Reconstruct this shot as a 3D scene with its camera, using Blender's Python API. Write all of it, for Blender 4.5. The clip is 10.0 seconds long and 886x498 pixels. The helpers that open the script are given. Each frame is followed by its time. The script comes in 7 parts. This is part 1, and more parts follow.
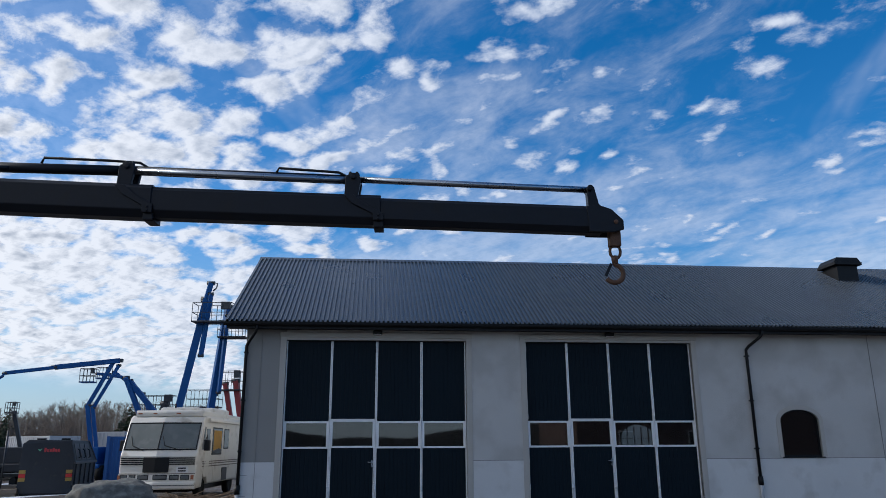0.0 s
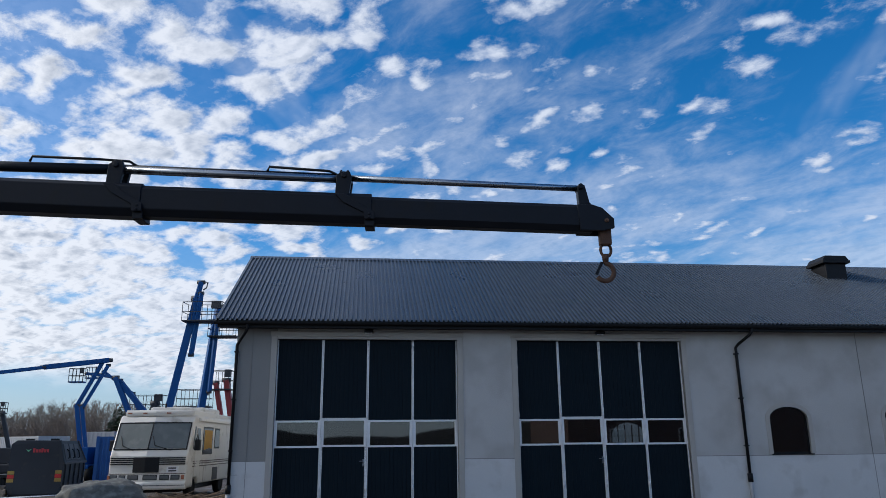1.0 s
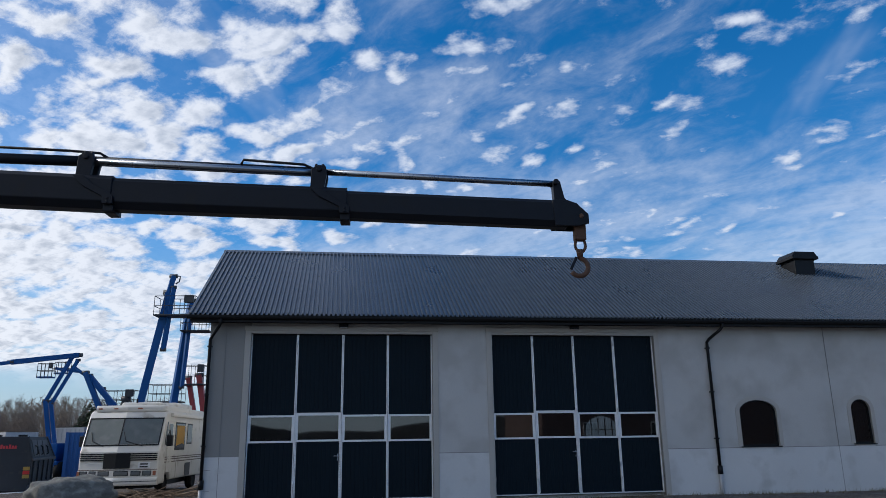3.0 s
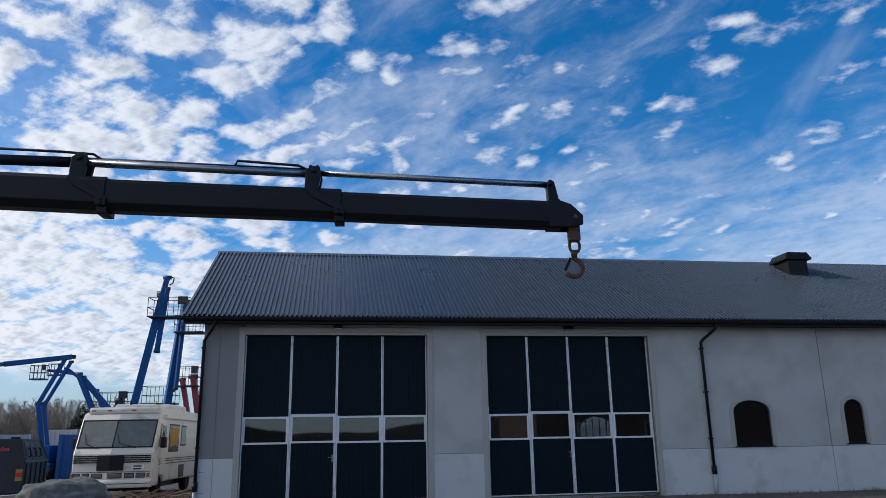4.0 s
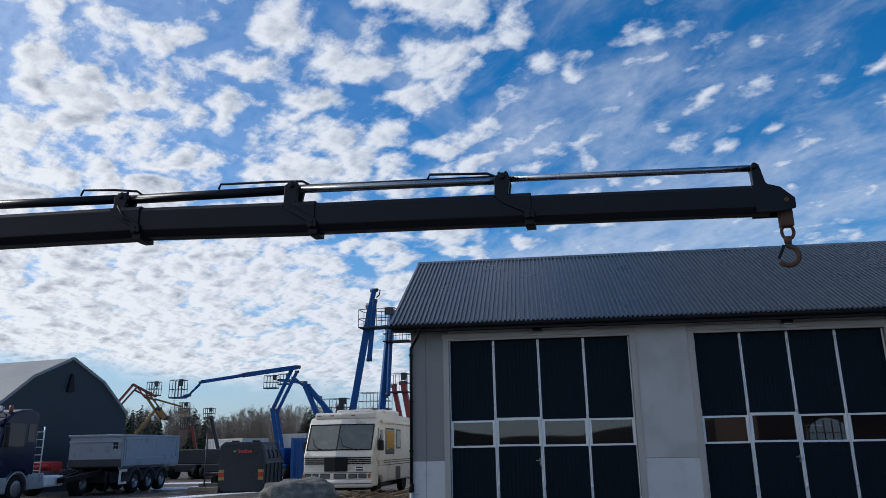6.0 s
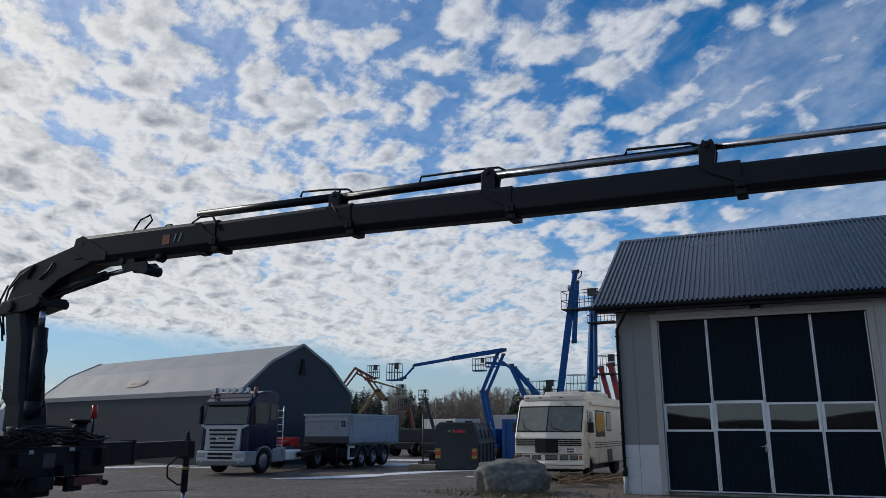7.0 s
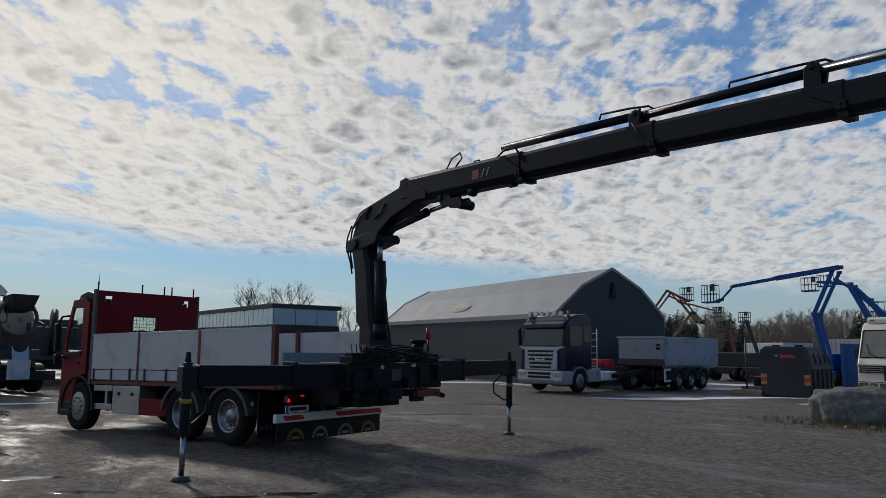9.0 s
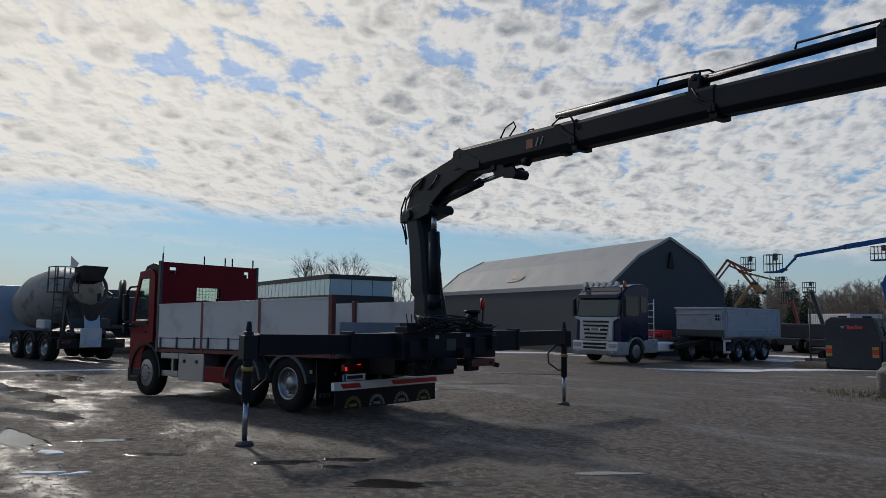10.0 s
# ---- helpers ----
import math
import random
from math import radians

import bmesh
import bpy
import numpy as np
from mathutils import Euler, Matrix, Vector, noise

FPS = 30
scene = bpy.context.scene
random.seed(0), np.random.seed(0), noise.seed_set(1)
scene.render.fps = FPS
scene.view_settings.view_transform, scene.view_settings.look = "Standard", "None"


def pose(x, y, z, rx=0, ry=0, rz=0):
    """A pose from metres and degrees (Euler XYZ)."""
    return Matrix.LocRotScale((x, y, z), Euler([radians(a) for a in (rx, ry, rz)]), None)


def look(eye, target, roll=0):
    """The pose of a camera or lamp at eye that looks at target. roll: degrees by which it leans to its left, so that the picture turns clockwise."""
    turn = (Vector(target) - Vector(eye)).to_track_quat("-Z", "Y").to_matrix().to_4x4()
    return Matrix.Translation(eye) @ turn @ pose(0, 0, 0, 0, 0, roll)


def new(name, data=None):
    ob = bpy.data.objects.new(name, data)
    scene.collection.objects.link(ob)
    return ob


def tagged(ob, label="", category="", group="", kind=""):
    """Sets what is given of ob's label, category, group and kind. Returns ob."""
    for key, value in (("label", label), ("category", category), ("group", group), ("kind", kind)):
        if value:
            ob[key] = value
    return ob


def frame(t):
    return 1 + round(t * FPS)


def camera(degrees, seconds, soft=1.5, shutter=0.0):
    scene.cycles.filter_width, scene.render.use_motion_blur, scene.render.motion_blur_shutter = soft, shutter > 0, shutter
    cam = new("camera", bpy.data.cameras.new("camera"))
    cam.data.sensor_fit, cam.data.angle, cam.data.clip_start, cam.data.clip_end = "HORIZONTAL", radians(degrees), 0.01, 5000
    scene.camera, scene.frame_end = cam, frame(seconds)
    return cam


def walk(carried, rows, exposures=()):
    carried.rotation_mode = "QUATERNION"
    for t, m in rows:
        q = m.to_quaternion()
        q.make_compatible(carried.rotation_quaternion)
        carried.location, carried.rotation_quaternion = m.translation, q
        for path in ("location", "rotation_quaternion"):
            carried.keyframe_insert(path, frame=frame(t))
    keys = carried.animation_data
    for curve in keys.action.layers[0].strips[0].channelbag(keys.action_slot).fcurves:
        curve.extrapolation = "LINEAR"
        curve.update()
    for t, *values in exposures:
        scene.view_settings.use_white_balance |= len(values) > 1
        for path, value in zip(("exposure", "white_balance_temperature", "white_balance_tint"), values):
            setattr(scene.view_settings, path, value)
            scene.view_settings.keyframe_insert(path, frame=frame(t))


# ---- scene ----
cam = camera(63.01, 10.0, soft=0.6)
EYE = (0.0, 0.0, 1.75)
# seconds, yaw, pitch, lean in degrees
PATH = [
    (0.0, 0.0015, 15.2117, -0.3027),
    (0.5, -0.2932, 15.1774, -0.4730),
    (1.0, -0.7266, 15.1017, -0.5653),
    (1.5, -1.2561, 14.9400, -0.6380),
    (2.0, -1.8015, 14.7754, -0.6843),
    (2.5, -2.2894, 14.6531, -0.7334),
    (4.0, -3.1791, 14.7157, -1.0260),
    (4.5, -2.3352, 14.9385, -1.1324),
    (5.0, 0.3172, 15.2472, -1.1431),
    (5.2, 2.0592, 15.3251, -1.0485),
    (6.3, 17.3298, 15.0404, -0.6840),
    (6.5, 20.5679, 14.8561, -0.3808),
    (7.0, 28.7984, 13.9845, -0.0034),
    (7.5, 36.4632, 12.6868, 0.4064),
    (8.0, 43.2267, 11.1222, 0.5609),
    (8.5, 48.8440, 9.4441, 0.6906),
    (9.0, 52.9532, 7.8498, 0.8358),
    (9.5, 55.6069, 6.5009, 0.9645),
    (10.0, 57.2110, 5.4488, 0.9807),
]


def aim(yaw, pitch):
    a, b = radians(yaw), radians(pitch)
    return (EYE[0] - math.sin(a) * math.cos(b), EYE[1] + math.cos(a) * math.cos(b), EYE[2] + math.sin(b))


walk(cam, [(t, look(EYE, aim(a, b), c)) for t, a, b, c in PATH], [(0.0, -0.02, 5950, 12), (5.0, -0.02, 5950, 12), (6.5, -0.22, 6050, 11), (7.5, -0.48, 6250, 11), (8.5, -0.56, 6400, 11), (10.0, -0.5, 6450, 11)])

# ---- world and light ----
SUN_YAW, SUN_UP = 86.0, 30.0


def sky_world():
    w = bpy.data.worlds.new("sky")
    scene.world = w
    w.use_nodes = True
    nt = w.node_tree
    nt.nodes.clear()
    N = lambda kind: nt.nodes.new(kind)
    L = nt.links.new

    def math_node(op, a, b=None, clamp=False):
        m = N("ShaderNodeMath")
        m.operation, m.use_clamp = op, clamp
        for i, v in enumerate((a, b)):
            if v is None:
                continue
            if isinstance(v, (int, float)):
                m.inputs[i].default_value = v
            else:
                L(v, m.inputs[i])
        return m.outputs[0]

    def ramp(v, lo, hi):
        m = N("ShaderNodeMapRange")
        m.interpolation_type = "SMOOTHSTEP" if lo < hi else "LINEAR"
        L(v, m.inputs["Value"])
        m.inputs["From Min"].default_value, m.inputs["From Max"].default_value = lo, hi
        return m.outputs[0]

    def mix(f, a, b):
        m = N("ShaderNodeMix")
        m.data_type = "RGBA"
        for sock, v in ((m.inputs[0], f), (m.inputs[6], a), (m.inputs[7], b)):
            if isinstance(v, (int, float)):
                sock.default_value = v
            elif isinstance(v, tuple):
                sock.default_value = (*v, 1)
            else:
                L(v, sock)
        return m.outputs[2]

    way = N("ShaderNodeTexCoord").outputs["Generated"]
    sep = N("ShaderNodeSeparateXYZ")
    L(way, sep.inputs[0])
    x, y, z = sep.outputs
    up = math_node("MAXIMUM", z, 0.0)
    den = math_node("ADD", up, 0.20)
    flat = N("ShaderNodeCombineXYZ")
    L(math_node("DIVIDE", x, den), flat.inputs[0])
    L(math_node("DIVIDE", y, den), flat.inputs[1])

    def noise_tex(scale, detail, rough, long=1.0, turn=0.0, distort=0.0, shift=(0.0, 0.0)):
        """Noise over the cloud sheet, drawn out along the bearing given by turn."""
        mp = N("ShaderNodeMapping")
        mp.vector_type = "TEXTURE"
        mp.inputs["Rotation"].default_value = (0, 0, radians(turn))
        mp.inputs["Scale"].default_value = (long, 1, 1)
        mp.inputs["Location"].default_value = (*shift, 0)
        L(flat.outputs[0], mp.inputs[0])
        n = N("ShaderNodeTexNoise")
        n.inputs["Scale"].default_value, n.inputs["Detail"].default_value = scale, detail
        n.inputs["Roughness"].default_value, n.inputs["Distortion"].default_value = rough, distort
        L(mp.outputs[0], n.inputs["Vector"])
        return n.outputs["Fac"]

    # share of cloud: dense over the yard's west, thinning to the north-east
    side = math_node("ADD", math_node("MULTIPLY", x, -0.80), math_node("MULTIPLY", y, -0.10))
    cover = math_node("MULTIPLY", ramp(side, -0.36, 0.62), 0.33)
    # towards the western horizon the puffs close up into one sheet
    closed = math_node("MULTIPLY", ramp(z, 0.44, 0.10), ramp(side, -0.12, 0.32))
    cover = math_node("ADD", cover, math_node("MULTIPLY", closed, 0.22))
    # small puffs of uneven size, each a cell of the sheet
    wob = N("ShaderNodeTexNoise")
    wob.inputs["Scale"].default_value, wob.inputs["Detail"].default_value = 6.0, 3.0
    L(flat.outputs[0], wob.inputs["Vector"])

    def cells(scale, shift):
        vm = N("ShaderNodeVectorMath")
        vm.operation = "MULTIPLY_ADD"
        L(wob.outputs["Color"], vm.inputs[0])
        vm.inputs[1].default_value = (0.22, 0.22, 0.0)
        L(flat.outputs[0], vm.inputs[2])
        mp = N("ShaderNodeMapping")
        mp.vector_type = "TEXTURE"
        mp.inputs["Rotation"].default_value = (0, 0, radians(-35))
        mp.inputs["Scale"].default_value = (1.35, 1, 1)
        mp.inputs["Location"].default_value = (*shift, 0)
        L(vm.outputs[0], mp.inputs[0])
        v = N("ShaderNodeTexVoronoi")
        v.feature = "SMOOTH_F1"
        v.inputs["Scale"].default_value, v.inputs["Smoothness"].default_value = scale, 0.45
        L(mp.outputs[0], v.inputs["Vector"])
        return math_node("SUBTRACT", 1.0, math_node("MULTIPLY", v.outputs["Distance"], 1.25))

    def height(shift, detail):
        """Billows of the cloud sheet: rounded cells with a finer crumble on them."""
        fine = noise_tex(17.0, detail, 0.65, 1.2, -35, 0.15, shift)
        return math_node("ADD", math_node("MULTIPLY", cells(12.5, shift), 0.52), math_node("MULTIPLY", fine, 0.66))

    puffs = height((0, 0), 7.0)
    soft, sunward = height((0, 0), 6.0), height((0.015, 0.001), 6.0)
    big = noise_tex(1.7, 4.0, 0.55, 1.8, -50, 0.3, (8.1, 4.4))
    field = math_node("ADD", math_node("ADD", puffs, math_node("MULTIPLY", math_node("SUBTRACT", big, 0.5), 0.38)), cover)
    thick = ramp(field, 0.57, 0.88)
    veil_tex = noise_tex(7.0, 8.0, 0.62, 1.5, -52, 0.35, (7.7, 2.0))
    patches = noise_tex(1.1, 2.0, 0.5, 1.9, -52, 0.0, (2.2, 5.0))
    low_east = math_node("MULTIPLY", math_node("MULTIPLY", ramp(z, 0.50, 0.28), ramp(side, 0.05, -0.25)), 0.22)
    veil_sum = math_node("ADD", math_node("MULTIPLY", veil_tex, 0.65), math_node("ADD", math_node("MULTIPLY", patches, 0.75), low_east))
    veil = math_node("MAXIMUM", math_node("MULTIPLY", ramp(veil_sum, 0.68, 1.02), 0.52), math_node("MULTIPLY", ramp(side, 0.0, 0.6), 0.42))
    mask = math_node("MAXIMUM", thick, veil)
    # the sheet of cloud ends in a clear strip over the western horizon
    rim = math_node("ADD", z, math_node("MULTIPLY", side, -0.11))
    mask = math_node("MULTIPLY", mask, ramp(math_node("ADD", rim, math_node("MULTIPLY", big, 0.06)), 0.068, 0.10))
    low = noise_tex(1.6, 5.0, 0.6, 2.5, 80, 0.2, (1.3, 0.4))
    mask = math_node("MAXIMUM", mask, math_node("MULTIPLY", ramp(low, 0.52, 0.70), 0.50))

    sky = N("ShaderNodeTexSky")
    sky.sky_type, sky.sun_disc = "NISHITA", False
    sky.sun_elevation, sky.sun_rotation = radians(SUN_UP), radians(-SUN_YAW)
    sky.air_density, sky.dust_density, sky.ozone_density = 1.0, 0.1, 3.0
    blue = N("ShaderNodeHueSaturation")
    blue.inputs["Hue"].default_value = 0.499
    blue.inputs["Saturation"].default_value, blue.inputs["Value"].default_value = 1.38, 0.130
    L(sky.outputs[0], blue.inputs["Color"])
    haze = mix(math_node("MULTIPLY", ramp(z, 0.26, 0.0), 0.85), blue.outputs[0], (0.36, 0.46, 0.57))
    # clouds: lit on the sunward side, grey in the middle of the thick ones, brighter and warmer near the sun
    a, b = radians(SUN_YAW), radians(SUN_UP)
    dot = N("ShaderNodeVectorMath")
    dot.operation = "DOT_PRODUCT"
    L(way, dot.inputs[0])
    dot.inputs[1].default_value = (-math.sin(a) * math.cos(b), math.cos(a) * math.cos(b), math.sin(b))
    near = math_node("POWER", ramp(dot.outputs["Value"], 0.80, 1.0), 2.0)
    relief = math_node("MULTIPLY", math_node("SUBTRACT", soft, sunward), 3.0)
    core = math_node("MULTIPLY", ramp(soft, 0.56, 0.86), math_node("ADD", math_node("MULTIPLY", ramp(side, -0.1, 0.6), 0.74), 0.14))
    lit = math_node("SUBTRACT", math_node("ADD", math_node("ADD", 0.86, relief), math_node("MULTIPLY", closed, 0.05)), core)
    lit = math_node("MAXIMUM", math_node("MINIMUM", lit, 1.0), 0.0)
    shade = mix(ramp(side, -0.3, 0.6), (0.40, 0.48, 0.60), (0.34, 0.37, 0.41))
    body = mix(lit, shade, mix(ramp(side, -0.3, 0.6), (0.72, 0.76, 0.82), (0.96, 0.95, 0.92)))
    body = mix(math_node("MULTIPLY", near, 0.4), body, (1.5, 1.38, 1.12))
    out = mix(math_node("MULTIPLY", mask, 0.97), haze, body)
    bg = N("ShaderNodeBackground")
    L(out, bg.inputs[0])
    bg.inputs[1].default_value = 1.0
    end = N("ShaderNodeOutputWorld")
    L(bg.outputs[0], end.inputs[0])


sky_world()
sun_data = bpy.data.lights.new("sun", "SUN")
sun_data.energy, sun_data.angle, sun_data.color = 2.2, radians(4), (1.0, 0.93, 0.82)
sun = new("sun", sun_data)
sa, sb = radians(SUN_YAW), radians(SUN_UP)
sun.matrix_world = look((-math.sin(sa) * math.cos(sb) * 50, math.cos(sa) * math.cos(sb) * 50, math.sin(sb) * 50), (0, 0, 0))

# ---- materials ----


def mat(name, color, rough=0.6, metal=0.0, vary=0.15, scale=3.0, fine=40.0, bump=0.1, dirt=None, dirt_at=0.62, spec=0.5, coat=0.0, per_piece=0.0):
    """A surface with colour variation at two scales, grain relief and, where given, patches of dirt."""
    m = bpy.data.materials.new(name)
    m.use_nodes = True
    nt = m.node_tree
    bsdf = nt.nodes["Principled BSDF"]
    L = nt.links.new
    co = nt.nodes.new("ShaderNodeTexCoord").outputs["Object"]

    def nz(sc, det):
        n = nt.nodes.new("ShaderNodeTexNoise")
        n.inputs["Scale"].default_value, n.inputs["Detail"].default_value = sc, det
        L(co, n.inputs["Vector"])
        return n.outputs["Fac"]

    big, small = nz(scale, 4), nz(fine, 3)
    mr = nt.nodes.new("ShaderNodeMath")
    mr.operation = "MULTIPLY_ADD"
    L(big, mr.inputs[0])
    mr.inputs[1].default_value, mr.inputs[2].default_value = 2 * vary, 1 - vary
    m2 = nt.nodes.new("ShaderNodeMath")
    m2.operation = "MULTIPLY_ADD"
    L(small, m2.inputs[0])
    m2.inputs[1].default_value = vary
    L(mr.outputs[0], m2.inputs[2])
    value = m2.outputs[0]
    if per_piece:
        info = nt.nodes.new("ShaderNodeObjectInfo")
        m3 = nt.nodes.new("ShaderNodeMath")
        m3.operation = "MULTIPLY_ADD"
        L(info.outputs["Random"], m3.inputs[0])
        m3.inputs[1].default_value = per_piece
        L(value, m3.inputs[2])
        value = m3.outputs[0]
    hsv = nt.nodes.new("ShaderNodeHueSaturation")
    hsv.inputs["Color"].default_value = (*color, 1)
    L(value, hsv.inputs["Value"])
    base = hsv.outputs[0]
    if dirt:
        rm = nt.nodes.new("ShaderNodeMapRange")
        L(nz(scale * 1.7, 6), rm.inputs[0])
        rm.inputs[1].default_value, rm.inputs[2].default_value = dirt_at - 0.08, dirt_at + 0.1
        mx = nt.nodes.new("ShaderNodeMix")
        mx.data_type = "RGBA"
        L(rm.outputs[0], mx.inputs[0])
        L(base, mx.inputs[6])
        mx.inputs[7].default_value = (*dirt, 1)
        base = mx.outputs[2]
    L(base, bsdf.inputs["Base Color"])
    rr = nt.nodes.new("ShaderNodeMath")
    rr.operation = "MULTIPLY_ADD"
    L(big, rr.inputs[0])
    rr.inputs[1].default_value, rr.inputs[2].default_value = 0.2, rough - 0.1
    L(rr.outputs[0], bsdf.inputs["Roughness"])
    bsdf.inputs["Metallic"].default_value = metal
    bsdf.inputs["Specular IOR Level"].default_value = spec
    bsdf.inputs["Coat Weight"].default_value = coat
    if bump:
        bp = nt.nodes.new("ShaderNodeBump")
        bp.inputs["Strength"].default_value, bp.inputs["Distance"].default_value = bump, 0.01
        L(small, bp.inputs["Height"])
        L(bp.outputs[0], bsdf.inputs["Normal"])
    return m


def glass_mat(name, tint, rough=0.02, alpha=1.0):
    m = bpy.data.materials.new(name)
    m.use_nodes = True
    b = m.node_tree.nodes["Principled BSDF"]
    b.inputs["Base Color"].default_value = (*tint, 1)
    b.inputs["Roughness"].default_value = rough
    b.inputs["Transmission Weight"].default_value = alpha
    b.inputs["IOR"].default_value = 1.95
    b.inputs["Coat Weight"].default_value = 0.3
    return m


def lamp_mat(name, color, power):
    m = bpy.data.materials.new(name)
    m.use_nodes = True
    b = m.node_tree.nodes["Principled BSDF"]
    b.inputs["Base Color"].default_value = (*color, 1)
    b.inputs["Emission Color"].default_value = (*color, 1)
    b.inputs["Emission Strength"].default_value = power
    return m


RENDER = mat("grey_render", (0.50, 0.495, 0.48), 0.9, vary=0.12, scale=0.5, fine=34, bump=0.5, dirt=(0.45, 0.44, 0.42), dirt_at=0.53, spec=0.2)
PLINTH = mat("pale_concrete", (0.62, 0.62, 0.615), 0.85, vary=0.10, scale=0.8, fine=30, bump=0.2, dirt=(0.54, 0.535, 0.52), dirt_at=0.6, spec=0.25)
# darker grey than the other walls, for the left corner pier only
PIERGREY = mat("dark_pier_grey", (0.27, 0.265, 0.255), 0.9, vary=0.12, scale=0.6, fine=30, bump=0.4, spec=0.2)
GREYWALL = mat("joint_mortar", (0.24, 0.235, 0.23), 0.9)
REVEAL = mat("light_plaster", (0.43, 0.41, 0.375), 0.85, vary=0.08, scale=1.5)
ROOF = mat("dark_roof_steel", (0.052, 0.066, 0.086), 0.30, 0.0, vary=0.06, scale=0.4, fine=8, bump=0, spec=0.7)
BLACK = mat("black_paint", (0.007, 0.0075, 0.009), 0.5, vary=0.2, scale=4, bump=0.05, spec=0.25)
DOORDARK = mat("door_panel_dark", (0.006, 0.0125, 0.019), 0.55, vary=0.2, scale=1.0, fine=15, bump=0.05, spec=0.10)
ALU = mat("aluminium", (0.78, 0.79, 0.80), 0.4, 0.2, vary=0.1, scale=3)
WINGLASS = glass_mat("window_glass", (0.085, 0.10, 0.115))
CRANE = mat("crane_black", (0.0100, 0.0122, 0.0175), 0.42, vary=0.3, scale=2.5, fine=30, bump=0.04, dirt=(0.014, 0.0145, 0.016), dirt_at=0.66, spec=0.18)
CHROME = mat("chrome_rod", (0.30, 0.33, 0.38), 0.28, 1.0, vary=0.08, scale=5, bump=0)
RUST = mat("worn_steel", (0.10, 0.055, 0.036), 0.7, 0.3, vary=0.35, scale=9, fine=60, bump=0.3)
HALLDARK = mat("hall_grey_cloth", (0.040, 0.048, 0.058), 0.7, vary=0.08, scale=0.3, fine=5, bump=0.03)
HALLPALE = mat("hall_pale_cloth", (0.33, 0.33, 0.325), 0.7, vary=0.06, scale=0.3, fine=5, bump=0.03, dirt=(0.28, 0.28, 0.275), spec=0.25)

# ---- geometry helpers ----


def box(bm, x0, x1, y0, y1, z0, z1, m=None):
    v = [bm.verts.new((x, y, z)) for z in (z0, z1) for y in (y0, y1) for x in (x0, x1)]
    for f in ((0, 2, 3, 1), (4, 5, 7, 6), (0, 1, 5, 4), (2, 6, 7, 3), (0, 4, 6, 2), (1, 3, 7, 5)):
        bm.faces.new([v[i] for i in f])
    if m is not None:
        bmesh.ops.transform(bm, matrix=m, verts=v)
    return v


def cyl(bm, p, q, r, r2=None, seg=14, caps=True):
    p, q = Vector(p), Vector(q)
    r2 = r if r2 is None else r2
    turn = (q - p).to_track_quat("Z", "Y")
    rings = []
    for c, rad in ((p, r), (q, r2)):
        rings.append([bm.verts.new(c + turn @ Vector((rad * math.cos(2 * math.pi * i / seg), rad * math.sin(2 * math.pi * i / seg), 0))) for i in range(seg)])
    for i in range(seg):
        f = bm.faces.new((rings[0][i], rings[0][(i + 1) % seg], rings[1][(i + 1) % seg], rings[1][i]))
        f.smooth = True
    if caps:
        bm.faces.new(rings[0][::-1])
        bm.faces.new(rings[1])


def tube(bm, pts, r, seg=8):
    """A bent pipe through the points."""
    pts = [Vector(p) for p in pts]
    rings = []
    for i, p in enumerate(pts):
        d = (pts[min(i + 1, len(pts) - 1)] - pts[max(i - 1, 0)]).normalized()
        turn = d.to_track_quat("Z", "Y")
        rings.append([bm.verts.new(p + turn @ Vector((r * math.cos(2 * math.pi * k / seg), r * math.sin(2 * math.pi * k / seg), 0))) for k in range(seg)])
    for a, b in zip(rings, rings[1:]):
        off = min(range(seg), key=lambda o: sum((a[k].co - b[(k + o) % seg].co).length for k in range(seg)))
        for k in range(seg):
            f = bm.faces.new((a[k], a[(k + 1) % seg], b[(k + 1 + off) % seg], b[(k + off) % seg]))
            f.smooth = True
    bm.faces.new(rings[0][::-1])
    bm.faces.new(rings[-1])


def arc(p, q, sag, n=8):
    """Points of a hose that hangs from p to q."""
    p, q = Vector(p), Vector(q)
    return [p.lerp(q, i / n) + Vector((0, 0, -sag * 4 * (i / n) * (1 - i / n))) for i in range(n + 1)]


def slab(bm, outline, axis, a, b):
    """A flat outline of 2D points, drawn out along the axis from a to b."""
    put = {"x": lambda u, v, w: (w, u, v), "y": lambda u, v, w: (u, w, v), "z": lambda u, v, w: (u, v, w)}[axis]
    lo = [bm.verts.new(put(u, v, a)) for u, v in outline]
    hi = [bm.verts.new(put(u, v, b)) for u, v in outline]
    n = len(outline)
    for i in range(n):
        bm.faces.new((lo[i], lo[(i + 1) % n], hi[(i + 1) % n], hi[i]))
    bm.faces.new(lo[::-1])
    bm.faces.new(hi)


def beam(bm, p, q, w, h=None, up=(0, 0, 1)):
    """A square bar from p to q."""
    p, q = Vector(p), Vector(q)
    d = q - p
    zz = d.normalized()
    xx = Vector(up).cross(zz)
    if xx.length < 1e-4:
        xx = Vector((1, 0, 0))
    xx.normalize()
    yy = zz.cross(xx)
    h = w if h is None else h
    v = [bm.verts.new(c + xx * (sx * w / 2) + yy * (sy * h / 2)) for c in (p, q) for sy in (-1, 1) for sx in (-1, 1)]
    for f in ((0, 2, 3, 1), (4, 5, 7, 6), (0, 1, 5, 4), (2, 6, 7, 3), (0, 4, 6, 2), (1, 3, 7, 5)):
        bm.faces.new([v[i] for i in f])


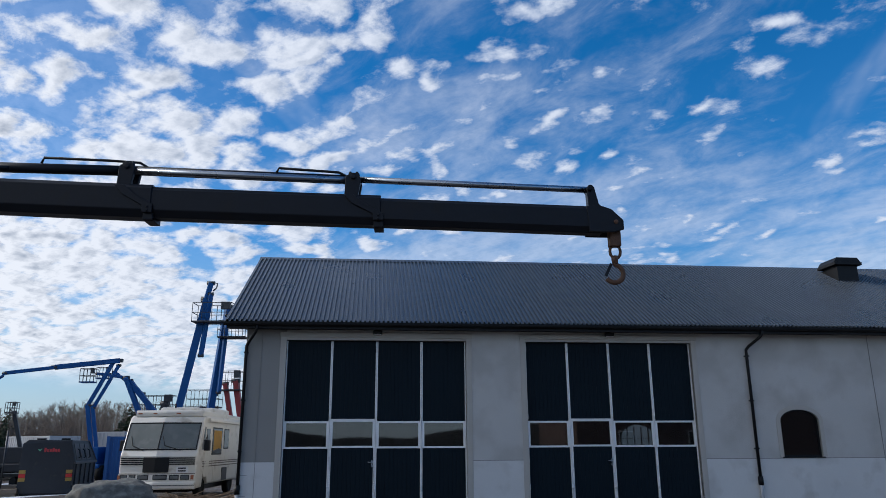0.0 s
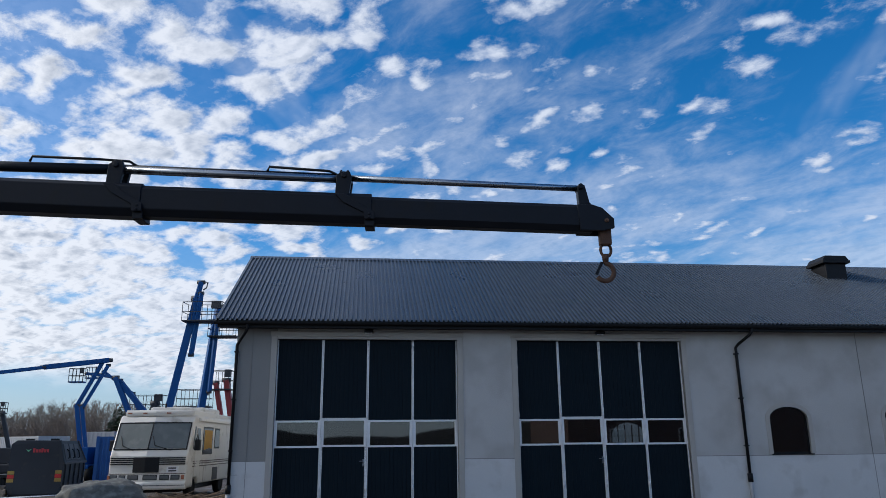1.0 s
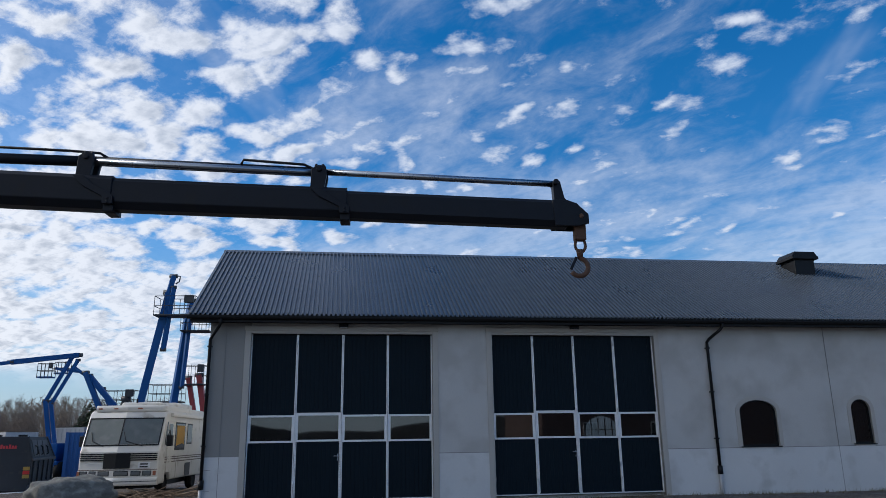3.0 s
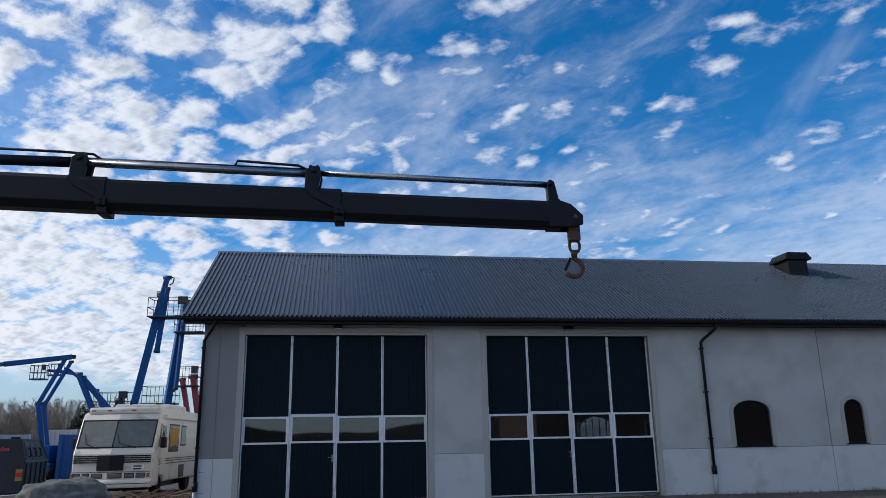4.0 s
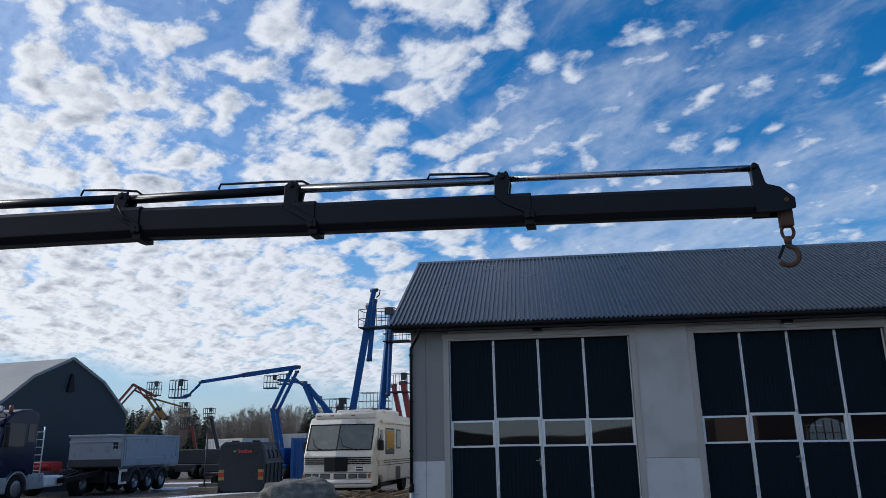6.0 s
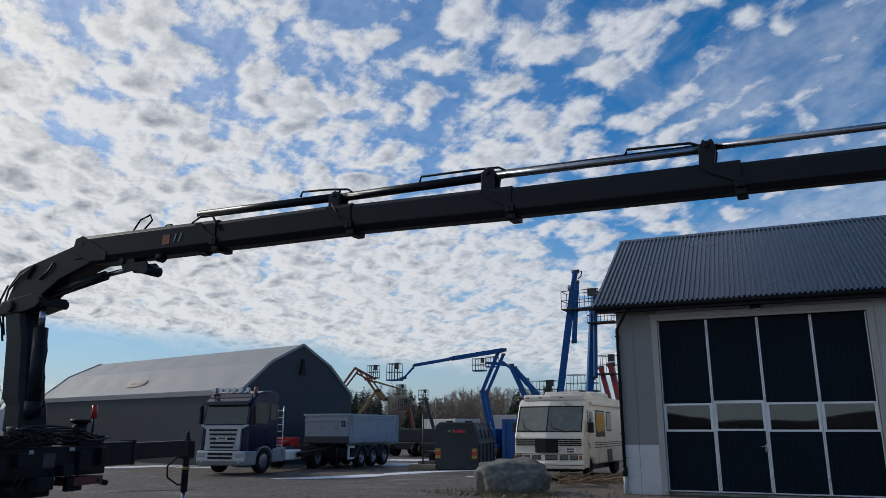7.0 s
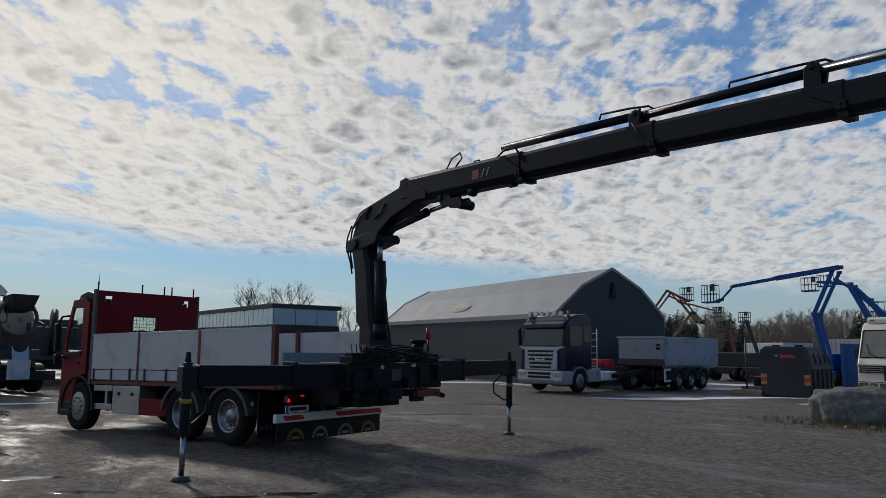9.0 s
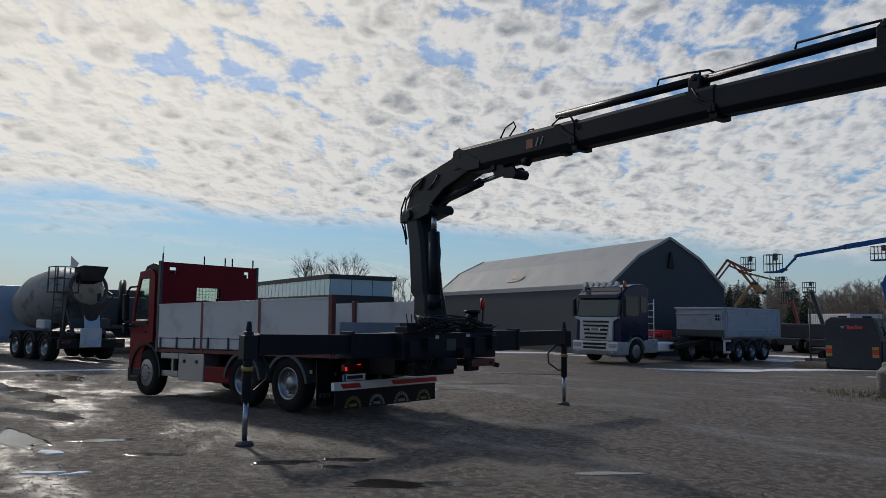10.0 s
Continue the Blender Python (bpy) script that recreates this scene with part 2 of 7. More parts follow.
def finish(bm, name, material, bevel=0.0):
    bmesh.ops.recalc_face_normals(bm, faces=bm.faces)
    me = bpy.data.meshes.new(name)
    bm.to_mesh(me)
    bm.free()
    me.materials.append(material)
    ob = new(name, me)
    if bevel:
        md = ob.modifiers.new("bevel", "BEVEL")
        md.width, md.segments, md.limit_method, md.angle_limit = bevel, 2, "ANGLE", radians(40)
        md.harden_normals = False
    return ob


def part(name, bm, material, parent, label="", bevel=0.0):
    ob = finish(bm, name, material, bevel)
    ob.parent = parent
    if label:
        tagged(ob, label)
    return ob


def thing(name, label, category, m, group="", kind=""):
    root = new(name)
    root.empty_display_size = 0.2
    root.matrix_world = m
    return tagged(root, label, category, group, kind)


def one(fn, *a, **k):
    bm = bmesh.new()
    fn(bm, *a, **k)
    return bm


# ---- ground ----


def ground_z(x, y):
    far = max(0.0, min(1.0, (-x - 12.5) / 7.0))
    return -0.12 * far * far * (3 - 2 * far)


def ground_bump(x, y):
    inside = max(0.0, min(1.0, (x + 38) / 6, (18 - x) / 6, (y + 6) / 4, (44 - y) / 6))
    return inside * 0.035 * noise.noise((x * 0.3, y * 0.3, 2.0))


def ground_material():
    m = bpy.data.materials.new("wet_gravel")
    m.use_nodes = True
    nt = m.node_tree
    b = nt.nodes["Principled BSDF"]
    L = nt.links.new
    co = nt.nodes.new("ShaderNodeTexCoord").outputs["Object"]

    def nz(sc, det, rough=0.55, stretch=None, turn=0):
        v = co
        if stretch:
            mp = nt.nodes.new("ShaderNodeMapping")
            mp.inputs["Scale"].default_value = stretch
            mp.inputs["Rotation"].default_value = (0, 0, radians(turn))
            L(co, mp.inputs[0])
            v = mp.outputs[0]
        n = nt.nodes.new("ShaderNodeTexNoise")
        n.inputs["Scale"].default_value, n.inputs["Detail"].default_value, n.inputs["Roughness"].default_value = sc, det, rough
        L(v, n.inputs["Vector"])
        return n.outputs["Fac"]

    def rg(v, lo, hi, a=0.0, c=1.0):
        r = nt.nodes.new("ShaderNodeMapRange")
        r.interpolation_type = "SMOOTHSTEP"
        L(v, r.inputs[0])
        r.inputs[1].default_value, r.inputs[2].default_value, r.inputs[3].default_value, r.inputs[4].default_value = lo, hi, a, c
        return r.outputs[0]

    def mx(f, a, c):
        r = nt.nodes.new("ShaderNodeMix")
        r.data_type = "RGBA"
        L(f, r.inputs[0])
        for s, v in ((r.inputs[6], a), (r.inputs[7], c)):
            if isinstance(v, tuple):
                s.default_value = (*v, 1)
            else:
                L(v, s)
        return r.outputs[2]

    def mt(op, a, c):
        r = nt.nodes.new("ShaderNodeMath")
        r.operation = op
        for s, v in zip(r.inputs, (a, c)):
            if isinstance(v, (int, float)):
                s.default_value = v
            else:
                L(v, s)
        return r.outputs[0]

    grit, mid, lump = nz(34, 8, 0.75), nz(2.2, 6, 0.62), nz(8.5, 6, 0.65)
    lanes = nz(1.0, 6, 0.62, (0.16, 0.55, 1), -18)
    tracks = nz(1.0, 7, 0.70, (0.9, 1.3, 1), 22)
    col = mx(rg(grit, 0.36, 0.66), (0.075, 0.060, 0.050), (0.37, 0.315, 0.265))
    col = mx(rg(lump, 0.44, 0.56, 0, 0.8), col, (0.062, 0.050, 0.041))
    col = mx(rg(mid, 0.50, 0.62, 0, 0.6), col, (0.190, 0.158, 0.130))
    wet = rg(mt("ADD", mt("MULTIPLY", lanes, 0.6), mt("MULTIPLY", tracks, 0.4)), 0.45, 0.61)
    wet = mt("MULTIPLY", wet, rg(lump, 0.35, 0.55, 0.35, 1.0))
    col = mx(wet, col, mx(rg(grit, 0.3, 0.7), (0.030, 0.025, 0.021), (0.095, 0.078, 0.064)))
    L(col, b.inputs["Base Color"])
    L(rg(mt("ADD", wet, mt("MULTIPLY", grit, 0.35)), 0.1, 1.2, 0.85, 0.36), b.inputs["Roughness"])
    b.inputs["Specular IOR Level"].default_value = 0.32
    bp = nt.nodes.new("ShaderNodeBump")
    L(rg(wet, 0.0, 1.0, 0.8, 0.22), bp.inputs["Strength"])
    bp.inputs["Distance"].default_value = 0.05
    L(mt("ADD", mt("MULTIPLY", grit, 0.8), mt("ADD", mt("MULTIPLY", lump, 1.2), mt("MULTIPLY", tracks, 0.9))), bp.inputs["Height"])
    L(bp.outputs[0], b.inputs["Normal"])
    return m


GRAVEL = ground_material()


def build_ground():
    bm = bmesh.new()
    xs = [-900, -500, -250, -120, -70, -45] + [-36 + 0.8 * i for i in range(66)] + [25, 45, 90, 200, 500, 900]
    ys = [-900, -400, -150, -60, -25, -10] + [-4 + 0.8 * i for i in range(58)] + [48, 60, 90, 160, 300, 600, 1200]
    grid = []
    for y in ys:
        row = []
        for x in xs:
            row.append(bm.verts.new((x, y, ground_z(x, y) + ground_bump(x, y) - 0.02)))
        grid.append(row)
    for r0, r1 in zip(grid, grid[1:]):
        for i in range(len(xs) - 1):
            f = bm.faces.new((r0[i], r0[i + 1], r1[i + 1], r1[i]))
            f.smooth = True
    tagged(finish(bm, "ground", GRAVEL), "wet brown gravel yard with wheel tracks", "ground", kind="structure")


build_ground()

# ---- the garage building ----
BLD = pose(-5.73, 21.0, 0, 0, 0, 5.78)
LONG, DEEP, EAVE, RIDGE_Y, RIDGE_Z = 34.0, 10.6, 5.22, 5.3, 8.55
garage = thing("garage_building", "grey rendered garage with dark corrugated steel roof", "building", BLD)


def arch_z(u, c, half, spring, top):
    k = max(-1.0, min(1.0, (u - c) / half))
    return spring + (top - spring) * math.sqrt(max(0.0, 1 - k * k))


DOORS = ((1.15, 6.43), (8.24, 13.42))
DOOR_TOP = 4.76
ARCHES = ((16.66, 0.62, 1.37, 2.42, 2.76), (20.2, 0.34, 1.40, 2.45, 2.76), (24.2, 0.34, 1.40, 2.45, 2.76))


def build_walls():
    TH = 0.34
    spans = [(0.0, DOORS[0][0]), (DOORS[0][1], DOORS[1][0]), (DOORS[1][1], ARCHES[0][0] - ARCHES[0][1])]
    for (c, h, *_), nxt in zip(ARCHES, list(ARCHES[1:]) + [None]):
        spans.append((c + h, nxt[0] - nxt[1] if nxt else LONG))
    for a, b in spans:
        part("wall_pier", one(box, a, b, 0, TH, 1.33, 5.42), RENDER if a else PIERGREY, garage, "grey rendered wall with faint stains" if a else "darker grey wall pier at the corner")
        part("plinth", one(box, a, b, -0.012, TH, -0.3, 1.33), PLINTH, garage, "paler smooth concrete plinth")
    for a, b in DOORS:
        part("lintel", one(box, a, b, 0, TH, DOOR_TOP, 5.42), RENDER, garage)
    for c, h, zb, zs, zt in ARCHES:
        part("plinth", one(box, c - h, c + h, -0.012, TH, -0.3, 1.33), PLINTH, garage)
        part("wall_sill", one(box, c - h, c + h, 0, TH, 1.33, zb), RENDER, garage)
        n = 14
        curve = [(c - h * math.cos(math.pi * i / n), zs + (zt - zs) * math.sin(math.pi * i / n)) for i in range(n + 1)]
        part("arch_wall", one(slab, curve + [(c + h, 5.42), (c - h, 5.42)], "y", 0, TH), RENDER, garage)
    part("wall_joint", one(box, 19.26, 19.275, -0.016, 0.02, 0, 5.1), GREYWALL, garage)
    part("wall_joint", one(box, 0.44, 0.452, -0.016, 0.02, 0, 5.1), GREYWALL, garage)
    for i in range(9):
        part("block_joint", one(box, 0.0, 0.24, -0.014, 0.02, 0.55 * i + 0.42, 0.55 * i + 0.43), GREYWALL, garage)
    for a, b in spans:
        part("plinth_joint", one(box, a, b, -0.015, 0.0, 1.322, 1.342), GREYWALL, garage)
    for u0, u1, nm in ((0, TH, "gable_wall"), (LONG - TH, LONG, "gable_wall")):
        bm = bmesh.new()
        slab(bm, [(TH, -0.3), (DEEP, -0.3), (DEEP, 5.3), (RIDGE_Y, 8.3), (TH, 5.45)], "x", u0, u1)
        part(nm, bm, RENDER, garage)
    for a, b, z0, z1 in ((TH, 14.6, -0.3, 5.3), (16.2, LONG - TH, -0.3, 5.3), (14.6, 16.2, -0.3, 1.25)):
        part("back_wall", one(box, a, b, DEEP - TH, DEEP, z0, z1), RENDER, garage)
    curve = [(15.4 - 0.8 * math.cos(math.pi * i / 14), 2.05 + 0.55 * math.sin(math.pi * i / 14)) for i in range(15)]
    part("back_wall", one(slab, curve + [(16.2, 5.3), (14.6, 5.3)], "y", DEEP - TH, DEEP), RENDER, garage)
    bm = bmesh.new()
    for i in range(1, 5):
        box(bm, 14.6 + i * 0.32 - 0.02, 14.6 + i * 0.32 + 0.02, DEEP - 0.2, DEEP - 0.15, 1.25, 2.5)
    for z in (1.6, 2.0):
        box(bm, 14.6, 16.2, DEEP - 0.2, DEEP - 0.15, z, z + 0.03)
    part("window_bars", bm, BLACK, garage)
    part("floor_slab", one(box, TH, LONG - TH, TH, DEEP - TH, -0.2, 0.06), PLINTH, garage)
    # raised bands round the doors and windows
    for a, b in DOORS:
        bm = bmesh.new()
        box(bm, a, b, -0.02, 0.2, DOOR_TOP, DOOR_TOP + 0.08)
        part("door_head", bm, REVEAL, garage, bevel=0.008)
        part("door_jamb", one(box, a - 0.17, a, -0.03, 0.2, 0, DOOR_TOP + 0.08), REVEAL, garage, bevel=0.008)
        part("door_jamb", one(box, b, b + 0.17, -0.03, 0.2, 0, DOOR_TOP + 0.08), REVEAL, garage, bevel=0.008)
        part("lintel_band", one(box, a - 0.19, b + 0.19, -0.045, 0.2, DOOR_TOP + 0.08, DOOR_TOP + 0.22), REVEAL, garage, bevel=0.008)
    for c, h, zb, zs, zt in ARCHES:
        bm = bmesh.new()
        o = 0.13
        box(bm, c - h - o, c - h, -0.02, 0.1, zb, zs)
        box(bm, c + h, c + h + o, -0.02, 0.1, zb, zs)
        n = 14
        for i in range(n):
            a0, a1 = math.pi * i / n, math.pi * (i + 1) / n
            pts = []
            for ang, ex in ((a0, 0), (a1, 0), (a1, o), (a0, o)):
                pts.append((c - (h + ex) * math.cos(ang), zs + (zt - zs + ex) * math.sin(ang)))
            slab(bm, pts, "y", -0.02, 0.1)
        part("window_surround", bm, REVEAL, garage)


build_walls()


def build_roof():
    over, side = 0.5, 0.58
    slope = math.atan2(RIDGE_Z - EAVE, RIDGE_Y + over)
    for sgn, name in ((1, "roof_sheet"), (-1, "roof_sheet")):
        bm = bmesh.new()
        pitch = 0.135
        prof = ((0.0, 0.0), (0.048, 0.0), (0.060, 0.055), (0.105, 0.055), (0.117, 0.0))
        us, hs = [], []
        u = -side
        while u < LONG + side:
            for du, h in prof:
                us.append(u + du)
                hs.append(h)
            u += pitch
        rows = []
        for y, z in ((RIDGE_Y - sgn * (RIDGE_Y + over), EAVE), (RIDGE_Y, RIDGE_Z)):
            rows.append([bm.verts.new((a, y - sgn * math.sin(slope) * h, z + math.cos(slope) * h)) for a, h in zip(us, hs)])
        for i in range(len(us) - 1):
            bm.faces.new((rows[0][i], rows[0][i + 1], rows[1][i + 1], rows[1][i]))
        part(name, bm, ROOF, garage, "dark grey corrugated steel sheet")
        bm = bmesh.new()
        y0 = RIDGE_Y - sgn * (RIDGE_Y + over)
        slab(bm, [(y0 + sgn * 0.02, EAVE - 0.12), (RIDGE_Y, RIDGE_Z - 0.14), (RIDGE_Y, RIDGE_Z - 0.012), (y0 + sgn * 0.02, EAVE - 0.012)], "x", -side + 0.02, LONG + side - 0.1)
        part("roof_deck", bm, BLACK, garage)
    bm = bmesh.new()
    slab(bm, [(RIDGE_Y - 0.2, RIDGE_Z - 0.075), (RIDGE_Y, RIDGE_Z + 0.055), (RIDGE_Y + 0.2, RIDGE_Z - 0.075), (RIDGE_Y, RIDGE_Z + 0.03)], "x", -side, LONG + side)
    part("ridge_cap", bm, ROOF, garage)
    part("soffit", one(box, -0.5, LONG + 0.5, -0.46, 0.02, 5.06, 5.10), BLACK, garage)
    part("fascia", one(box, -0.5, LONG + 0.5, -0.475, -0.45, 5.02, 5.22), BLACK, garage)
    bm = bmesh.new()
    n = 10
    pts = [(-0.54 - 0.065 * math.cos(math.pi * i / n), 5.17 - 0.065 * math.sin(math.pi * i / n) * 1.2) for i in range(n + 1)]
    pts += [(-0.54 + 0.058 * math.cos(math.pi * i / n), 5.17 - 0.058 * math.sin(math.pi * i / n) * 1.2) for i in range(n + 1)]
    slab(bm, pts, "x", -0.57, LONG + 0.57)
    part("gutter", bm, BLACK, garage)


build_roof()


def downpipe(u, pale_from):
    bm = bmesh.new()
    tube(bm, [(u + 0.33, -0.53, 5.12), (u + 0.33, -0.53, 5.0), (u + 0.28, -0.46, 4.9), (u + 0.06, -0.14, 4.66), (u, -0.08, 4.56), (u, -0.08, 4.4), (u, -0.08, pale_from)], 0.045, 12)
    ob = part("downpipe", bm, BLACK, garage)
    for z in (4.35, 3.0, 1.6):
        part("pipe_clip", one(box, u - 0.06, u + 0.06, -0.13, 0.0, z, z + 0.04), BLACK, ob)
    bm = bmesh.new()
    cyl(bm, (u, -0.08, pale_from + 0.10), (u, -0.08, pale_from - 0.14), 0.075)
    part("leaf_trap", bm, BLACK, ob)
    bm = bmesh.new()
    tube(bm, [(u, -0.08, pale_from - 0.1), (u, -0.08, -0.1)], 0.055, 12)
    part("standpipe", bm, mat("grey_plastic", (0.42, 0.42, 0.43), 0.5), ob, "pale grey plastic standpipe")


downpipe(0.02, 0.62)
downpipe(15.17, 0.72)


def folding_door(a, b, wicket, handle_side):
    """Four tall leaves with a row of windows; the wicket leaf has a shorter door in it."""
    door = part("garage_door", one(box, a, b, 0.26, 0.3, DOOR_TOP - 0.03, DOOR_TOP), ALU, garage, "dark folding garage door with aluminium frames")
    w = (b - a) / 4
    y0, y1 = 0.12, 0.2
    for i in range(4):
        l, r = a + i * w, a + (i + 1) * w
        g = 0.035
        bm = bmesh.new()
        box(bm, l + 0.004, l + g, y0 - 0.015, y1, 0.1, DOOR_TOP - 0.01)
        box(bm, r - g, r - 0.004, y0 - 0.015, y1, 0.1, DOOR_TOP - 0.01)
        part("leaf_frame", bm, ALU, door, bevel=0.004)
        wz0, wz1 = 1.68, 2.44
        if i == wicket:
            wz0, wz1 = 1.70, 2.48
        for z0, z1 in ((0.12, wz0), (wz1, DOOR_TOP - 0.01)):
            # ribbed dark panel
            n = 10
            pw = (r - l - 2 * g) / n
            edge = []
            for k in range(n):
                u0 = l + g + k * pw
                edge += [(u0, y0 + 0.02), (u0 + pw - 0.014, y0 + 0.02), (u0 + pw - 0.010, y0 + 0.027), (u0 + pw - 0.004, y0 + 0.027)]
            edge += [(r - g, y0 + 0.027), (r - g, y1 - 0.01), (l + g, y1 - 0.01)]
            bm = bmesh.new()
            slab(bm, edge, "z", z0, z1)
            part("panel", bm, DOORDARK, door)
        bm = bmesh.new()
        f = 0.055
        box(bm, l + g, r - g, y0, y1, wz0, wz0 + f)
        box(bm, l + g, r - g, y0, y1, wz1 - f, wz1)
        box(bm, l + g, l + g + f, y0, y1, wz0 + f, wz1 - f)
        box(bm, r - g - f, r - g, y0, y1, wz0 + f, wz1 - f)
        part("window_frame", bm, ALU, door, bevel=0.004)
        part("pane", one(box, l + g + f, r - g - f, y0 + 0.03, y0 + 0.042, wz0 + f, wz1 - f), WINGLASS, door).visible_shadow = False
        part("sill_rail", one(box, l + g, r - g, y0 - 0.005, y1, 0.1, 0.13), ALU, door)
        for z in (0.5, 2.5, 4.45):
            u = l if i else l + 0.02
            part("hinge", one(cyl, (u, y0 - 0.03, z), (u, y0 - 0.03, z + 0.14), 0.02, seg=8), ALU, door)
        if i == wicket:
            bm = bmesh.new()
            hx = r - 0.09
            box(bm, hx - 0.02, hx + 0.02, y0 - 0.02, y0 + 0.02, 1.16, 1.36)
            cyl(bm, (hx, y0 - 0.02, 1.3), (hx, y0 - 0.07, 1.3), 0.012, seg=8)
            cyl(bm, (hx + 0.01, y0 - 0.07, 1.3), (hx - 0.12, y0 - 0.07, 1.3), 0.011, seg=8)
            part("door_handle", bm, CHROME, door, "steel lever handle")
            bm = bmesh.new()
            box(bm, l + 0.04, l + 0.06, y0 - 0.006, y0 + 0.05, 0.16, wz1)
            box(bm, r - 0.06, r - 0.04, y0 - 0.006, y0 + 0.05, 0.16, wz1)
            box(bm, l + 0.04, r - 0.04, y0 - 0.006, y0 + 0.05, wz1, wz1 + 0.025)
            part("wicket_frame", bm, ALU, door)
    part("header_track", one(box, a, b, 0.08, 0.24, DOOR_TOP - 0.006, DOOR_TOP + 0.0), BLACK, door)


folding_door(*DOORS[0], 1, 1)
folding_door(*DOORS[1], 1, 1)


def arched_window(c, h, zb, zs, zt):
    n = 14
    fr = bmesh.new()
    t = 0.05
    box(fr, c - h, c - h + t, 0.06, 0.12, zb, zs)
    box(fr, c + h - t, c + h, 0.06, 0.12, zb, zs)
    box(fr, c - h, c + h, 0.06, 0.12, zb, zb + t)
    for i in range(n):
        a0, a1 = math.pi * i / n, math.pi * (i + 1) / n
        slab(fr, [(c - (h - e) * math.cos(g), zs + (zt - zs - e) * math.sin(g)) for g, e in ((a0, t), (a1, t), (a1, 0), (a0, 0))], "y", 0.06, 0.12)
    win = part("arched_window", fr, BLACK, garage, "small arched window with black frame")
    pane = bmesh.new()
    pts = [(c - h + 0.02, zb + 0.02), (c + h - 0.02, zb + 0.02)] + [(c + (h - 0.02) * math.cos(math.pi * i / n), zs + (zt - zs - 0.02) * math.sin(math.pi * i / n)) for i in range(n + 1)]
    slab(pane, pts, "y", 0.085, 0.095)
    part("pane", pane, WINGLASS, win).visible_shadow = False
    part("window_sill", one(box, c - h - 0.05, c + h + 0.05, -0.05, 0.1, zb - 0.03, zb), BLACK, win)


for row in ARCHES:
    arched_window(*row)


def roof_vent(u):
    y = 4.25
    z = EAVE + (RIDGE_Z - EAVE) * (y + 0.5) / (RIDGE_Y + 0.5)
    bm = bmesh.new()
    box(bm, u - 0.42, u + 0.42, y - 0.45, y + 0.45, z - 0.35, z + 0.40)
    v = part("roof_vent", bm, BLACK, garage, "dark sheet-metal roof ventilator", bevel=0.015)
    bm = bmesh.new()
    box(bm, u - 0.56, u + 0.56, y - 0.56, y + 0.56, z + 0.40, z + 0.52)
    slab(bm, [(u - 0.55, z + 0.52), (u + 0.55, z + 0.52), (u + 0.42, z + 0.70), (u - 0.42, z + 0.70)], "y", y - 0.52, y + 0.52)
    box(bm, u - 0.15, u + 0.15, y - 0.2, y + 0.2, z + 0.70, z + 0.75)
    part("vent_hood", bm, BLACK, v, bevel=0.015)


roof_vent(21.72)


def wall_lamp(u):
    bm = bmesh.new()
    box(bm, u - 0.13, u + 0.13, -0.22, -0.05, 4.93, 5.03)
    l = part("wall_lamp", bm, BLACK, garage, "black floodlight", bevel=0.02)
    part("lamp_bracket", one(box, u - 0.03, u + 0.03, -0.1, 0.0, 4.98, 5.06), BLACK, l)
    part("lamp_lens", one(box, u - 0.11, u + 0.11, -0.2, -0.07, 4.922, 4.931), ALU, l)


wall_lamp(3.79)
wall_lamp(10.83)

# ---- the cloth hall ----
hall = thing("storage_hall", "grey cloth storage hall with pale roof", "hall", pose(-27.8, 28.65, -0.1, 0, 0, 172.0))


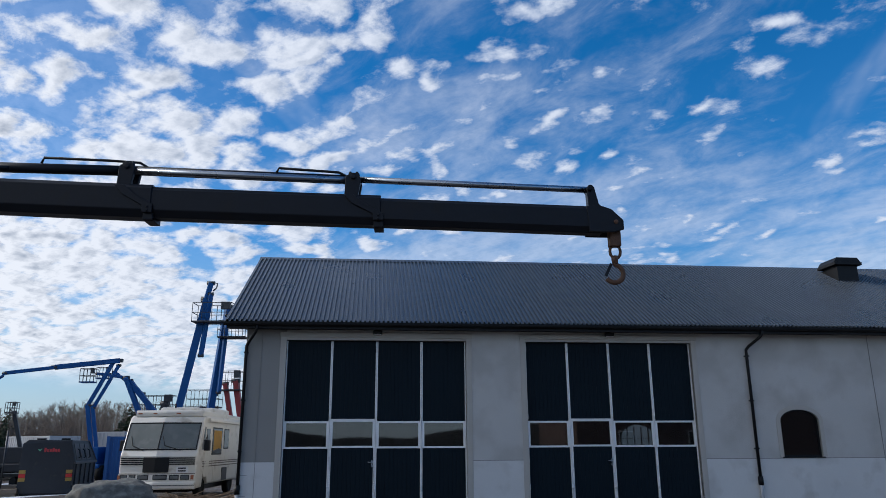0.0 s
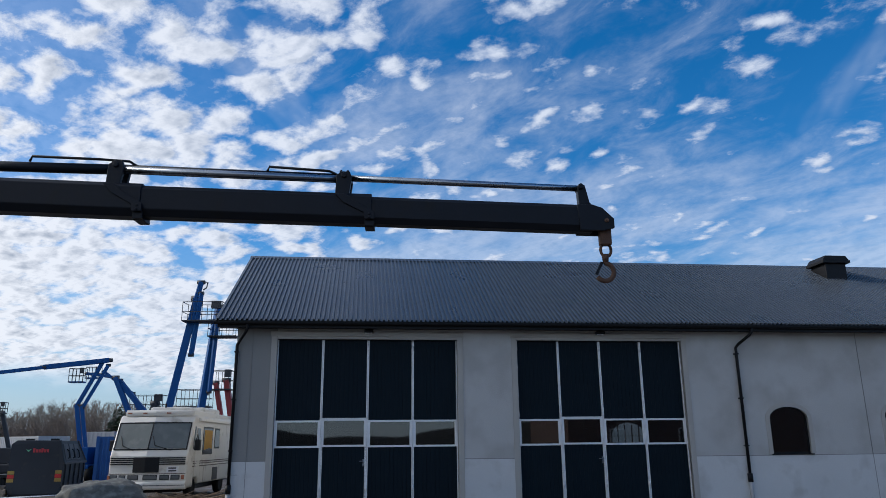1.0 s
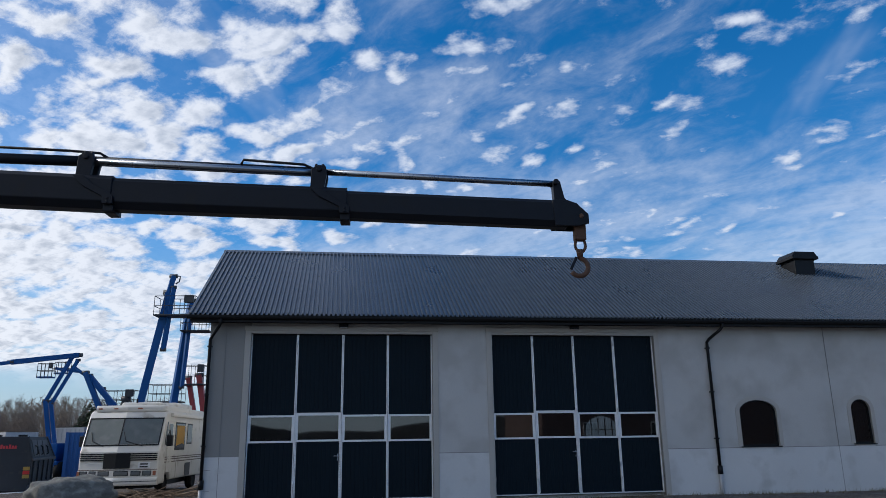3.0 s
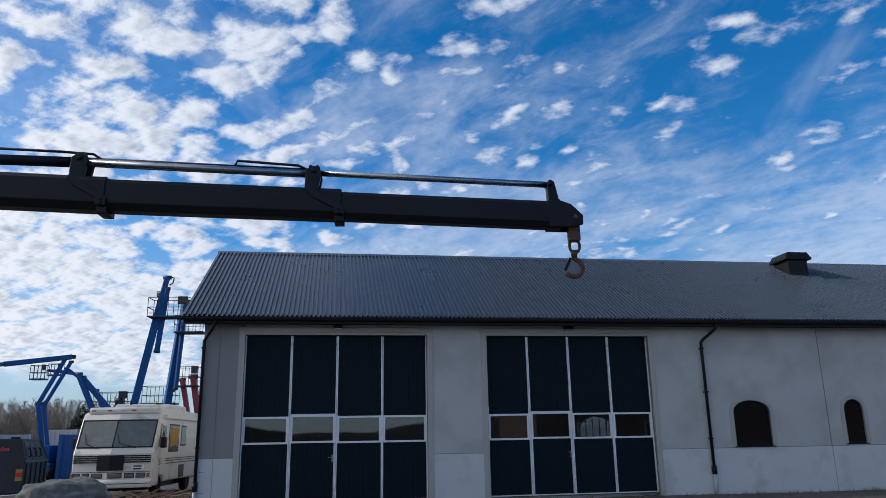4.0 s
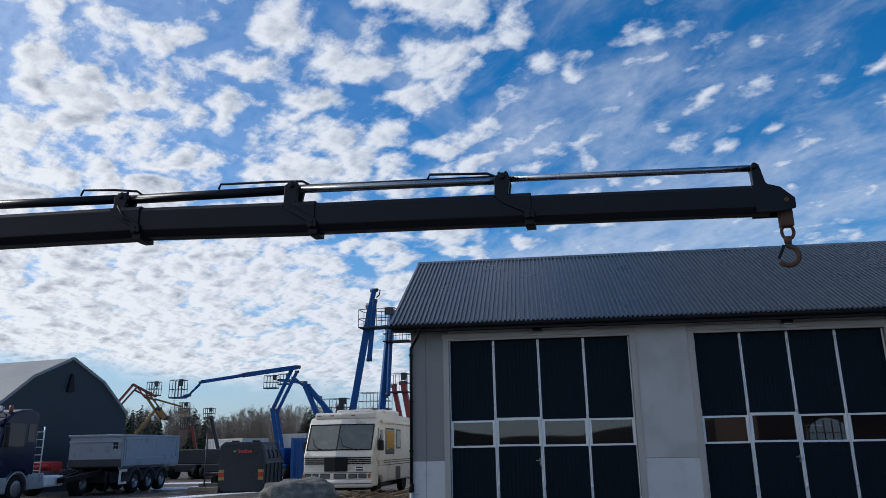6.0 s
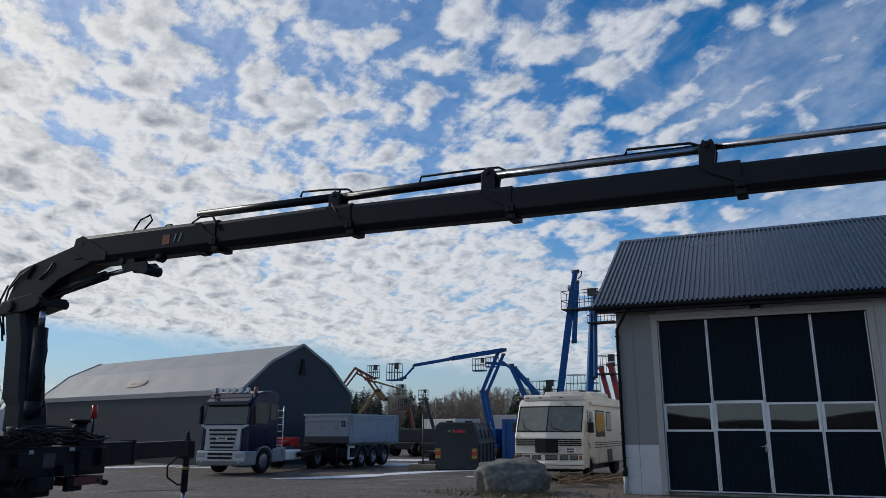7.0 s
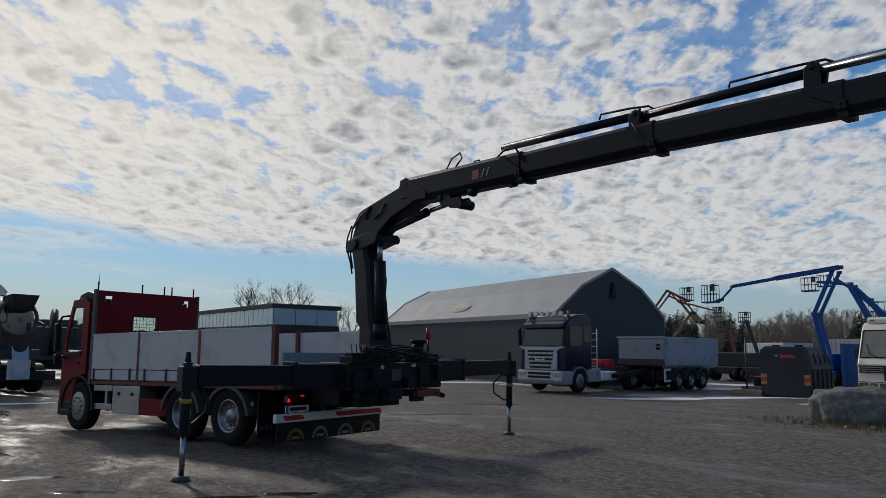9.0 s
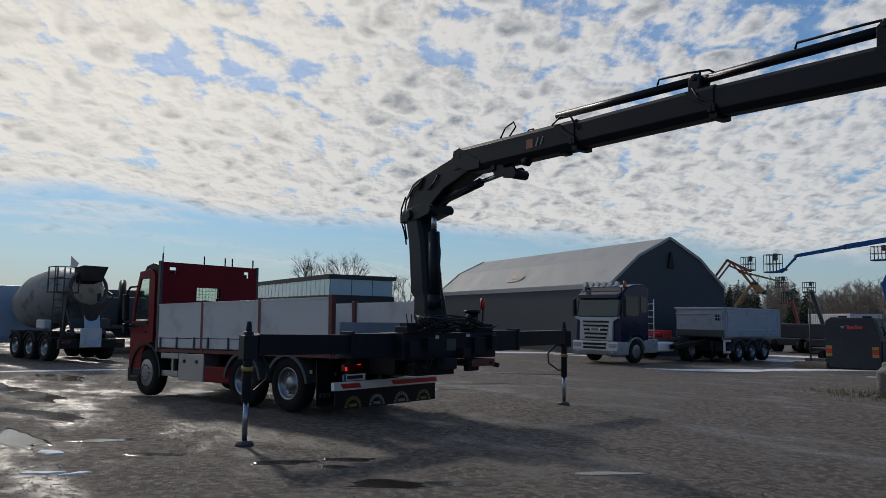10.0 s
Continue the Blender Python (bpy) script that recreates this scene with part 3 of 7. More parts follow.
def build_hall():
    # local x runs along the hall away from the gable, local y to the back
    prof = [(0, -0.2), (0, 3.85), (1.9, 5.45), (4.15, 6.55), (6.35, 5.45), (8.2, 3.85), (8.2, -0.2)]
    flip = [(-y, z) for y, z in prof]
    part("gable", one(slab, flip, "x", 0.0, 0.06), HALLDARK, hall, "dark grey gable cloth")
    part("gable", one(slab, flip, "x", 22.3, 22.36), HALLDARK, hall)
    part("side_wall", one(box, 0.06, 22.3, -0.05, 0.0, -0.2, 3.8), HALLDARK, hall)
    part("side_wall", one(box, 0.06, 22.3, -8.2, -8.15, -0.2, 3.8), HALLDARK, hall)
    for (ya, za), (yb, zb) in zip(flip[1:5], flip[2:6]):
        bm = bmesh.new()
        n = 8
        for i in range(n):
            u0, u1 = -0.02 + 22.4 * i / n, -0.02 + 22.4 * (i + 1) / n
            um = (u0 + u1) / 2
            sag = 0.05
            q = []
            for u, s in ((u0, 0), (um, sag), (u1, 0)):
                q.append((bm.verts.new((u, ya, za - 0.0)), bm.verts.new((u, (ya + yb) / 2, (za + zb) / 2 - s)), bm.verts.new((u, yb, zb))))
            for a, b in zip(q, q[1:]):
                for k in range(2):
                    f = bm.faces.new((a[k], b[k], b[k + 1], a[k + 1]))
        bmesh.ops.remove_doubles(bm, verts=bm.verts, dist=0.002)
        bmesh.ops.solidify(bm, geom=bm.faces[:], thickness=0.03)
        part("roof_cloth", bm, HALLPALE, hall, "pale grey roof cloth")
    for u in (0.03, 22.33):
        bm = bmesh.new()
        for (ya, za), (yb, zb) in zip(flip[1:5], flip[2:6]):
            beam(bm, (u - 0.05, ya, za + 0.02), (u - 0.05, yb, zb + 0.02), 0.14, 0.14)
        part("edge_trim", bm, HALLPALE, hall)
    bm = bmesh.new()
    slab(bm, [(-4.36, 4.85), (-3.94, 4.85), (-4.10, 5.75), (-4.20, 5.75)], "x", -0.14, 0.01)
    part("vent_flap", bm, BLACK, hall, "cloth vent flap")
    mid_y, mid_z, tilt = -0.85, 4.60, math.atan2(1.6, 1.9)
    rim = bmesh.new()
    for r0, r1 in ((1.0, 0.5), (0.5, 0.002)):
        n = 32
        for i in range(n):
            a0, a1 = 2 * math.pi * i / n, 2 * math.pi * (i + 1) / n
            q = []
            for r, g in ((r0, a0), (r0, a1), (r1, a1), (r1, a0)):
                u, v = 1.05 * r * math.cos(g), 0.42 * r * math.sin(g)
                q.append(rim.verts.new((11.4 + u, mid_y - v * math.cos(tilt) + 0.03, mid_z + v * math.sin(tilt) + 0.04)))
            rim.faces.new(q)
    bmesh.ops.remove_doubles(rim, verts=rim.verts, dist=0.001)
    part("badge_ring", rim, mat("brown_badge", (0.13, 0.085, 0.06), 0.6), hall, "brown oval badge")
    bars_ = bmesh.new()
    for k in range(6):
        q = []
        for u, v in ((-0.62 + k * 0.21, -0.14), (-0.47 + k * 0.21, -0.14), (-0.42 + k * 0.21, 0.14), (-0.57 + k * 0.21, 0.14)):
            q.append(bars_.verts.new((11.4 - u, mid_y - v * math.cos(tilt) + 0.045, mid_z + v * math.sin(tilt) + 0.055)))
        bars_.faces.new(q)
    part("badge_bars", bars_, mat("grey_badge_bars", (0.25, 0.24, 0.23), 0.6), hall)
    part("eave_strip", one(box, -0.02, 22.4, 0.005, 0.05, 3.62, 3.9), HALLPALE, hall)


build_hall()

# ---- the loader crane ----
RED = mat("deep_red_paint", (0.16, 0.006, 0.012), 0.40, vary=0.12, scale=2, spec=0.15, bump=0.03, dirt=(0.10, 0.010, 0.013), dirt_at=0.68)
REDOX = mat("red_primer", (0.12, 0.028, 0.024), 0.6, vary=0.25, scale=3)
BOARD = mat("pale_dropside", (0.50, 0.50, 0.51), 0.5, vary=0.07, scale=1.2, dirt=(0.40, 0.40, 0.40), dirt_at=0.64)
RUBBER = mat("tyre_rubber", (0.012, 0.012, 0.012), 0.85, spec=0.2, vary=0.25, scale=6, bump=0.3)
RIM = mat("polished_rim", (0.26, 0.265, 0.28), 0.35, 0.9, vary=0.15, scale=8)
GREYPL = mat("grey_plastic_guard", (0.06, 0.06, 0.064), 0.6, vary=0.15, scale=4)
STEEL = mat("stainless_box", (0.42, 0.42, 0.43), 0.35, 0.8, vary=0.12, scale=2)
WHITE = mat("white_paint", (0.70, 0.70, 0.69), 0.45, vary=0.06, scale=2)
REFRED = mat("red_reflector", (0.5, 0.02, 0.02), 0.35)
YELLOW = mat("yellow_mark", (0.30, 0.20, 0.04), 0.5, vary=0.25, scale=10)
ORANGE = mat("orange_decal", (0.26, 0.085, 0.04), 0.5, vary=0.3, scale=12)
FLAPGOLD = mat("worn_gold_print", (0.17, 0.125, 0.04), 0.7, vary=0.4, scale=9)
FLAPGREY = mat("worn_grey_print", (0.18, 0.18, 0.175), 0.7, vary=0.4, scale=9)
TAIL = lamp_mat("tail_light_on", (0.9, 0.03, 0.02), 1.0)
TAILOFF = mat("tail_light_lens", (0.10, 0.01, 0.012), 0.2, coat=0.5)
CLEAR = glass_mat("clear_cab_glass", (0.80, 0.90, 0.86))
CLEAR.node_tree.nodes["Principled BSDF"].inputs["IOR"].default_value = 1.45
CABGLASS = mat("tinted_cab_glass", (0.008, 0.015, 0.018), 0.06, vary=0.1, spec=0.34, coat=0.0, bump=0)
PLATEBAR = mat("dark_lettering", (0.02, 0.02, 0.022), 0.6)
BLUEBAR = mat("blue_band", (0.03, 0.08, 0.35), 0.5)
CR = pose(-10.7, 6.85, 0, 0, 0, 1.95)
crane = thing("loader_crane", "black folding loader crane with long extended boom", "crane", CR)


def section(x0, x1, z0a, z0b, ha, hb, w):
    """A boom box with folded lower edges; z0 is the underside."""
    bm = bmesh.new()
    rings = []
    for x, z, h in ((x0, z0a, ha), (x1, z0b, hb)):
        k = w * 0.5
        pts = [(-k * 0.55, z), (k * 0.55, z), (k, z + h * 0.20), (k, z + h * 0.86), (k * 0.7, z + h), (-k * 0.7, z + h), (-k, z + h * 0.86), (-k, z + h * 0.20)]
        rings.append([bm.verts.new((x, y, zz)) for y, zz in pts])
    for i in range(8):
        bm.faces.new((rings[0][i], rings[0][(i + 1) % 8], rings[1][(i + 1) % 8], rings[1][i]))
    bm.faces.new(rings[0][::-1])
    bm.faces.new(rings[1])
    return part("boom_section", bm, CRANE, crane, bevel=0.008)


def collar(sec, x, z, h, w, top=None):
    """The reinforced end of a boom section: a lug below, a slanting cheek and a bracket for the rod above."""
    k = w / 2
    bm = bmesh.new()
    box(bm, x - 0.05, x + 0.05, -k * 0.62, k * 0.62, z - 0.035, z + 0.05)
    for s in (-1, 1):
        y0, y1 = sorted((s * (k - 0.01), s * (k + 0.022)))
        slab(bm, [(x - 0.36, z + h * 0.95), (x - 0.25, z + h * 0.95), (x - 0.16, z + h * 0.70), (x + 0.05, z + h * 0.34), (x + 0.05, z + h * 0.10), (x - 0.05, z + h * 0.10), (x - 0.06, z + h * 0.32), (x - 0.27, z + h * 0.66)], "y", y0, y1)
        slab(bm, [(x - 0.05, z + h * 0.12), (x + 0.05, z + h * 0.12), (x + 0.05, z - 0.03), (x - 0.05, z - 0.03)], "y", *sorted((s * k * 0.55, s * (k * 0.86))))
        for dz in (0.16, 0.27):
            cyl(bm, (x, s * (k + 0.02), z + h * dz), (x, s * (k + 0.034), z + h * dz), 0.014, seg=8)
    part("collar", bm, CRANE, sec, bevel=0.006)
    if top is None:
        return
    bm = bmesh.new()
    for s in (-1, 1):
        y0, y1 = sorted((s * 0.055, s * 0.105))
        slab(bm, [(x - 0.36, z + h - 0.03), (x - 0.22, z + h - 0.03), (x - 0.19, top - 0.03), (x - 0.21, top + 0.045), (x - 0.29, top + 0.05), (x - 0.35, top + 0.01)], "y", y0, y1)
    box(bm, x - 0.32, x - 0.23, -0.10, 0.10, top - 0.05, top + 0.05)
    cyl(bm, (x - 0.27, -0.13, top), (x - 0.27, 0.13, top), 0.028, seg=10)
    for dx in (-0.31, -0.24):
        cyl(bm, (x + dx, -0.03, top + 0.04), (x + dx, -0.03, top + 0.085), 0.016, seg=8)
    part("rod_bracket", bm, CRANE, sec, bevel=0.006)


def build_boom():
    s0 = section(0.60, 3.44, 4.17, 4.12, 0.45, 0.41, 0.36)
    s1 = section(3.3, 5.62, 4.13, 4.09, 0.38, 0.37, 0.32)
    s2 = section(5.5, 7.72, 4.10, 4.01, 0.35, 0.35, 0.28)
    s3 = section(7.6, 10.06, 4.02, 3.945, 0.325, 0.32, 0.25)
    s4 = section(9.9, 12.36, 3.955, 3.87, 0.29, 0.29, 0.21)
    collar(s1, 5.60, 4.09, 0.37, 0.32, 4.60)
    collar(s2, 7.70, 4.01, 0.35, 0.28, 4.56)
    collar(s3, 10.04, 3.945, 0.32, 0.25, 4.46)
    collar(s0, 3.42, 4.125, 0.40, 0.36)
    part("wear_pad", one(box, 3.05, 3.18, -0.06, 0.06, 4.09, 4.14), CRANE, s0)
    # extension rams above the boom: dark barrels and bright rods
    for a, b, r, name, m in (((2.94, 0.0, 4.70), (5.33, 0.0, 4.61), 0.055, "ram_barrel", CRANE), ((5.33, 0.06, 4.62), (7.43, 0.06, 4.57), 0.055, "ram_barrel", CRANE),
                             ((7.43, 0.07, 4.58), (9.77, 0.07, 4.49), 0.05, "ram_barrel", CRANE), ((5.45, -0.06, 4.57), (6.20, -0.06, 4.55), 0.022, "return_pipe", CRANE),
                             ((7.43, -0.05, 4.53), (9.77, -0.05, 4.44), 0.036, "ram_rod", CHROME), ((9.77, 0.0, 4.47), (12.24, 0.0, 4.37), 0.034, "ram_rod", CHROME)):
        part(name, one(cyl, a, b, r), m, crane)
    for pts in ([(4.75, -0.04, 4.68), (4.78, -0.04, 4.75), (5.2, -0.03, 4.72), (5.45, 0.02, 4.70), (5.5, 0.05, 4.66)], [(6.5, 0.0, 4.63), (6.52, 0, 4.69), (7.2, 0.02, 4.67), (7.5, 0.05, 4.66), (7.6, 0.07, 4.6)],
                [(8.95, 0.02, 4.55), (8.97, 0.02, 4.60), (9.6, 0.03, 4.56), (9.72, 0.03, 4.50), (9.8, 0.0, 4.5)], [(1.6, 0.0, 4.6), (1.75, 0.0, 4.78), (1.95, 0.0, 4.83), (2.0, 0.0, 4.74), (1.85, 0.0, 4.62)],
                [(2.1, 0.1, 4.58), (2.2, 0.1, 4.67), (2.3, 0.1, 4.66), (2.35, 0.1, 4.58)], [(3.0, -0.18, 4.52), (3.2, -0.2, 4.60), (3.4, -0.2, 4.56), (3.55, -0.19, 4.35)],
                [(5.35, -0.17, 4.47), (5.45, -0.18, 4.3), (5.55, -0.17, 4.25)]):
        part("hose", one(tube, pts, 0.014, 6), BLACK, crane)
    # the nose: cheek plates, rod bracket, shank and hook
    bm = bmesh.new()
    for s in (-1, 1):
        y0, y1 = sorted((s * 0.085, s * 0.115))
        slab(bm, [(12.22, 3.875), (12.46, 3.87), (12.58, 3.90), (12.58, 4.00), (12.46, 4.12), (12.36, 4.155), (12.20, 4.155)], "y", y0, y1)
    slab(bm, [(12.24, 4.14), (12.42, 4.12), (12.35, 4.20), (12.31, 4.39), (12.27, 4.41), (12.23, 4.38)], "y", -0.05, 0.05)
    cyl(bm, (12.26, -0.09, 4.37), (12.26, 0.09, 4.37), 0.03, seg=10)
    part("boom_nose", bm, CRANE, crane, bevel=0.006)
    bm = bmesh.new()
    cyl(bm, (12.50, -0.13, 3.98), (12.50, 0.13, 3.98), 0.025, seg=10)
    box(bm, 12.44, 12.56, -0.05, 0.05, 3.74, 4.0)
    part("shank", bm, RUST, crane, bevel=0.01)
    hook = bmesh.new()
    tube(hook, [(12.50 + 0.055 * math.cos(a), 0, 3.69 + 0.075 * math.sin(a)) for a in [2 * math.pi * i / 14 for i in range(15)]], 0.016, 8)
    part("hook_link", hook, RUST, crane, "worn rusty link")
    hook = bmesh.new()
    cyl(hook, (12.49, 0, 3.64), (12.49, 0, 3.56), 0.04, 0.03, 10)
    tube(hook, [(12.49, 0, 3.6), (12.49, 0, 3.55)] + [(12.475 + 0.095 * math.sin(a), 0, 3.455 + 0.095 * math.cos(a)) for a in [0.25 + 3.9 * i / 14 for i in range(15)]], 0.026, 8)
    part("hook", hook, RUST, crane, "worn rusty hook")
    part("hook_latch", one(beam, (12.45, 0, 3.56), (12.385, 0, 3.43), 0.02, 0.03), CRANE, crane)
    bm = bmesh.new()
    box(bm, 2.46, 2.60, -0.186, -0.180, 4.27, 4.41)
    part("decal", bm, ORANGE, s0, "orange warning decal")
    bm = bmesh.new()
    for u in (2.68, 2.78):
        beam(bm, (u, -0.186, 4.28), (u + 0.05, -0.186, 4.40), 0.02, 0.012)
    part("lettering", bm, BOARD, s0)


build_boom()


def build_crane_body():
    # the inner boom, from the column's head to the knuckle
    bm = bmesh.new()
    slab(bm, [(-0.98, 3.66), (-0.80, 4.02), (-0.74, 4.20), (-0.56, 4.26), (0.60, 4.50), (0.92, 4.42), (1.1, 4.20), (0.30, 3.98), (-0.05, 3.78), (-0.3, 3.62)], "y", -0.17, 0.17)
    part("inner_boom", bm, CRANE, crane, bevel=0.02)
    bm = bmesh.new()
    for s in (-1, 1):
        y0, y1 = sorted((s * 0.178, s * 0.194))
        slab(bm, [(0.56, 4.38), (0.60, 4.58), (0.76, 4.61), (1.32, 4.30), (1.32, 4.17), (0.95, 4.18)], "y", y0, y1)
    cyl(bm, (0.76, -0.20, 4.48), (0.76, 0.20, 4.48), 0.05)
    part("knuckle", bm, CRANE, crane, bevel=0.008)
    bm = bmesh.new()
    slab(bm, [(-1.06, 3.50), (-0.98, 3.72), (-0.3, 3.80), (0.02, 3.74), (0.02, 3.60), (-0.42, 3.52)], "y", -0.22, 0.22)
    cyl(bm, (-0.72, -0.27, 3.62), (-0.72, 0.27, 3.62), 0.09)
    cyl(bm, (-0.05, -0.26, 3.66), (-0.05, 0.26, 3.66), 0.07)
    part("column_head", bm, CRANE, crane, bevel=0.015)
    # knuckle ram and its rocker
    part("ram_barrel", one(cyl, (-0.1, 0, 3.80), (1.12, 0, 3.99), 0.075), CRANE, crane)
    part("ram_rod", one(cyl, (1.10, 0, 3.99), (1.85, 0, 4.06), 0.038), CHROME, crane)
    bm = bmesh.new()
    for s in (-1, 1):
        y0, y1 = sorted((s * 0.07, s * 0.11))
        slab(bm, [(1.50, 4.20), (1.62, 4.00), (1.90, 3.96), (2.08, 3.90), (2.16, 4.00), (2.06, 4.10), (1.86, 4.10), (1.80, 4.20)], "y", y0, y1)
    cyl(bm, (2.09, -0.14, 3.97), (2.09, 0.14, 3.97), 0.075)
    cyl(bm, (2.32, -0.1, 4.13), (2.42, -0.1, 4.10), 0.07)
    cyl(bm, (1.6, -0.14, 4.14), (1.6, 0.14, 4.14), 0.05)
    part("rocker", bm, CRANE, crane, bevel=0.006)
    part("ram_pipe", one(tube, [(0.0, -0.1, 3.70), (0.5, -0.1, 3.80), (0.9, -0.09, 3.90), (1.0, -0.08, 3.88)], 0.016, 6), BLACK, crane)
    # column and lifting ram
    bm = bmesh.new()
    rings = []
    for x, z, a, b in ((-0.28, 1.72, 0.25, 0.25), (-0.33, 2.1, 0.24, 0.22), (-0.42, 2.2, 0.27, 0.22), (-0.56, 3.1, 0.26, 0.2), (-0.70, 3.56, 0.24, 0.2)):
        rings.append([bm.verts.new((x + a * u, b * v, z)) for u, v in ((-1, -0.7), (-0.7, -1), (0.7, -1), (1, -0.7), (1, 0.7), (0.7, 1), (-0.7, 1), (-1, 0.7))])
    for r0, r1 in zip(rings, rings[1:]):
        for i in range(8):
            bm.faces.new((r0[i], r0[(i + 1) % 8], r1[(i + 1) % 8], r1[i]))
    bm.faces.new(rings[0][::-1])
    bm.faces.new(rings[-1])
    part("column", bm, CRANE, crane, bevel=0.012)
    bm = bmesh.new()
    cyl(bm, (-0.02, -0.1, 2.05), (-0.08, -0.1, 3.26), 0.105)
    cyl(bm, (-0.02, -0.1, 1.92), (-0.02, -0.1, 2.15), 0.13)
    part("ram_barrel", bm, CRANE, crane)
    part("ram_rod", one(cyl, (-0.08, -0.1, 3.25), (-0.1, -0.1, 3.62), 0.05), CHROME, crane)
    for pts in ([(0.1, -0.12, 3.1), (0.15, -0.12, 2.9), (0.13, -0.12, 2.6), (0.18, -0.12, 2.5), (0.16, -0.12, 2.36), (0.1, -0.12, 2.3)], [(0.12, -0.1, 2.35), (0.22, -0.1, 2.1), (0.1, -0.1, 1.98)],
                [(-0.98, -0.15, 4.0), (-1.12, -0.15, 3.78), (-1.14, -0.15, 3.6), (-0.98, -0.15, 3.3), (-0.92, -0.15, 3.1)], [(-0.8, -0.1, 4.2), (-1.0, -0.12, 3.95), (-1.08, -0.12, 3.6), (-0.95, -0.12, 3.2)],
                [(-0.9, -0.19, 3.9), (-0.6, -0.2, 4.12), (-0.3, -0.19, 4.25), (-0.45, -0.19, 4.05)], [(-0.15, -0.19, 4.02), (0.05, -0.2, 4.12), (0.15, -0.19, 4.25)]):
        part("hose", one(tube, pts, 0.017, 6), BLACK, crane)
    # turntable and base block
    part("turntable", one(cyl, (-0.22, 0, 1.42), (-0.22, 0, 1.78), 0.36, 0.30, 24), CRANE, crane, bevel=0.01)
    axis = pose(0, 0, 0, 0, 0, 10.9)
    base = bmesh.new()
    box(base, -0.36, 0.32, -1.15, 1.15, 1.06, 1.50, axis)
    box(base, -0.6, -0.1, -0.5, 0.5, 0.75, 1.2, axis)
    b = part("base_frame", base, CRANE, crane, "black base frame with hoses and valves", bevel=0.02)
    m = bmesh.new()
    box(m, 0.10, 0.46, 0.35, 0.95, 0.92, 1.04, axis)
    part("guard_rail", m, REDOX, b, "dark red guard")
    # valve block, levers and pipes lie along the top of the base
    rnd = random.Random(5)
    part("valve_block", one(box, 0.05, 0.36, -1.1, -0.45, 1.49, 1.60, axis), CRANE, b, bevel=0.01)
    part("filter_housing", one(box, -0.05, 0.30, 0.55, 1.1, 1.49, 1.66, axis), CRANE, b, bevel=0.02)
    for i in range(6):
        part("valve_spool", one(box, 0.12, 0.30, -1.05 + i * 0.1, -0.98 + i * 0.1, 1.59, 1.66, axis), CRANE, b, bevel=0.006)
    for i, (yy, zz, ww, hh) in enumerate(((-0.95, 1.10, 0.22, 0.26), (-0.62, 1.22, 0.16, 0.2), (0.2, 1.08, 0.2, 0.16), (0.62, 1.12, 0.26, 0.3), (0.98, 1.2, 0.14, 0.26), (-0.2, 0.90, 0.3, 0.18), (0.45, 0.84, 0.3, 0.2))):
        part("bracket", one(box, 0.30, 0.40 + 0.04 * (i % 3), yy - ww / 2, yy + ww / 2, zz, zz + hh, axis), CRANE, b, bevel=0.015)
    for yy, zz in ((-1.0, 1.0), (-0.75, 0.95), (0.3, 1.0), (0.85, 0.98), (1.05, 0.94)):
        p = axis @ Vector((0.34, yy, zz))
        part("fitting", one(cyl, p, p + Vector((0.12, 0.02, -0.02)), 0.05, 0.04, 12), CRANE, b)
    for i in range(7):
        p = axis @ Vector((0.27, -1.02 + i * 0.1, 1.64))
        part("lever", one(cyl, p, p + Vector((0.05 * rnd.uniform(-1, 1), -0.03, 0.16)), 0.009, seg=6), BLACK, b)
    for i in range(26):
        y0, y1 = sorted((rnd.uniform(-1.1, 1.1), rnd.uniform(-1.1, 1.2)))
        x0 = rnd.uniform(0.1, 0.46)
        z0, z1 = rnd.uniform(1.5, 1.74), rnd.uniform(1.5, 1.74)
        p, q = axis @ Vector((x0, y0, z0)), axis @ Vector((x0 + rnd.uniform(-0.15, 0.1), y1, z1))
        part("hose", one(tube, arc(p, q, rnd.uniform(-0.12, 0.08)), 0.016, 6), BLACK, b)
    for i in range(8):
        y0 = rnd.uniform(-0.9, 1.1)
        p, q = axis @ Vector((0.38, y0, 1.15)), axis @ Vector((0.35, y0 + rnd.uniform(-0.3, 0.3), 1.0))
        part("hose", one(tube, arc(p, q, rnd.uniform(0.1, 0.3)), 0.016, 6), BLACK, b)
    part("rating_plate", one(box, 0.318, 0.326, -0.15, 0.08, 1.2, 1.4, axis), GREYPL, b)
    part("warning_label", one(box, 0.318, 0.326, -0.42, -0.34, 1.40, 1.46, axis), BOARD, b)
    part("warning_label", one(box, 0.318, 0.326, 0.34, 0.44, 1.43, 1.48, axis), BOARD, b)
    # lamp mast with a red beacon
    p = axis @ Vector((0.25, 0.85, 1.5))
    m = bmesh.new()
    cyl(m, p, p + Vector((0, 0, 0.42)), 0.018, seg=8)
    cyl(m, p + Vector((-0.3, 0, 0.0)), p + Vector((-0.3, 0, 0.35)), 0.1, 0.12, 12)
    cyl(m, p + Vector((-0.3, 0, 0.35)), p + Vector((-0.3, 0, 0.40)), 0.16, 0.16, 12)
    part("beacon_mast", m, BLACK, b)
    part("beacon", one(cyl, p + Vector((0, 0, 0.42)), p + Vector((0, 0, 0.62)), 0.045, 0.04, 14), REFRED, b, "red beacon light")
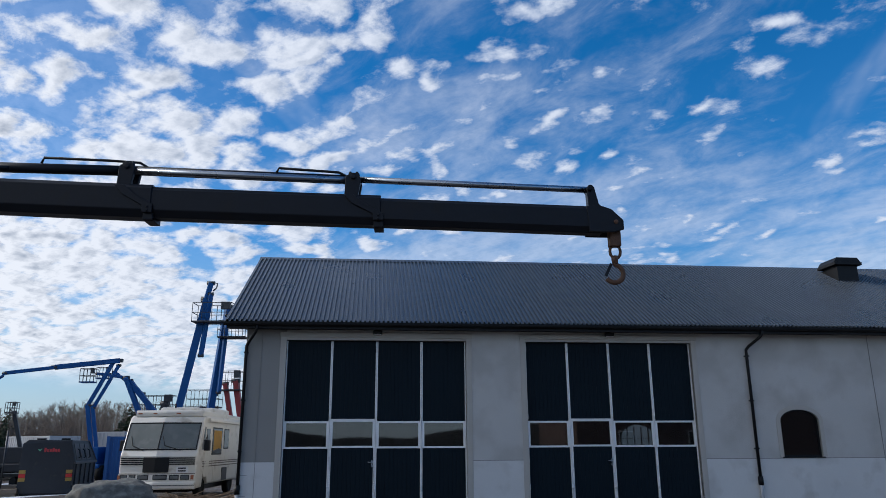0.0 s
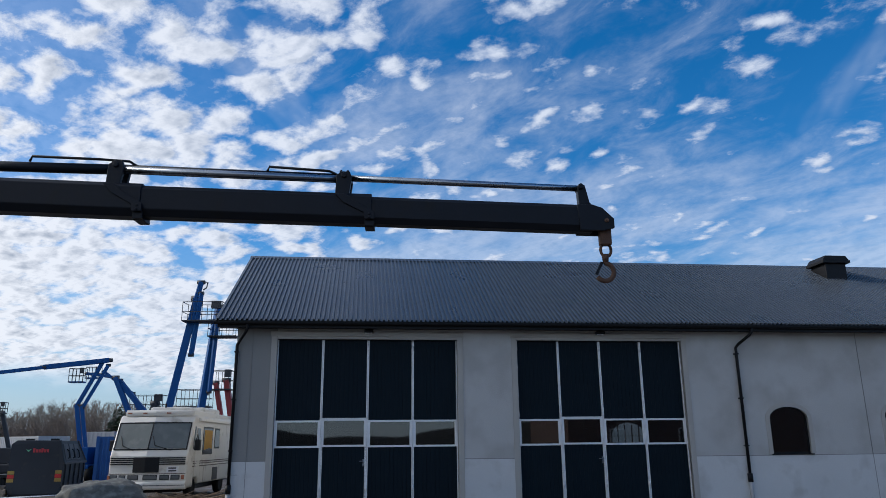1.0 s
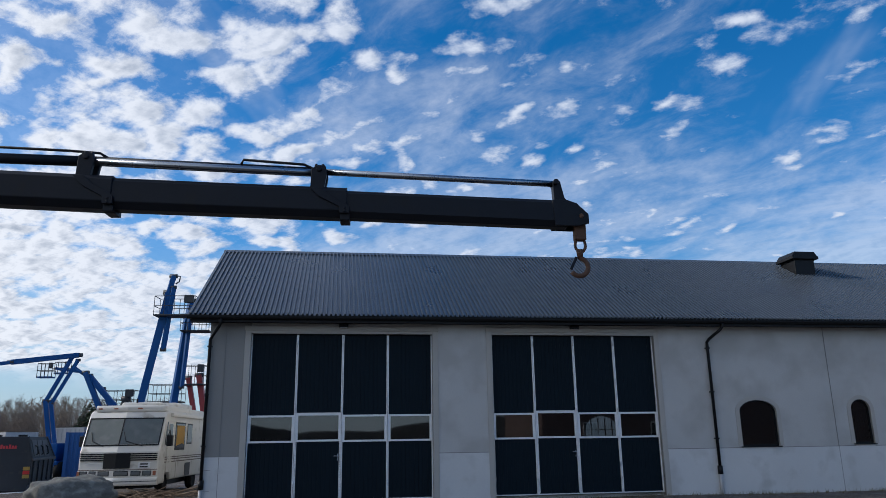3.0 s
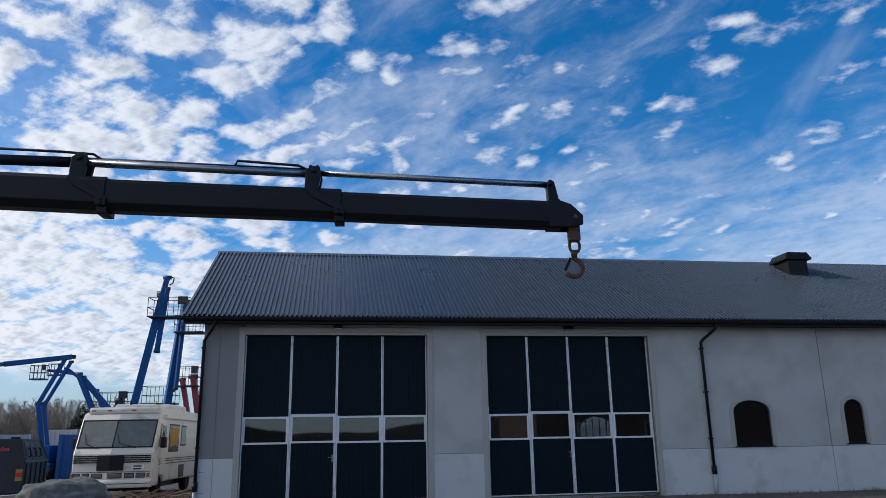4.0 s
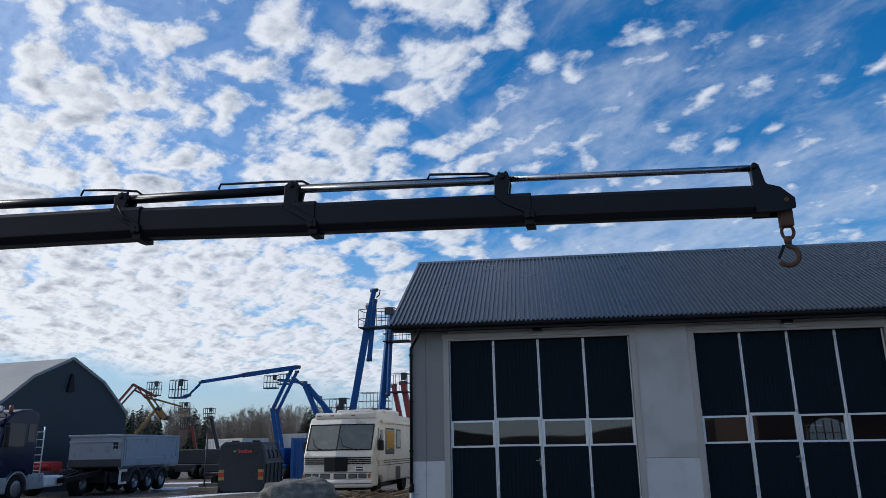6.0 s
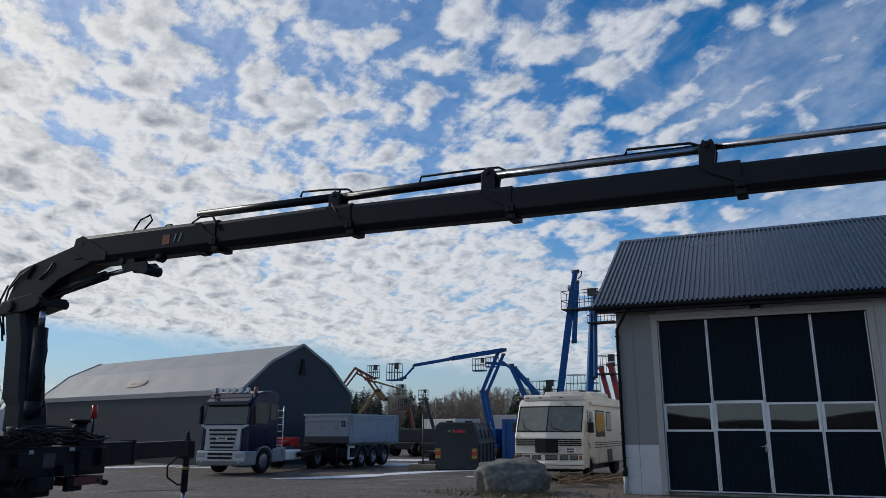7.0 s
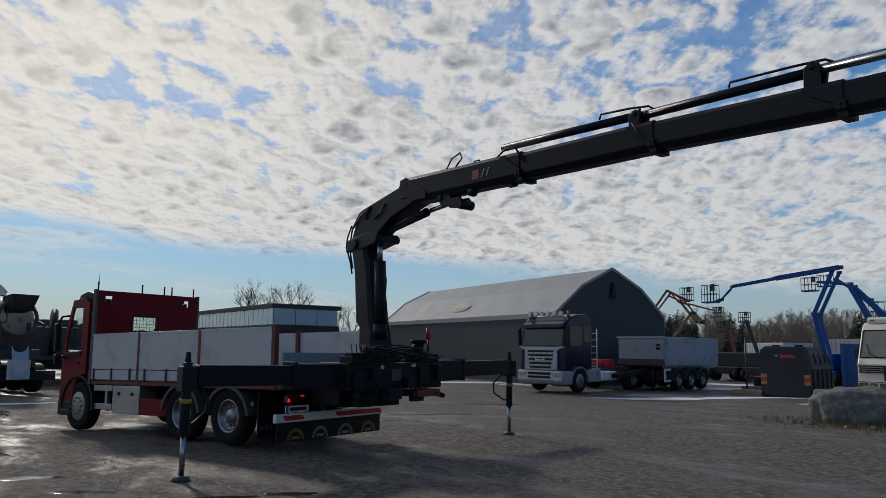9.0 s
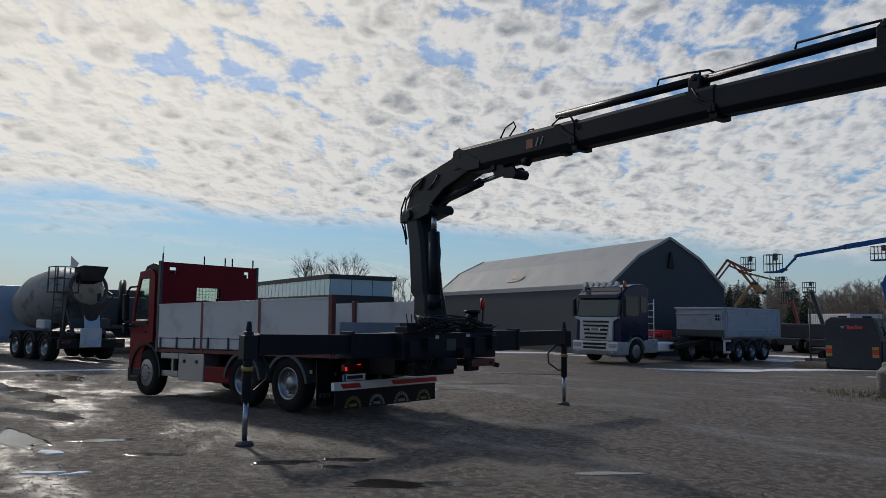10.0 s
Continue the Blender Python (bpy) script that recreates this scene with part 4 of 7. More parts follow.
    # outriggers, one to either side
    for s, foot, ztop in ((-1, (0.705, -3.676), 1.50), (1, (-0.715, 3.696), 1.55)):
        fx, fy = foot
        end = Vector((fx, fy, 0))
        root = end.normalized() * 0.9
        inner, mid = root, end * 0.55
        bm = bmesh.new()
        beam(bm, (inner.x, inner.y, ztop - 0.21), (mid.x, mid.y, ztop - 0.20), 0.26, 0.38)
        o = part("outrigger_beam", bm, CRANE, crane, bevel=0.012)
        bm = bmesh.new()
        beam(bm, (mid.x, mid.y, ztop - 0.18), (fx * 0.97, fy * 0.97, ztop - 0.16), 0.20, 0.29)
        beam(bm, (mid.x * 0.97, mid.y * 0.97, ztop - 0.19), (mid.x * 1.0, mid.y * 1.0, ztop - 0.19), 0.30, 0.42)
        part("beam_extension", bm, CRANE, o, bevel=0.01)
        gz = ground_z(-10.7 + fx, 6.85 + fy)
        bm = bmesh.new()
        cyl(bm, (fx, fy, 0.56), (fx, fy, ztop + 0.02), 0.066)
        cyl(bm, (fx, fy, ztop + 0.02), (fx, fy, ztop + 0.16), 0.045, 0.03)
        box(bm, fx - 0.11, fx + 0.11, fy - 0.10, fy + 0.10, ztop - 0.36, ztop - 0.03)
        leg = part("outrigger_leg", bm, CRANE, crane, bevel=0.008)
        part("leg_rod", one(cyl, (fx, fy, 0.05), (fx, fy, 0.60), 0.036), CHROME, leg)
        bm = bmesh.new()
        cyl(bm, (fx, fy, -0.02 + gz), (fx, fy, 0.05), 0.13, 0.09, 18)
        part("foot_plate", bm, GREYPL, leg, "worn steel foot")
        part("marker_band", one(cyl, (fx, fy, 0.98), (fx, fy, 1.04), 0.079), YELLOW, leg)
        part("leg_hose", one(tube, [(fx, fy + 0.2 * -s, ztop - 0.3), (fx - 0.12, fy - 0.35 * s, ztop - 0.5), (fx - 0.12, fy - 0.33 * s, 0.85), (fx - 0.05, fy - 0.12 * s, 0.7), (fx, fy, 0.72)], 0.018, 6), BLACK, leg)


build_crane_body()

# ---- wheels ----


def lathe(bm, prof, seg, c, flip=1):
    """A ring-shaped body round a cross axle; prof holds (radius, offset)."""
    rings = []
    for r, o in prof:
        rings.append([bm.verts.new((c[0] + r * math.cos(2 * math.pi * i / seg), c[1] + flip * o, c[2] + r * math.sin(2 * math.pi * i / seg))) for i in range(seg)])
    for a, b in zip(rings, rings[1:]):
        for i in range(seg):
            f = bm.faces.new((a[i], a[(i + 1) % seg], b[(i + 1) % seg], b[i]))
            f.smooth = True


def wheel(root, x, y, r, w, side, rim_material, deep=True):
    """side: +1 where the outer face looks to +y."""
    c = (x, y, r)
    bm = bmesh.new()
    k = w / 2
    lathe(bm, [(r * 0.56, k * 0.8), (r * 0.62, k), (r * 0.86, k * 0.98), (r * 0.97, k * 0.78), (r, k * 0.45), (r, -k * 0.45), (r * 0.97, -k * 0.78), (r * 0.86, -k), (r * 0.6, -k)], 32, c, side)
    t = part("wheel", bm, RUBBER, root)
    bm = bmesh.new()
    if deep:
        lathe(bm, [(r * 0.58, k * 0.86), (r * 0.54, k * 0.92), (r * 0.50, k * 0.7), (r * 0.47, k * 0.2), (r * 0.30, k * 0.1), (r * 0.27, k * 0.55), (r * 0.18, k * 0.7), (0.001, k * 0.72)], 28, c, side)
        for i in range(10):
            a = 2 * math.pi * i / 10
            p = Vector((c[0] + r * 0.36 * math.cos(a), c[1] + side * k * 0.12, c[2] + r * 0.36 * math.sin(a)))
            cyl(bm, p, p + Vector((0, side * 0.05, 0)), 0.022, 0.016, 8)
    else:
        lathe(bm, [(r * 0.58, k * 0.86), (r * 0.52, k * 0.9), (r * 0.40, k * 0.95), (r * 0.22, k * 1.05), (0.001, k * 1.05)], 28, c, side)
        for i in range(10):
            a = 2 * math.pi * i / 10
            p = Vector((c[0] + r * 0.33 * math.cos(a), c[1] + side * k * 0.95, c[2] + r * 0.33 * math.sin(a)))
            cyl(bm, p, p + Vector((0, side * 0.04, 0)), 0.022, 0.016, 8)
    part("rim", bm, rim_material, t)
    return t


def mudguard(root, x, y0, y1, r, material, a0=10, a1=170):
    bm = bmesh.new()
    n = 14
    pts = [(x + (r + 0.09) * math.cos(radians(a0 + (a1 - a0) * i / n)), r - 0.09 + (r + 0.09) * math.sin(radians(a0 + (a1 - a0) * i / n))) for i in range(n + 1)]
    inner = [(x + (r + 0.03) * math.cos(radians(a0 + (a1 - a0) * i / n)), r - 0.09 + (r + 0.03) * math.sin(radians(a0 + (a1 - a0) * i / n))) for i in range(n + 1)]
    slab(bm, pts + inner[::-1], "y", y0, y1)
    return part("mudguard", bm, material, root)


def bars(bm, x, ys, z0, z1, t=0.004):
    for a, b in ys:
        box(bm, x - t, x + t, min(a, b), max(a, b), z0, z1)


# ---- the red flatbed truck ----


def build_flatbed():
    T = thing("flatbed_truck", "dark red flatbed truck with pale dropsides and rear crane mount", "truck", pose(-12.97, 6.09, 0, 0, 1.3, 197.2))
    for x in (0.13, 1.50):
        for s in (1, -1):
            wheel(T, x, s * 1.08, 0.51, 0.30, s, RIM)
            mudguard(T, x, min(s * 0.92, s * 1.27), max(s * 0.92, s * 1.27), 0.53, GREYPL)
    for s in (1, -1):
        wheel(T, 5.24, s * 1.08, 0.52, 0.30, s, RIM, False)
    bm = bmesh.new()
    for s in (-1, 1):
        y0, y1 = sorted((s * 0.36, s * 0.44))
        box(bm, -2.0, 6.2, y0, y1, 0.70, 0.98)
    for x in (-1.9, 0.7, 2.4, 4.2, 5.8):
        box(bm, x - 0.05, x + 0.05, -0.4, 0.4, 0.74, 0.92)
    for x in (0.13, 1.50, 5.24):
        cyl(bm, (x, -1, 0.51), (x, 1, 0.51), 0.09, seg=10)
    part("chassis", bm, BLACK, T)
    bm = bmesh.new()
    box(bm, -1.15, 4.85, -1.24, 1.24, 1.08, 1.16)
    for i in range(11):
        box(bm, -1.05 + i * 0.57, -0.97 + i * 0.57, -1.2, 1.2, 0.98, 1.08)
    part("bed_floor", bm, GREYPL, T)
    for s in (1, -1):
        for a, b in ((-1.01, 0.93), (1.01, 2.91), (2.99, 4.78)):
            y0, y1 = sorted((s * 1.23, s * 1.26))
            bm = bmesh.new()
            box(bm, a, b, y0, y1, 1.31, 2.06)
            box(bm, a, b, *sorted((s * 1.262, s * 1.268)), 2.02, 2.06)
            o = part("dropside", bm, BOARD, T, bevel=0.006)
            bm = bmesh.new()
            box(bm, a, b, y0, y1, 1.10, 1.295)
            o2 = part("lower_board", bm, BOARD, T, bevel=0.006)
            for k in range(3):
                u = a + (b - a) * (0.12 + 0.38 * k)
                part("hinge", one(box, u - 0.02, u + 0.02, *sorted((s * 1.26, s * 1.29)), 1.08, 1.33), GREYPL, o2, bevel=0.004)
        for x in (-1.06, 0.97, 2.95):
            part("stake_post", one(box, x - 0.045, x + 0.045, *sorted((s * 1.17, s * 1.265)), 1.0, 2.1), REDOX, T, bevel=0.006)
        part("side_rail", one(box, -1.15, 4.85, *sorted((s * 1.20, s * 1.25)), 1.0, 1.07), REDOX, T)
    part("tail_board", one(box, -1.16, -1.12, -1.1, 1.1, 1.12, 1.62), mat("blue_grey_board", (0.24, 0.28, 0.33), 0.5), T, "blue-grey tail board")
    # headboard with a mesh window and two square lamp holes
    H = bmesh.new()
    x0, x1 = 4.70, 4.76
    box(H, x0, x1, -1.34, 1.26, 1.0, 2.16)
    box(H, x0, x1, 0.34, 1.26, 2.16, 2.47)
    box(H, x0, x1, -1.34, -0.34, 2.16, 2.47)
    box(H, x0, x1, -1.34, 1.26, 2.47, 2.76)
    for a, b in ((-1.34, -1.10), (-0.92, 0.86), (1.04, 1.26)):
        box(H, x0, x1, a, b, 2.76, 2.91)
    box(H, x0, x1, -1.34, 1.26, 2.91, 3.02)
    h = part("headboard", H, RED, T, "dark red headboard with mesh window")
    bm = bmesh.new()
    for i in range(9):
        y = -0.34 + 0.68 * i / 8
        box(bm, 4.725, 4.731, y - 0.004, y + 0.004, 2.16, 2.47)
    for i in range(5):
        z = 2.16 + 0.31 * i / 4
        box(bm, 4.732, 4.738, -0.34, 0.34, z - 0.004, z + 0.004)
    part("mesh_guard", bm, mat("green_grey_wire", (0.10, 0.16, 0.13), 0.6), h)
    for y in (-0.99, 0.95):
        part("work_lamp", one(box, 4.71, 4.79, y - 0.05, y + 0.04, 2.765, 2.84), BLACK, h, bevel=0.01)
    for y in (1.2, 0.15, -0.42, -0.62, -1.22):
        part("top_pin", one(cyl, (4.73, y, 3.0), (4.73, y, 3.22), 0.017, seg=8), BLACK, h)
    for y in (1.24, -1.34):
        part("corner_post", one(box, 4.69, 4.78, y - 0.03, y + 0.03, 1.0, 3.04), GREYPL, h)
    # cab
    bm = bmesh.new()
    for s in (1, -1):
        ys, yp = sorted((s * 1.17, s * 1.23)), sorted((s * 1.174, s * 1.226))
        slab(bm, [(5.0, 1.2), (5.0, 1.70), (6.54, 1.68), (6.58, 0.55), (5.75, 0.55), (5.68, 0.95), (5.45, 1.16), (5.1, 1.2)], "y", *ys)
        slab(bm, [(5.0, 1.69), (5.0, 2.67), (5.40, 2.67), (5.40, 1.69)], "y", *yp)
        slab(bm, [(6.34, 1.67), (6.54, 1.67), (6.42, 2.2), (6.10, 2.75), (5.98, 2.66), (6.26, 2.1)], "y", *yp)
        slab(bm, [(5.0, 2.66), (5.0, 2.75), (5.25, 2.88), (6.05, 2.84), (6.09, 2.73), (5.97, 2.66)], "y", *ys)
    slab(bm, [(5.0, 2.70), (5.25, 2.83), (6.05, 2.79), (6.05, 2.84), (5.25, 2.88), (5.0, 2.75)], "y", -1.17, 1.17)
    slab(bm, [(6.49, 1.66), (6.54, 1.66), (6.58, 0.55), (6.53, 0.55)], "y", -1.17, 1.17)
    box(bm, 5.0, 6.5, -1.17, 1.17, 1.16, 1.22)
    for a, b, z0, z1 in ((-1.17, 1.17, 1.22, 2.10), (0.40, 1.17, 2.10, 2.52), (-1.17, -0.40, 2.10, 2.52), (-1.17, 1.17, 2.52, 2.72)):
        box(bm, 5.0, 5.04, a, b, z0, z1)
    cab = part("cab", bm, RED, T, "dark red day cab", bevel=0.012)
    for y in (-0.62, 0.62):
        bm = bmesh.new()
        slab(bm, [(5.25, 1.22), (5.95, 1.22), (5.95, 1.45), (5.50, 1.48), (5.36, 2.05), (5.22, 2.05)], "y", y - 0.26, y + 0.26)
        box(bm, 5.24, 5.34, y - 0.14, y + 0.14, 2.05, 2.25)
        part("cab_seat", bm, BLACK, cab, bevel=0.04)
    part("dashboard", one(slab, [(6.15, 1.22), (6.48, 1.22), (6.46, 1.74), (6.22, 1.70)], "y", -1.16, 1.16), BLACK, cab, bevel=0.03)
    part("rear_window", one(box, 5.015, 5.025, -0.40, 0.40, 2.10, 2.52), CLEAR, cab).visible_shadow = False
    for s in (1, -1):
        part("side_window", one(slab, [(5.40, 1.70), (6.36, 1.66), (6.28, 2.1), (6.02, 2.62), (5.42, 2.64)], "y", *sorted((s * 1.195, s * 1.205))), CLEAR, cab).visible_shadow = False
        part("window_trim", one(slab, [(5.36, 1.60), (6.42, 1.54), (6.42, 1.62), (5.36, 1.70)], "y", *sorted((s * 1.228, s * 1.250))), BLACK, cab)
        part("door_handle", one(box, 5.42, 5.58, *sorted((s * 1.23, s * 1.26)), 1.42, 1.47), BLACK, cab, bevel=0.01)
        bm = bmesh.new()
        slab(bm, [(6.42, 1.70), (6.60, 1.70), (6.64, 2.32), (6.46, 2.32)], "y", *sorted((s * 1.31, s * 1.44)))
        slab(bm, [(6.42, 1.42), (6.60, 1.42), (6.60, 1.64), (6.42, 1.64)], "y", *sorted((s * 1.31, s * 1.43)))
        mir = part("mirror", bm, BLACK, cab, bevel=0.03)
        part("mirror_arm", one(tube, [(6.25, s * 1.2, 2.5), (6.45, s * 1.32, 2.48), (6.53, s * 1.37, 2.30)], 0.025, 8), BLACK, mir)
        part("mirror_arm", one(tube, [(6.4, s * 1.2, 1.62), (6.5, s * 1.33, 1.55)], 0.025, 8), BLACK, mir)
        mudguard(T, 5.24, *sorted((s * 0.9, s * 1.26)), 0.60, BLACK, -5, 185)
        bm = bmesh.new()
        slab(bm, [(5.72, 0.30), (6.60, 0.30), (6.62, 0.62), (5.72, 0.62)], "y", *sorted((s * 0.9, s * 1.24)))
        st = part("step_panel", bm, BLACK, cab, bevel=0.03)
        part("step", one(box, 5.8, 6.3, *sorted((s * 1.2, s * 1.27)), 0.40, 0.44), GREYPL, st)
    part("windscreen", one(slab, [(6.43, 1.66), (6.45, 1.66), (6.12, 2.72), (6.10, 2.72)], "y", -1.16, 1.16), CLEAR, cab).visible_shadow = False
    bm = bmesh.new()
    for s in (1, -1):
        slab(bm, [(4.98, 2.74), (4.98, 2.98), (5.35, 3.03), (5.80, 2.97), (6.12, 2.74)], "y", *sorted((s * 1.07, s * 1.16)))
    part("roof_deflector", bm, BLACK, cab, bevel=0.03)
    part("antenna", one(cyl, (5.4, 0.9, 2.9), (5.4, 0.9, 3.45), 0.006, seg=6), BLACK, cab)
    cab.matrix_local = Matrix.Translation((4.98, 0, 0)) @ Matrix.Diagonal((0.66, 1, 1, 1)) @ Matrix.Translation((-4.98, 0, 0))
    # tool box, steps and tank along the near side
    for s in (1,):
        tb = part("tool_box", one(box, 2.88, 3.84, 0.85, 1.24, 0.42, 0.98), STEEL, T, "stainless steel tool box", bevel=0.012)
        for u in (3.12, 3.6):
            part("latch", one(cyl, (u, 1.24, 0.82), (u, 1.262, 0.82), 0.035, seg=12), BLACK, tb)
        part("tank_panel", one(box, 1.95, 2.86, 0.9, 1.23, 0.42, 0.74), RED, T, "red side panel", bevel=0.015)
        for z in (0.48, 0.86):
            part("under_run_rail", one(box, 3.90, 4.62, 1.16, 1.22, z, z + 0.12), STEEL, T, bevel=0.01)
        part("rail_post", one(box, 4.18, 4.26, 1.08, 1.16, 0.45, 1.0), STEEL, T)
        part("air_tank", one(cyl, (3.95, 0.9, 0.7), (4.5, 0.9, 0.7), 0.16, seg=18), BLACK, T)
        part("fuel_tank", one(box, 1.95, 4.5, -1.2, -0.6, 0.45, 0.98), STEEL, T, bevel=0.06)
    # rear: lamps, plate, striped beam and wide flap
    bm = bmesh.new()
    box(bm, -1.30, -1.22, -1.31, 1.36, 0.46, 0.60)
    bp = part("rear_beam", bm, WHITE, T, "white under-run beam with red stripes", bevel=0.006)
    for a, b in ((-1.31, -0.02), (0.72, 1.22)):
        bm = bmesh.new()
        slab(bm, [(a, 0.49), (b - 0.06, 0.49), (b, 0.57), (a + 0.06, 0.57)], "x", -1.304, -1.30)
        part("red_stripe", bm, REFRED, bp)
    fl = part("rear_flap", one(box, -1.275, -1.255, -1.28, 1.32, 0.14, 0.455), BLACK, T, "black rubber rear flap")
    for y in (0.90, 0.32, -0.32, -0.94):
        bm = bmesh.new()
        n = 9
        for r0, r1 in ((0.14, 0.20),):
            for i in range(n):
                a0, a1 = math.pi * i / n + 0.06, math.pi * (i + 1) / n - 0.04
                slab(bm, [(y + r * math.cos(g), 0.15 + r * math.sin(g)) for r, g in ((r0, a0), (r1, a0), (r1, a1), (r0, a1))], "x", -1.2795, -1.2755)
        box(bm, -1.2795, -1.2755, y - 0.09, y + 0.09, 0.17, 0.22)
        part("flap_emblem", bm, FLAPGOLD if abs(y) > 0.6 else FLAPGREY, fl)
    part("side_flap", one(box, -0.72, -0.70, 0.85, 1.25, 0.16, 0.95), BLACK, T)
    bm = bmesh.new()
    for k in range(3):
        box(bm, -0.7285, -0.7215, 0.93 + k * 0.10, 1.0 + k * 0.10, 0.30, 0.38)
    part("flap_lettering", bm, GREYPL, T)
    for s in (1, -1):
        bm = bmesh.new()
        box(bm, -1.30, -1.22, *sorted((s * 0.72, s * 1.14)), 0.78, 0.90)
        lamp = part("tail_lamp", bm, TAILOFF, T, bevel=0.01)
        part("lamp_lit", one(box, -1.306, -1.299, *sorted((s * 1.07, s * 1.12)), 0.79, 0.85), TAIL, lamp)
        part("lamp_lit", one(box, -1.306, -1.299, *sorted((s * 0.75, s * 0.83)), 0.875, 0.895), TAIL, lamp)
        part("lamp_bracket", one(box, -1.24, -1.1, *sorted((s * 0.45, s * 0.95)), 0.72, 1.0), BLACK, T)
    pl = part("plate", one(box, -1.325, -1.312, 0.66, 1.18, 0.62, 0.73), WHITE, T, "white plate with dark bars")
    part("plate_bar", one(box, -1.3275, -1.3245, 0.72, 1.09, 0.645, 0.705), PLATEBAR, pl)
    part("plate_band", one(box, -1.3275, -1.3245, 1.12, 1.175, 0.622, 0.728), BLUEBAR, pl)
    part("side_marker", one(box, -0.60, -0.54, 1.24, 1.262, 0.72, 0.78), YELLOW, T)
    part("rear_frame", one(box, -2.0, -1.35, -0.62, 0.62, 0.72, 1.08), BLACK, T, bevel=0.02)
    part("light_bar", one(box, -1.18, -1.12, -1.22, 1.22, 1.0, 1.07), STEEL, T)


build_flatbed()

# ---- the blue tractor unit ----
NAVY = mat("navy_paint", (0.004, 0.007, 0.034), 0.22, vary=0.12, scale=2, spec=0.30, bump=0)
SILVER = mat("silver_paint", (0.34, 0.37, 0.40), 0.30, 0.35, vary=0.08, scale=2)


def build_tractor():
    # x forward, y to its left
    T = thing("tractor_truck", "navy and silver truck with roof lamps and bare chassis", "truck", pose(-23.5, 23.95, -0.1, 0, 0, -83.0))
    for s in (1, -1):
        wheel(T, -0.55, s * 1.08, 0.52, 0.32, s, RIM, False)
        wheel(T, -4.9, s * 1.05, 0.50, 0.5, s, RIM)
    bm = bmesh.new()
    for s in (-1, 1):
        box(bm, -6.3, 0.6, *sorted((s * 0.36, s * 0.46)), 0.72, 1.0)
    for x in (-6.2, -4.9, -3.4, -2.2):
        box(bm, x - 0.06, x + 0.06, -0.42, 0.42, 0.76, 0.95)
    cyl(bm, (-4.9, -1, 0.5), (-4.9, 1, 0.5), 0.11, seg=10)
    cyl(bm, (-0.55, -1, 0.5), (-0.55, 1, 0.5), 0.09, seg=10)
    part("chassis", bm, GREYPL, T)
    bm = bmesh.new()
    slab(bm, [(-1.50, 0.95), (-1.50, 3.24), (-1.36, 3.42), (-1.05, 3.50), (-0.5, 3.48), (0.05, 3.36), (0.30, 3.18), (0.46, 2.86), (0.62, 2.10), (0.68, 0.62), (0.05, 0.62), (0.0, 0.98), (-0.25, 1.18), (-0.85, 1.18), (-1.1, 0.98)], "y", -1.22, 1.22)
    cab = part("cab", bm, NAVY, T, "navy blue sleeper cab", bevel=0.07)
    # the screen's teal reflection is put into its base colour
    part("windscreen", one(slab, [(0.610, 2.06), (0.640, 2.06), (0.485, 2.84), (0.455, 2.84)], "y", -1.08, 1.08), mat("teal_reflection_screen", (0.016, 0.042, 0.046), 0.12, vary=0.25, scale=1.5, spec=0.5, bump=0), cab)
    part("visor", one(slab, [(0.40, 2.88), (0.66, 2.84), (0.64, 3.00), (0.34, 3.14)], "y", -1.12, 1.12), NAVY, cab, "dark sun visor", bevel=0.02)
    bm = bmesh.new()
    slab(bm, [(0.62, 0.98), (0.77, 0.98), (0.72, 1.98), (0.64, 2.02)], "y", -0.90, 0.90)
    gr = part("grille", bm, SILVER, cab, "silver grille with dark slots", bevel=0.02)
    for i in range(5):
        z = 1.06 + i * 0.175
        wide = 0.58 + 0.035 * i
        part("grille_slot", one(box, 0.66, 0.785 - i * 0.008, -wide, wide, z, z + 0.085), BLACK, gr)
        part("grille_bar", one(box, 0.70, 0.800 - i * 0.008, -wide, wide, z + 0.085, z + 0.10), SILVER, gr)
    for s in (1, -1):
        part("grille_wing", one(slab, [(s * 0.88, 2.00), (s * 1.2, 2.04), (s * 1.2, 1.97), (s * 0.88, 1.82)], "x", 0.60, 0.715), SILVER, cab)
        part("headlamp", one(box, 0.50, 0.865, *sorted((s * 0.76, s * 1.18)), 0.70, 0.90), mat("lamp_glass", (0.4, 0.42, 0.45), 0.15, 0.3, coat=0.8), cab, bevel=0.03)
        part("side_window", one(slab, [(-0.70, 2.10), (0.46, 2.02), (0.32, 2.70), (0.2, 2.94), (-0.70, 2.94)], "y", *sorted((s * 1.215, s * 1.23))), CABGLASS, cab)
        part("side_window", one(slab, [(-1.32, 2.25), (-0.88, 2.25), (-0.88, 2.94), (-1.32, 2.94)], "y", *sorted((s * 1.215, s * 1.23))), CABGLASS, cab)
        bm = bmesh.new()
        slab(bm, [(0.44, 2.05), (0.60, 2.05), (0.62, 2.82), (0.46, 2.82)], "y", *sorted((s * 1.30, s * 1.44)))
        part("mirror", bm, BLACK, cab, bevel=0.04)
        part("mirror_arm", one(tube, [(0.3, s * 1.2, 2.9), (0.46, s * 1.34, 2.92), (0.54, s * 1.37, 2.8)], 0.025, 6), BLACK, cab)
        mudguard(T, -0.55, *sorted((s * 0.92, s * 1.25)), 0.58, SILVER, -5, 185)
        part("door_handle", one(box, -0.72, -0.55, *sorted((s * 1.215, s * 1.245)), 1.7, 1.76), BLACK, cab)
        part("side_skirt", one(box, -2.2, -1.2, *sorted((s * 1.0, s * 1.22)), 0.45, 1.05), SILVER, T, bevel=0.04)
    bm = bmesh.new()
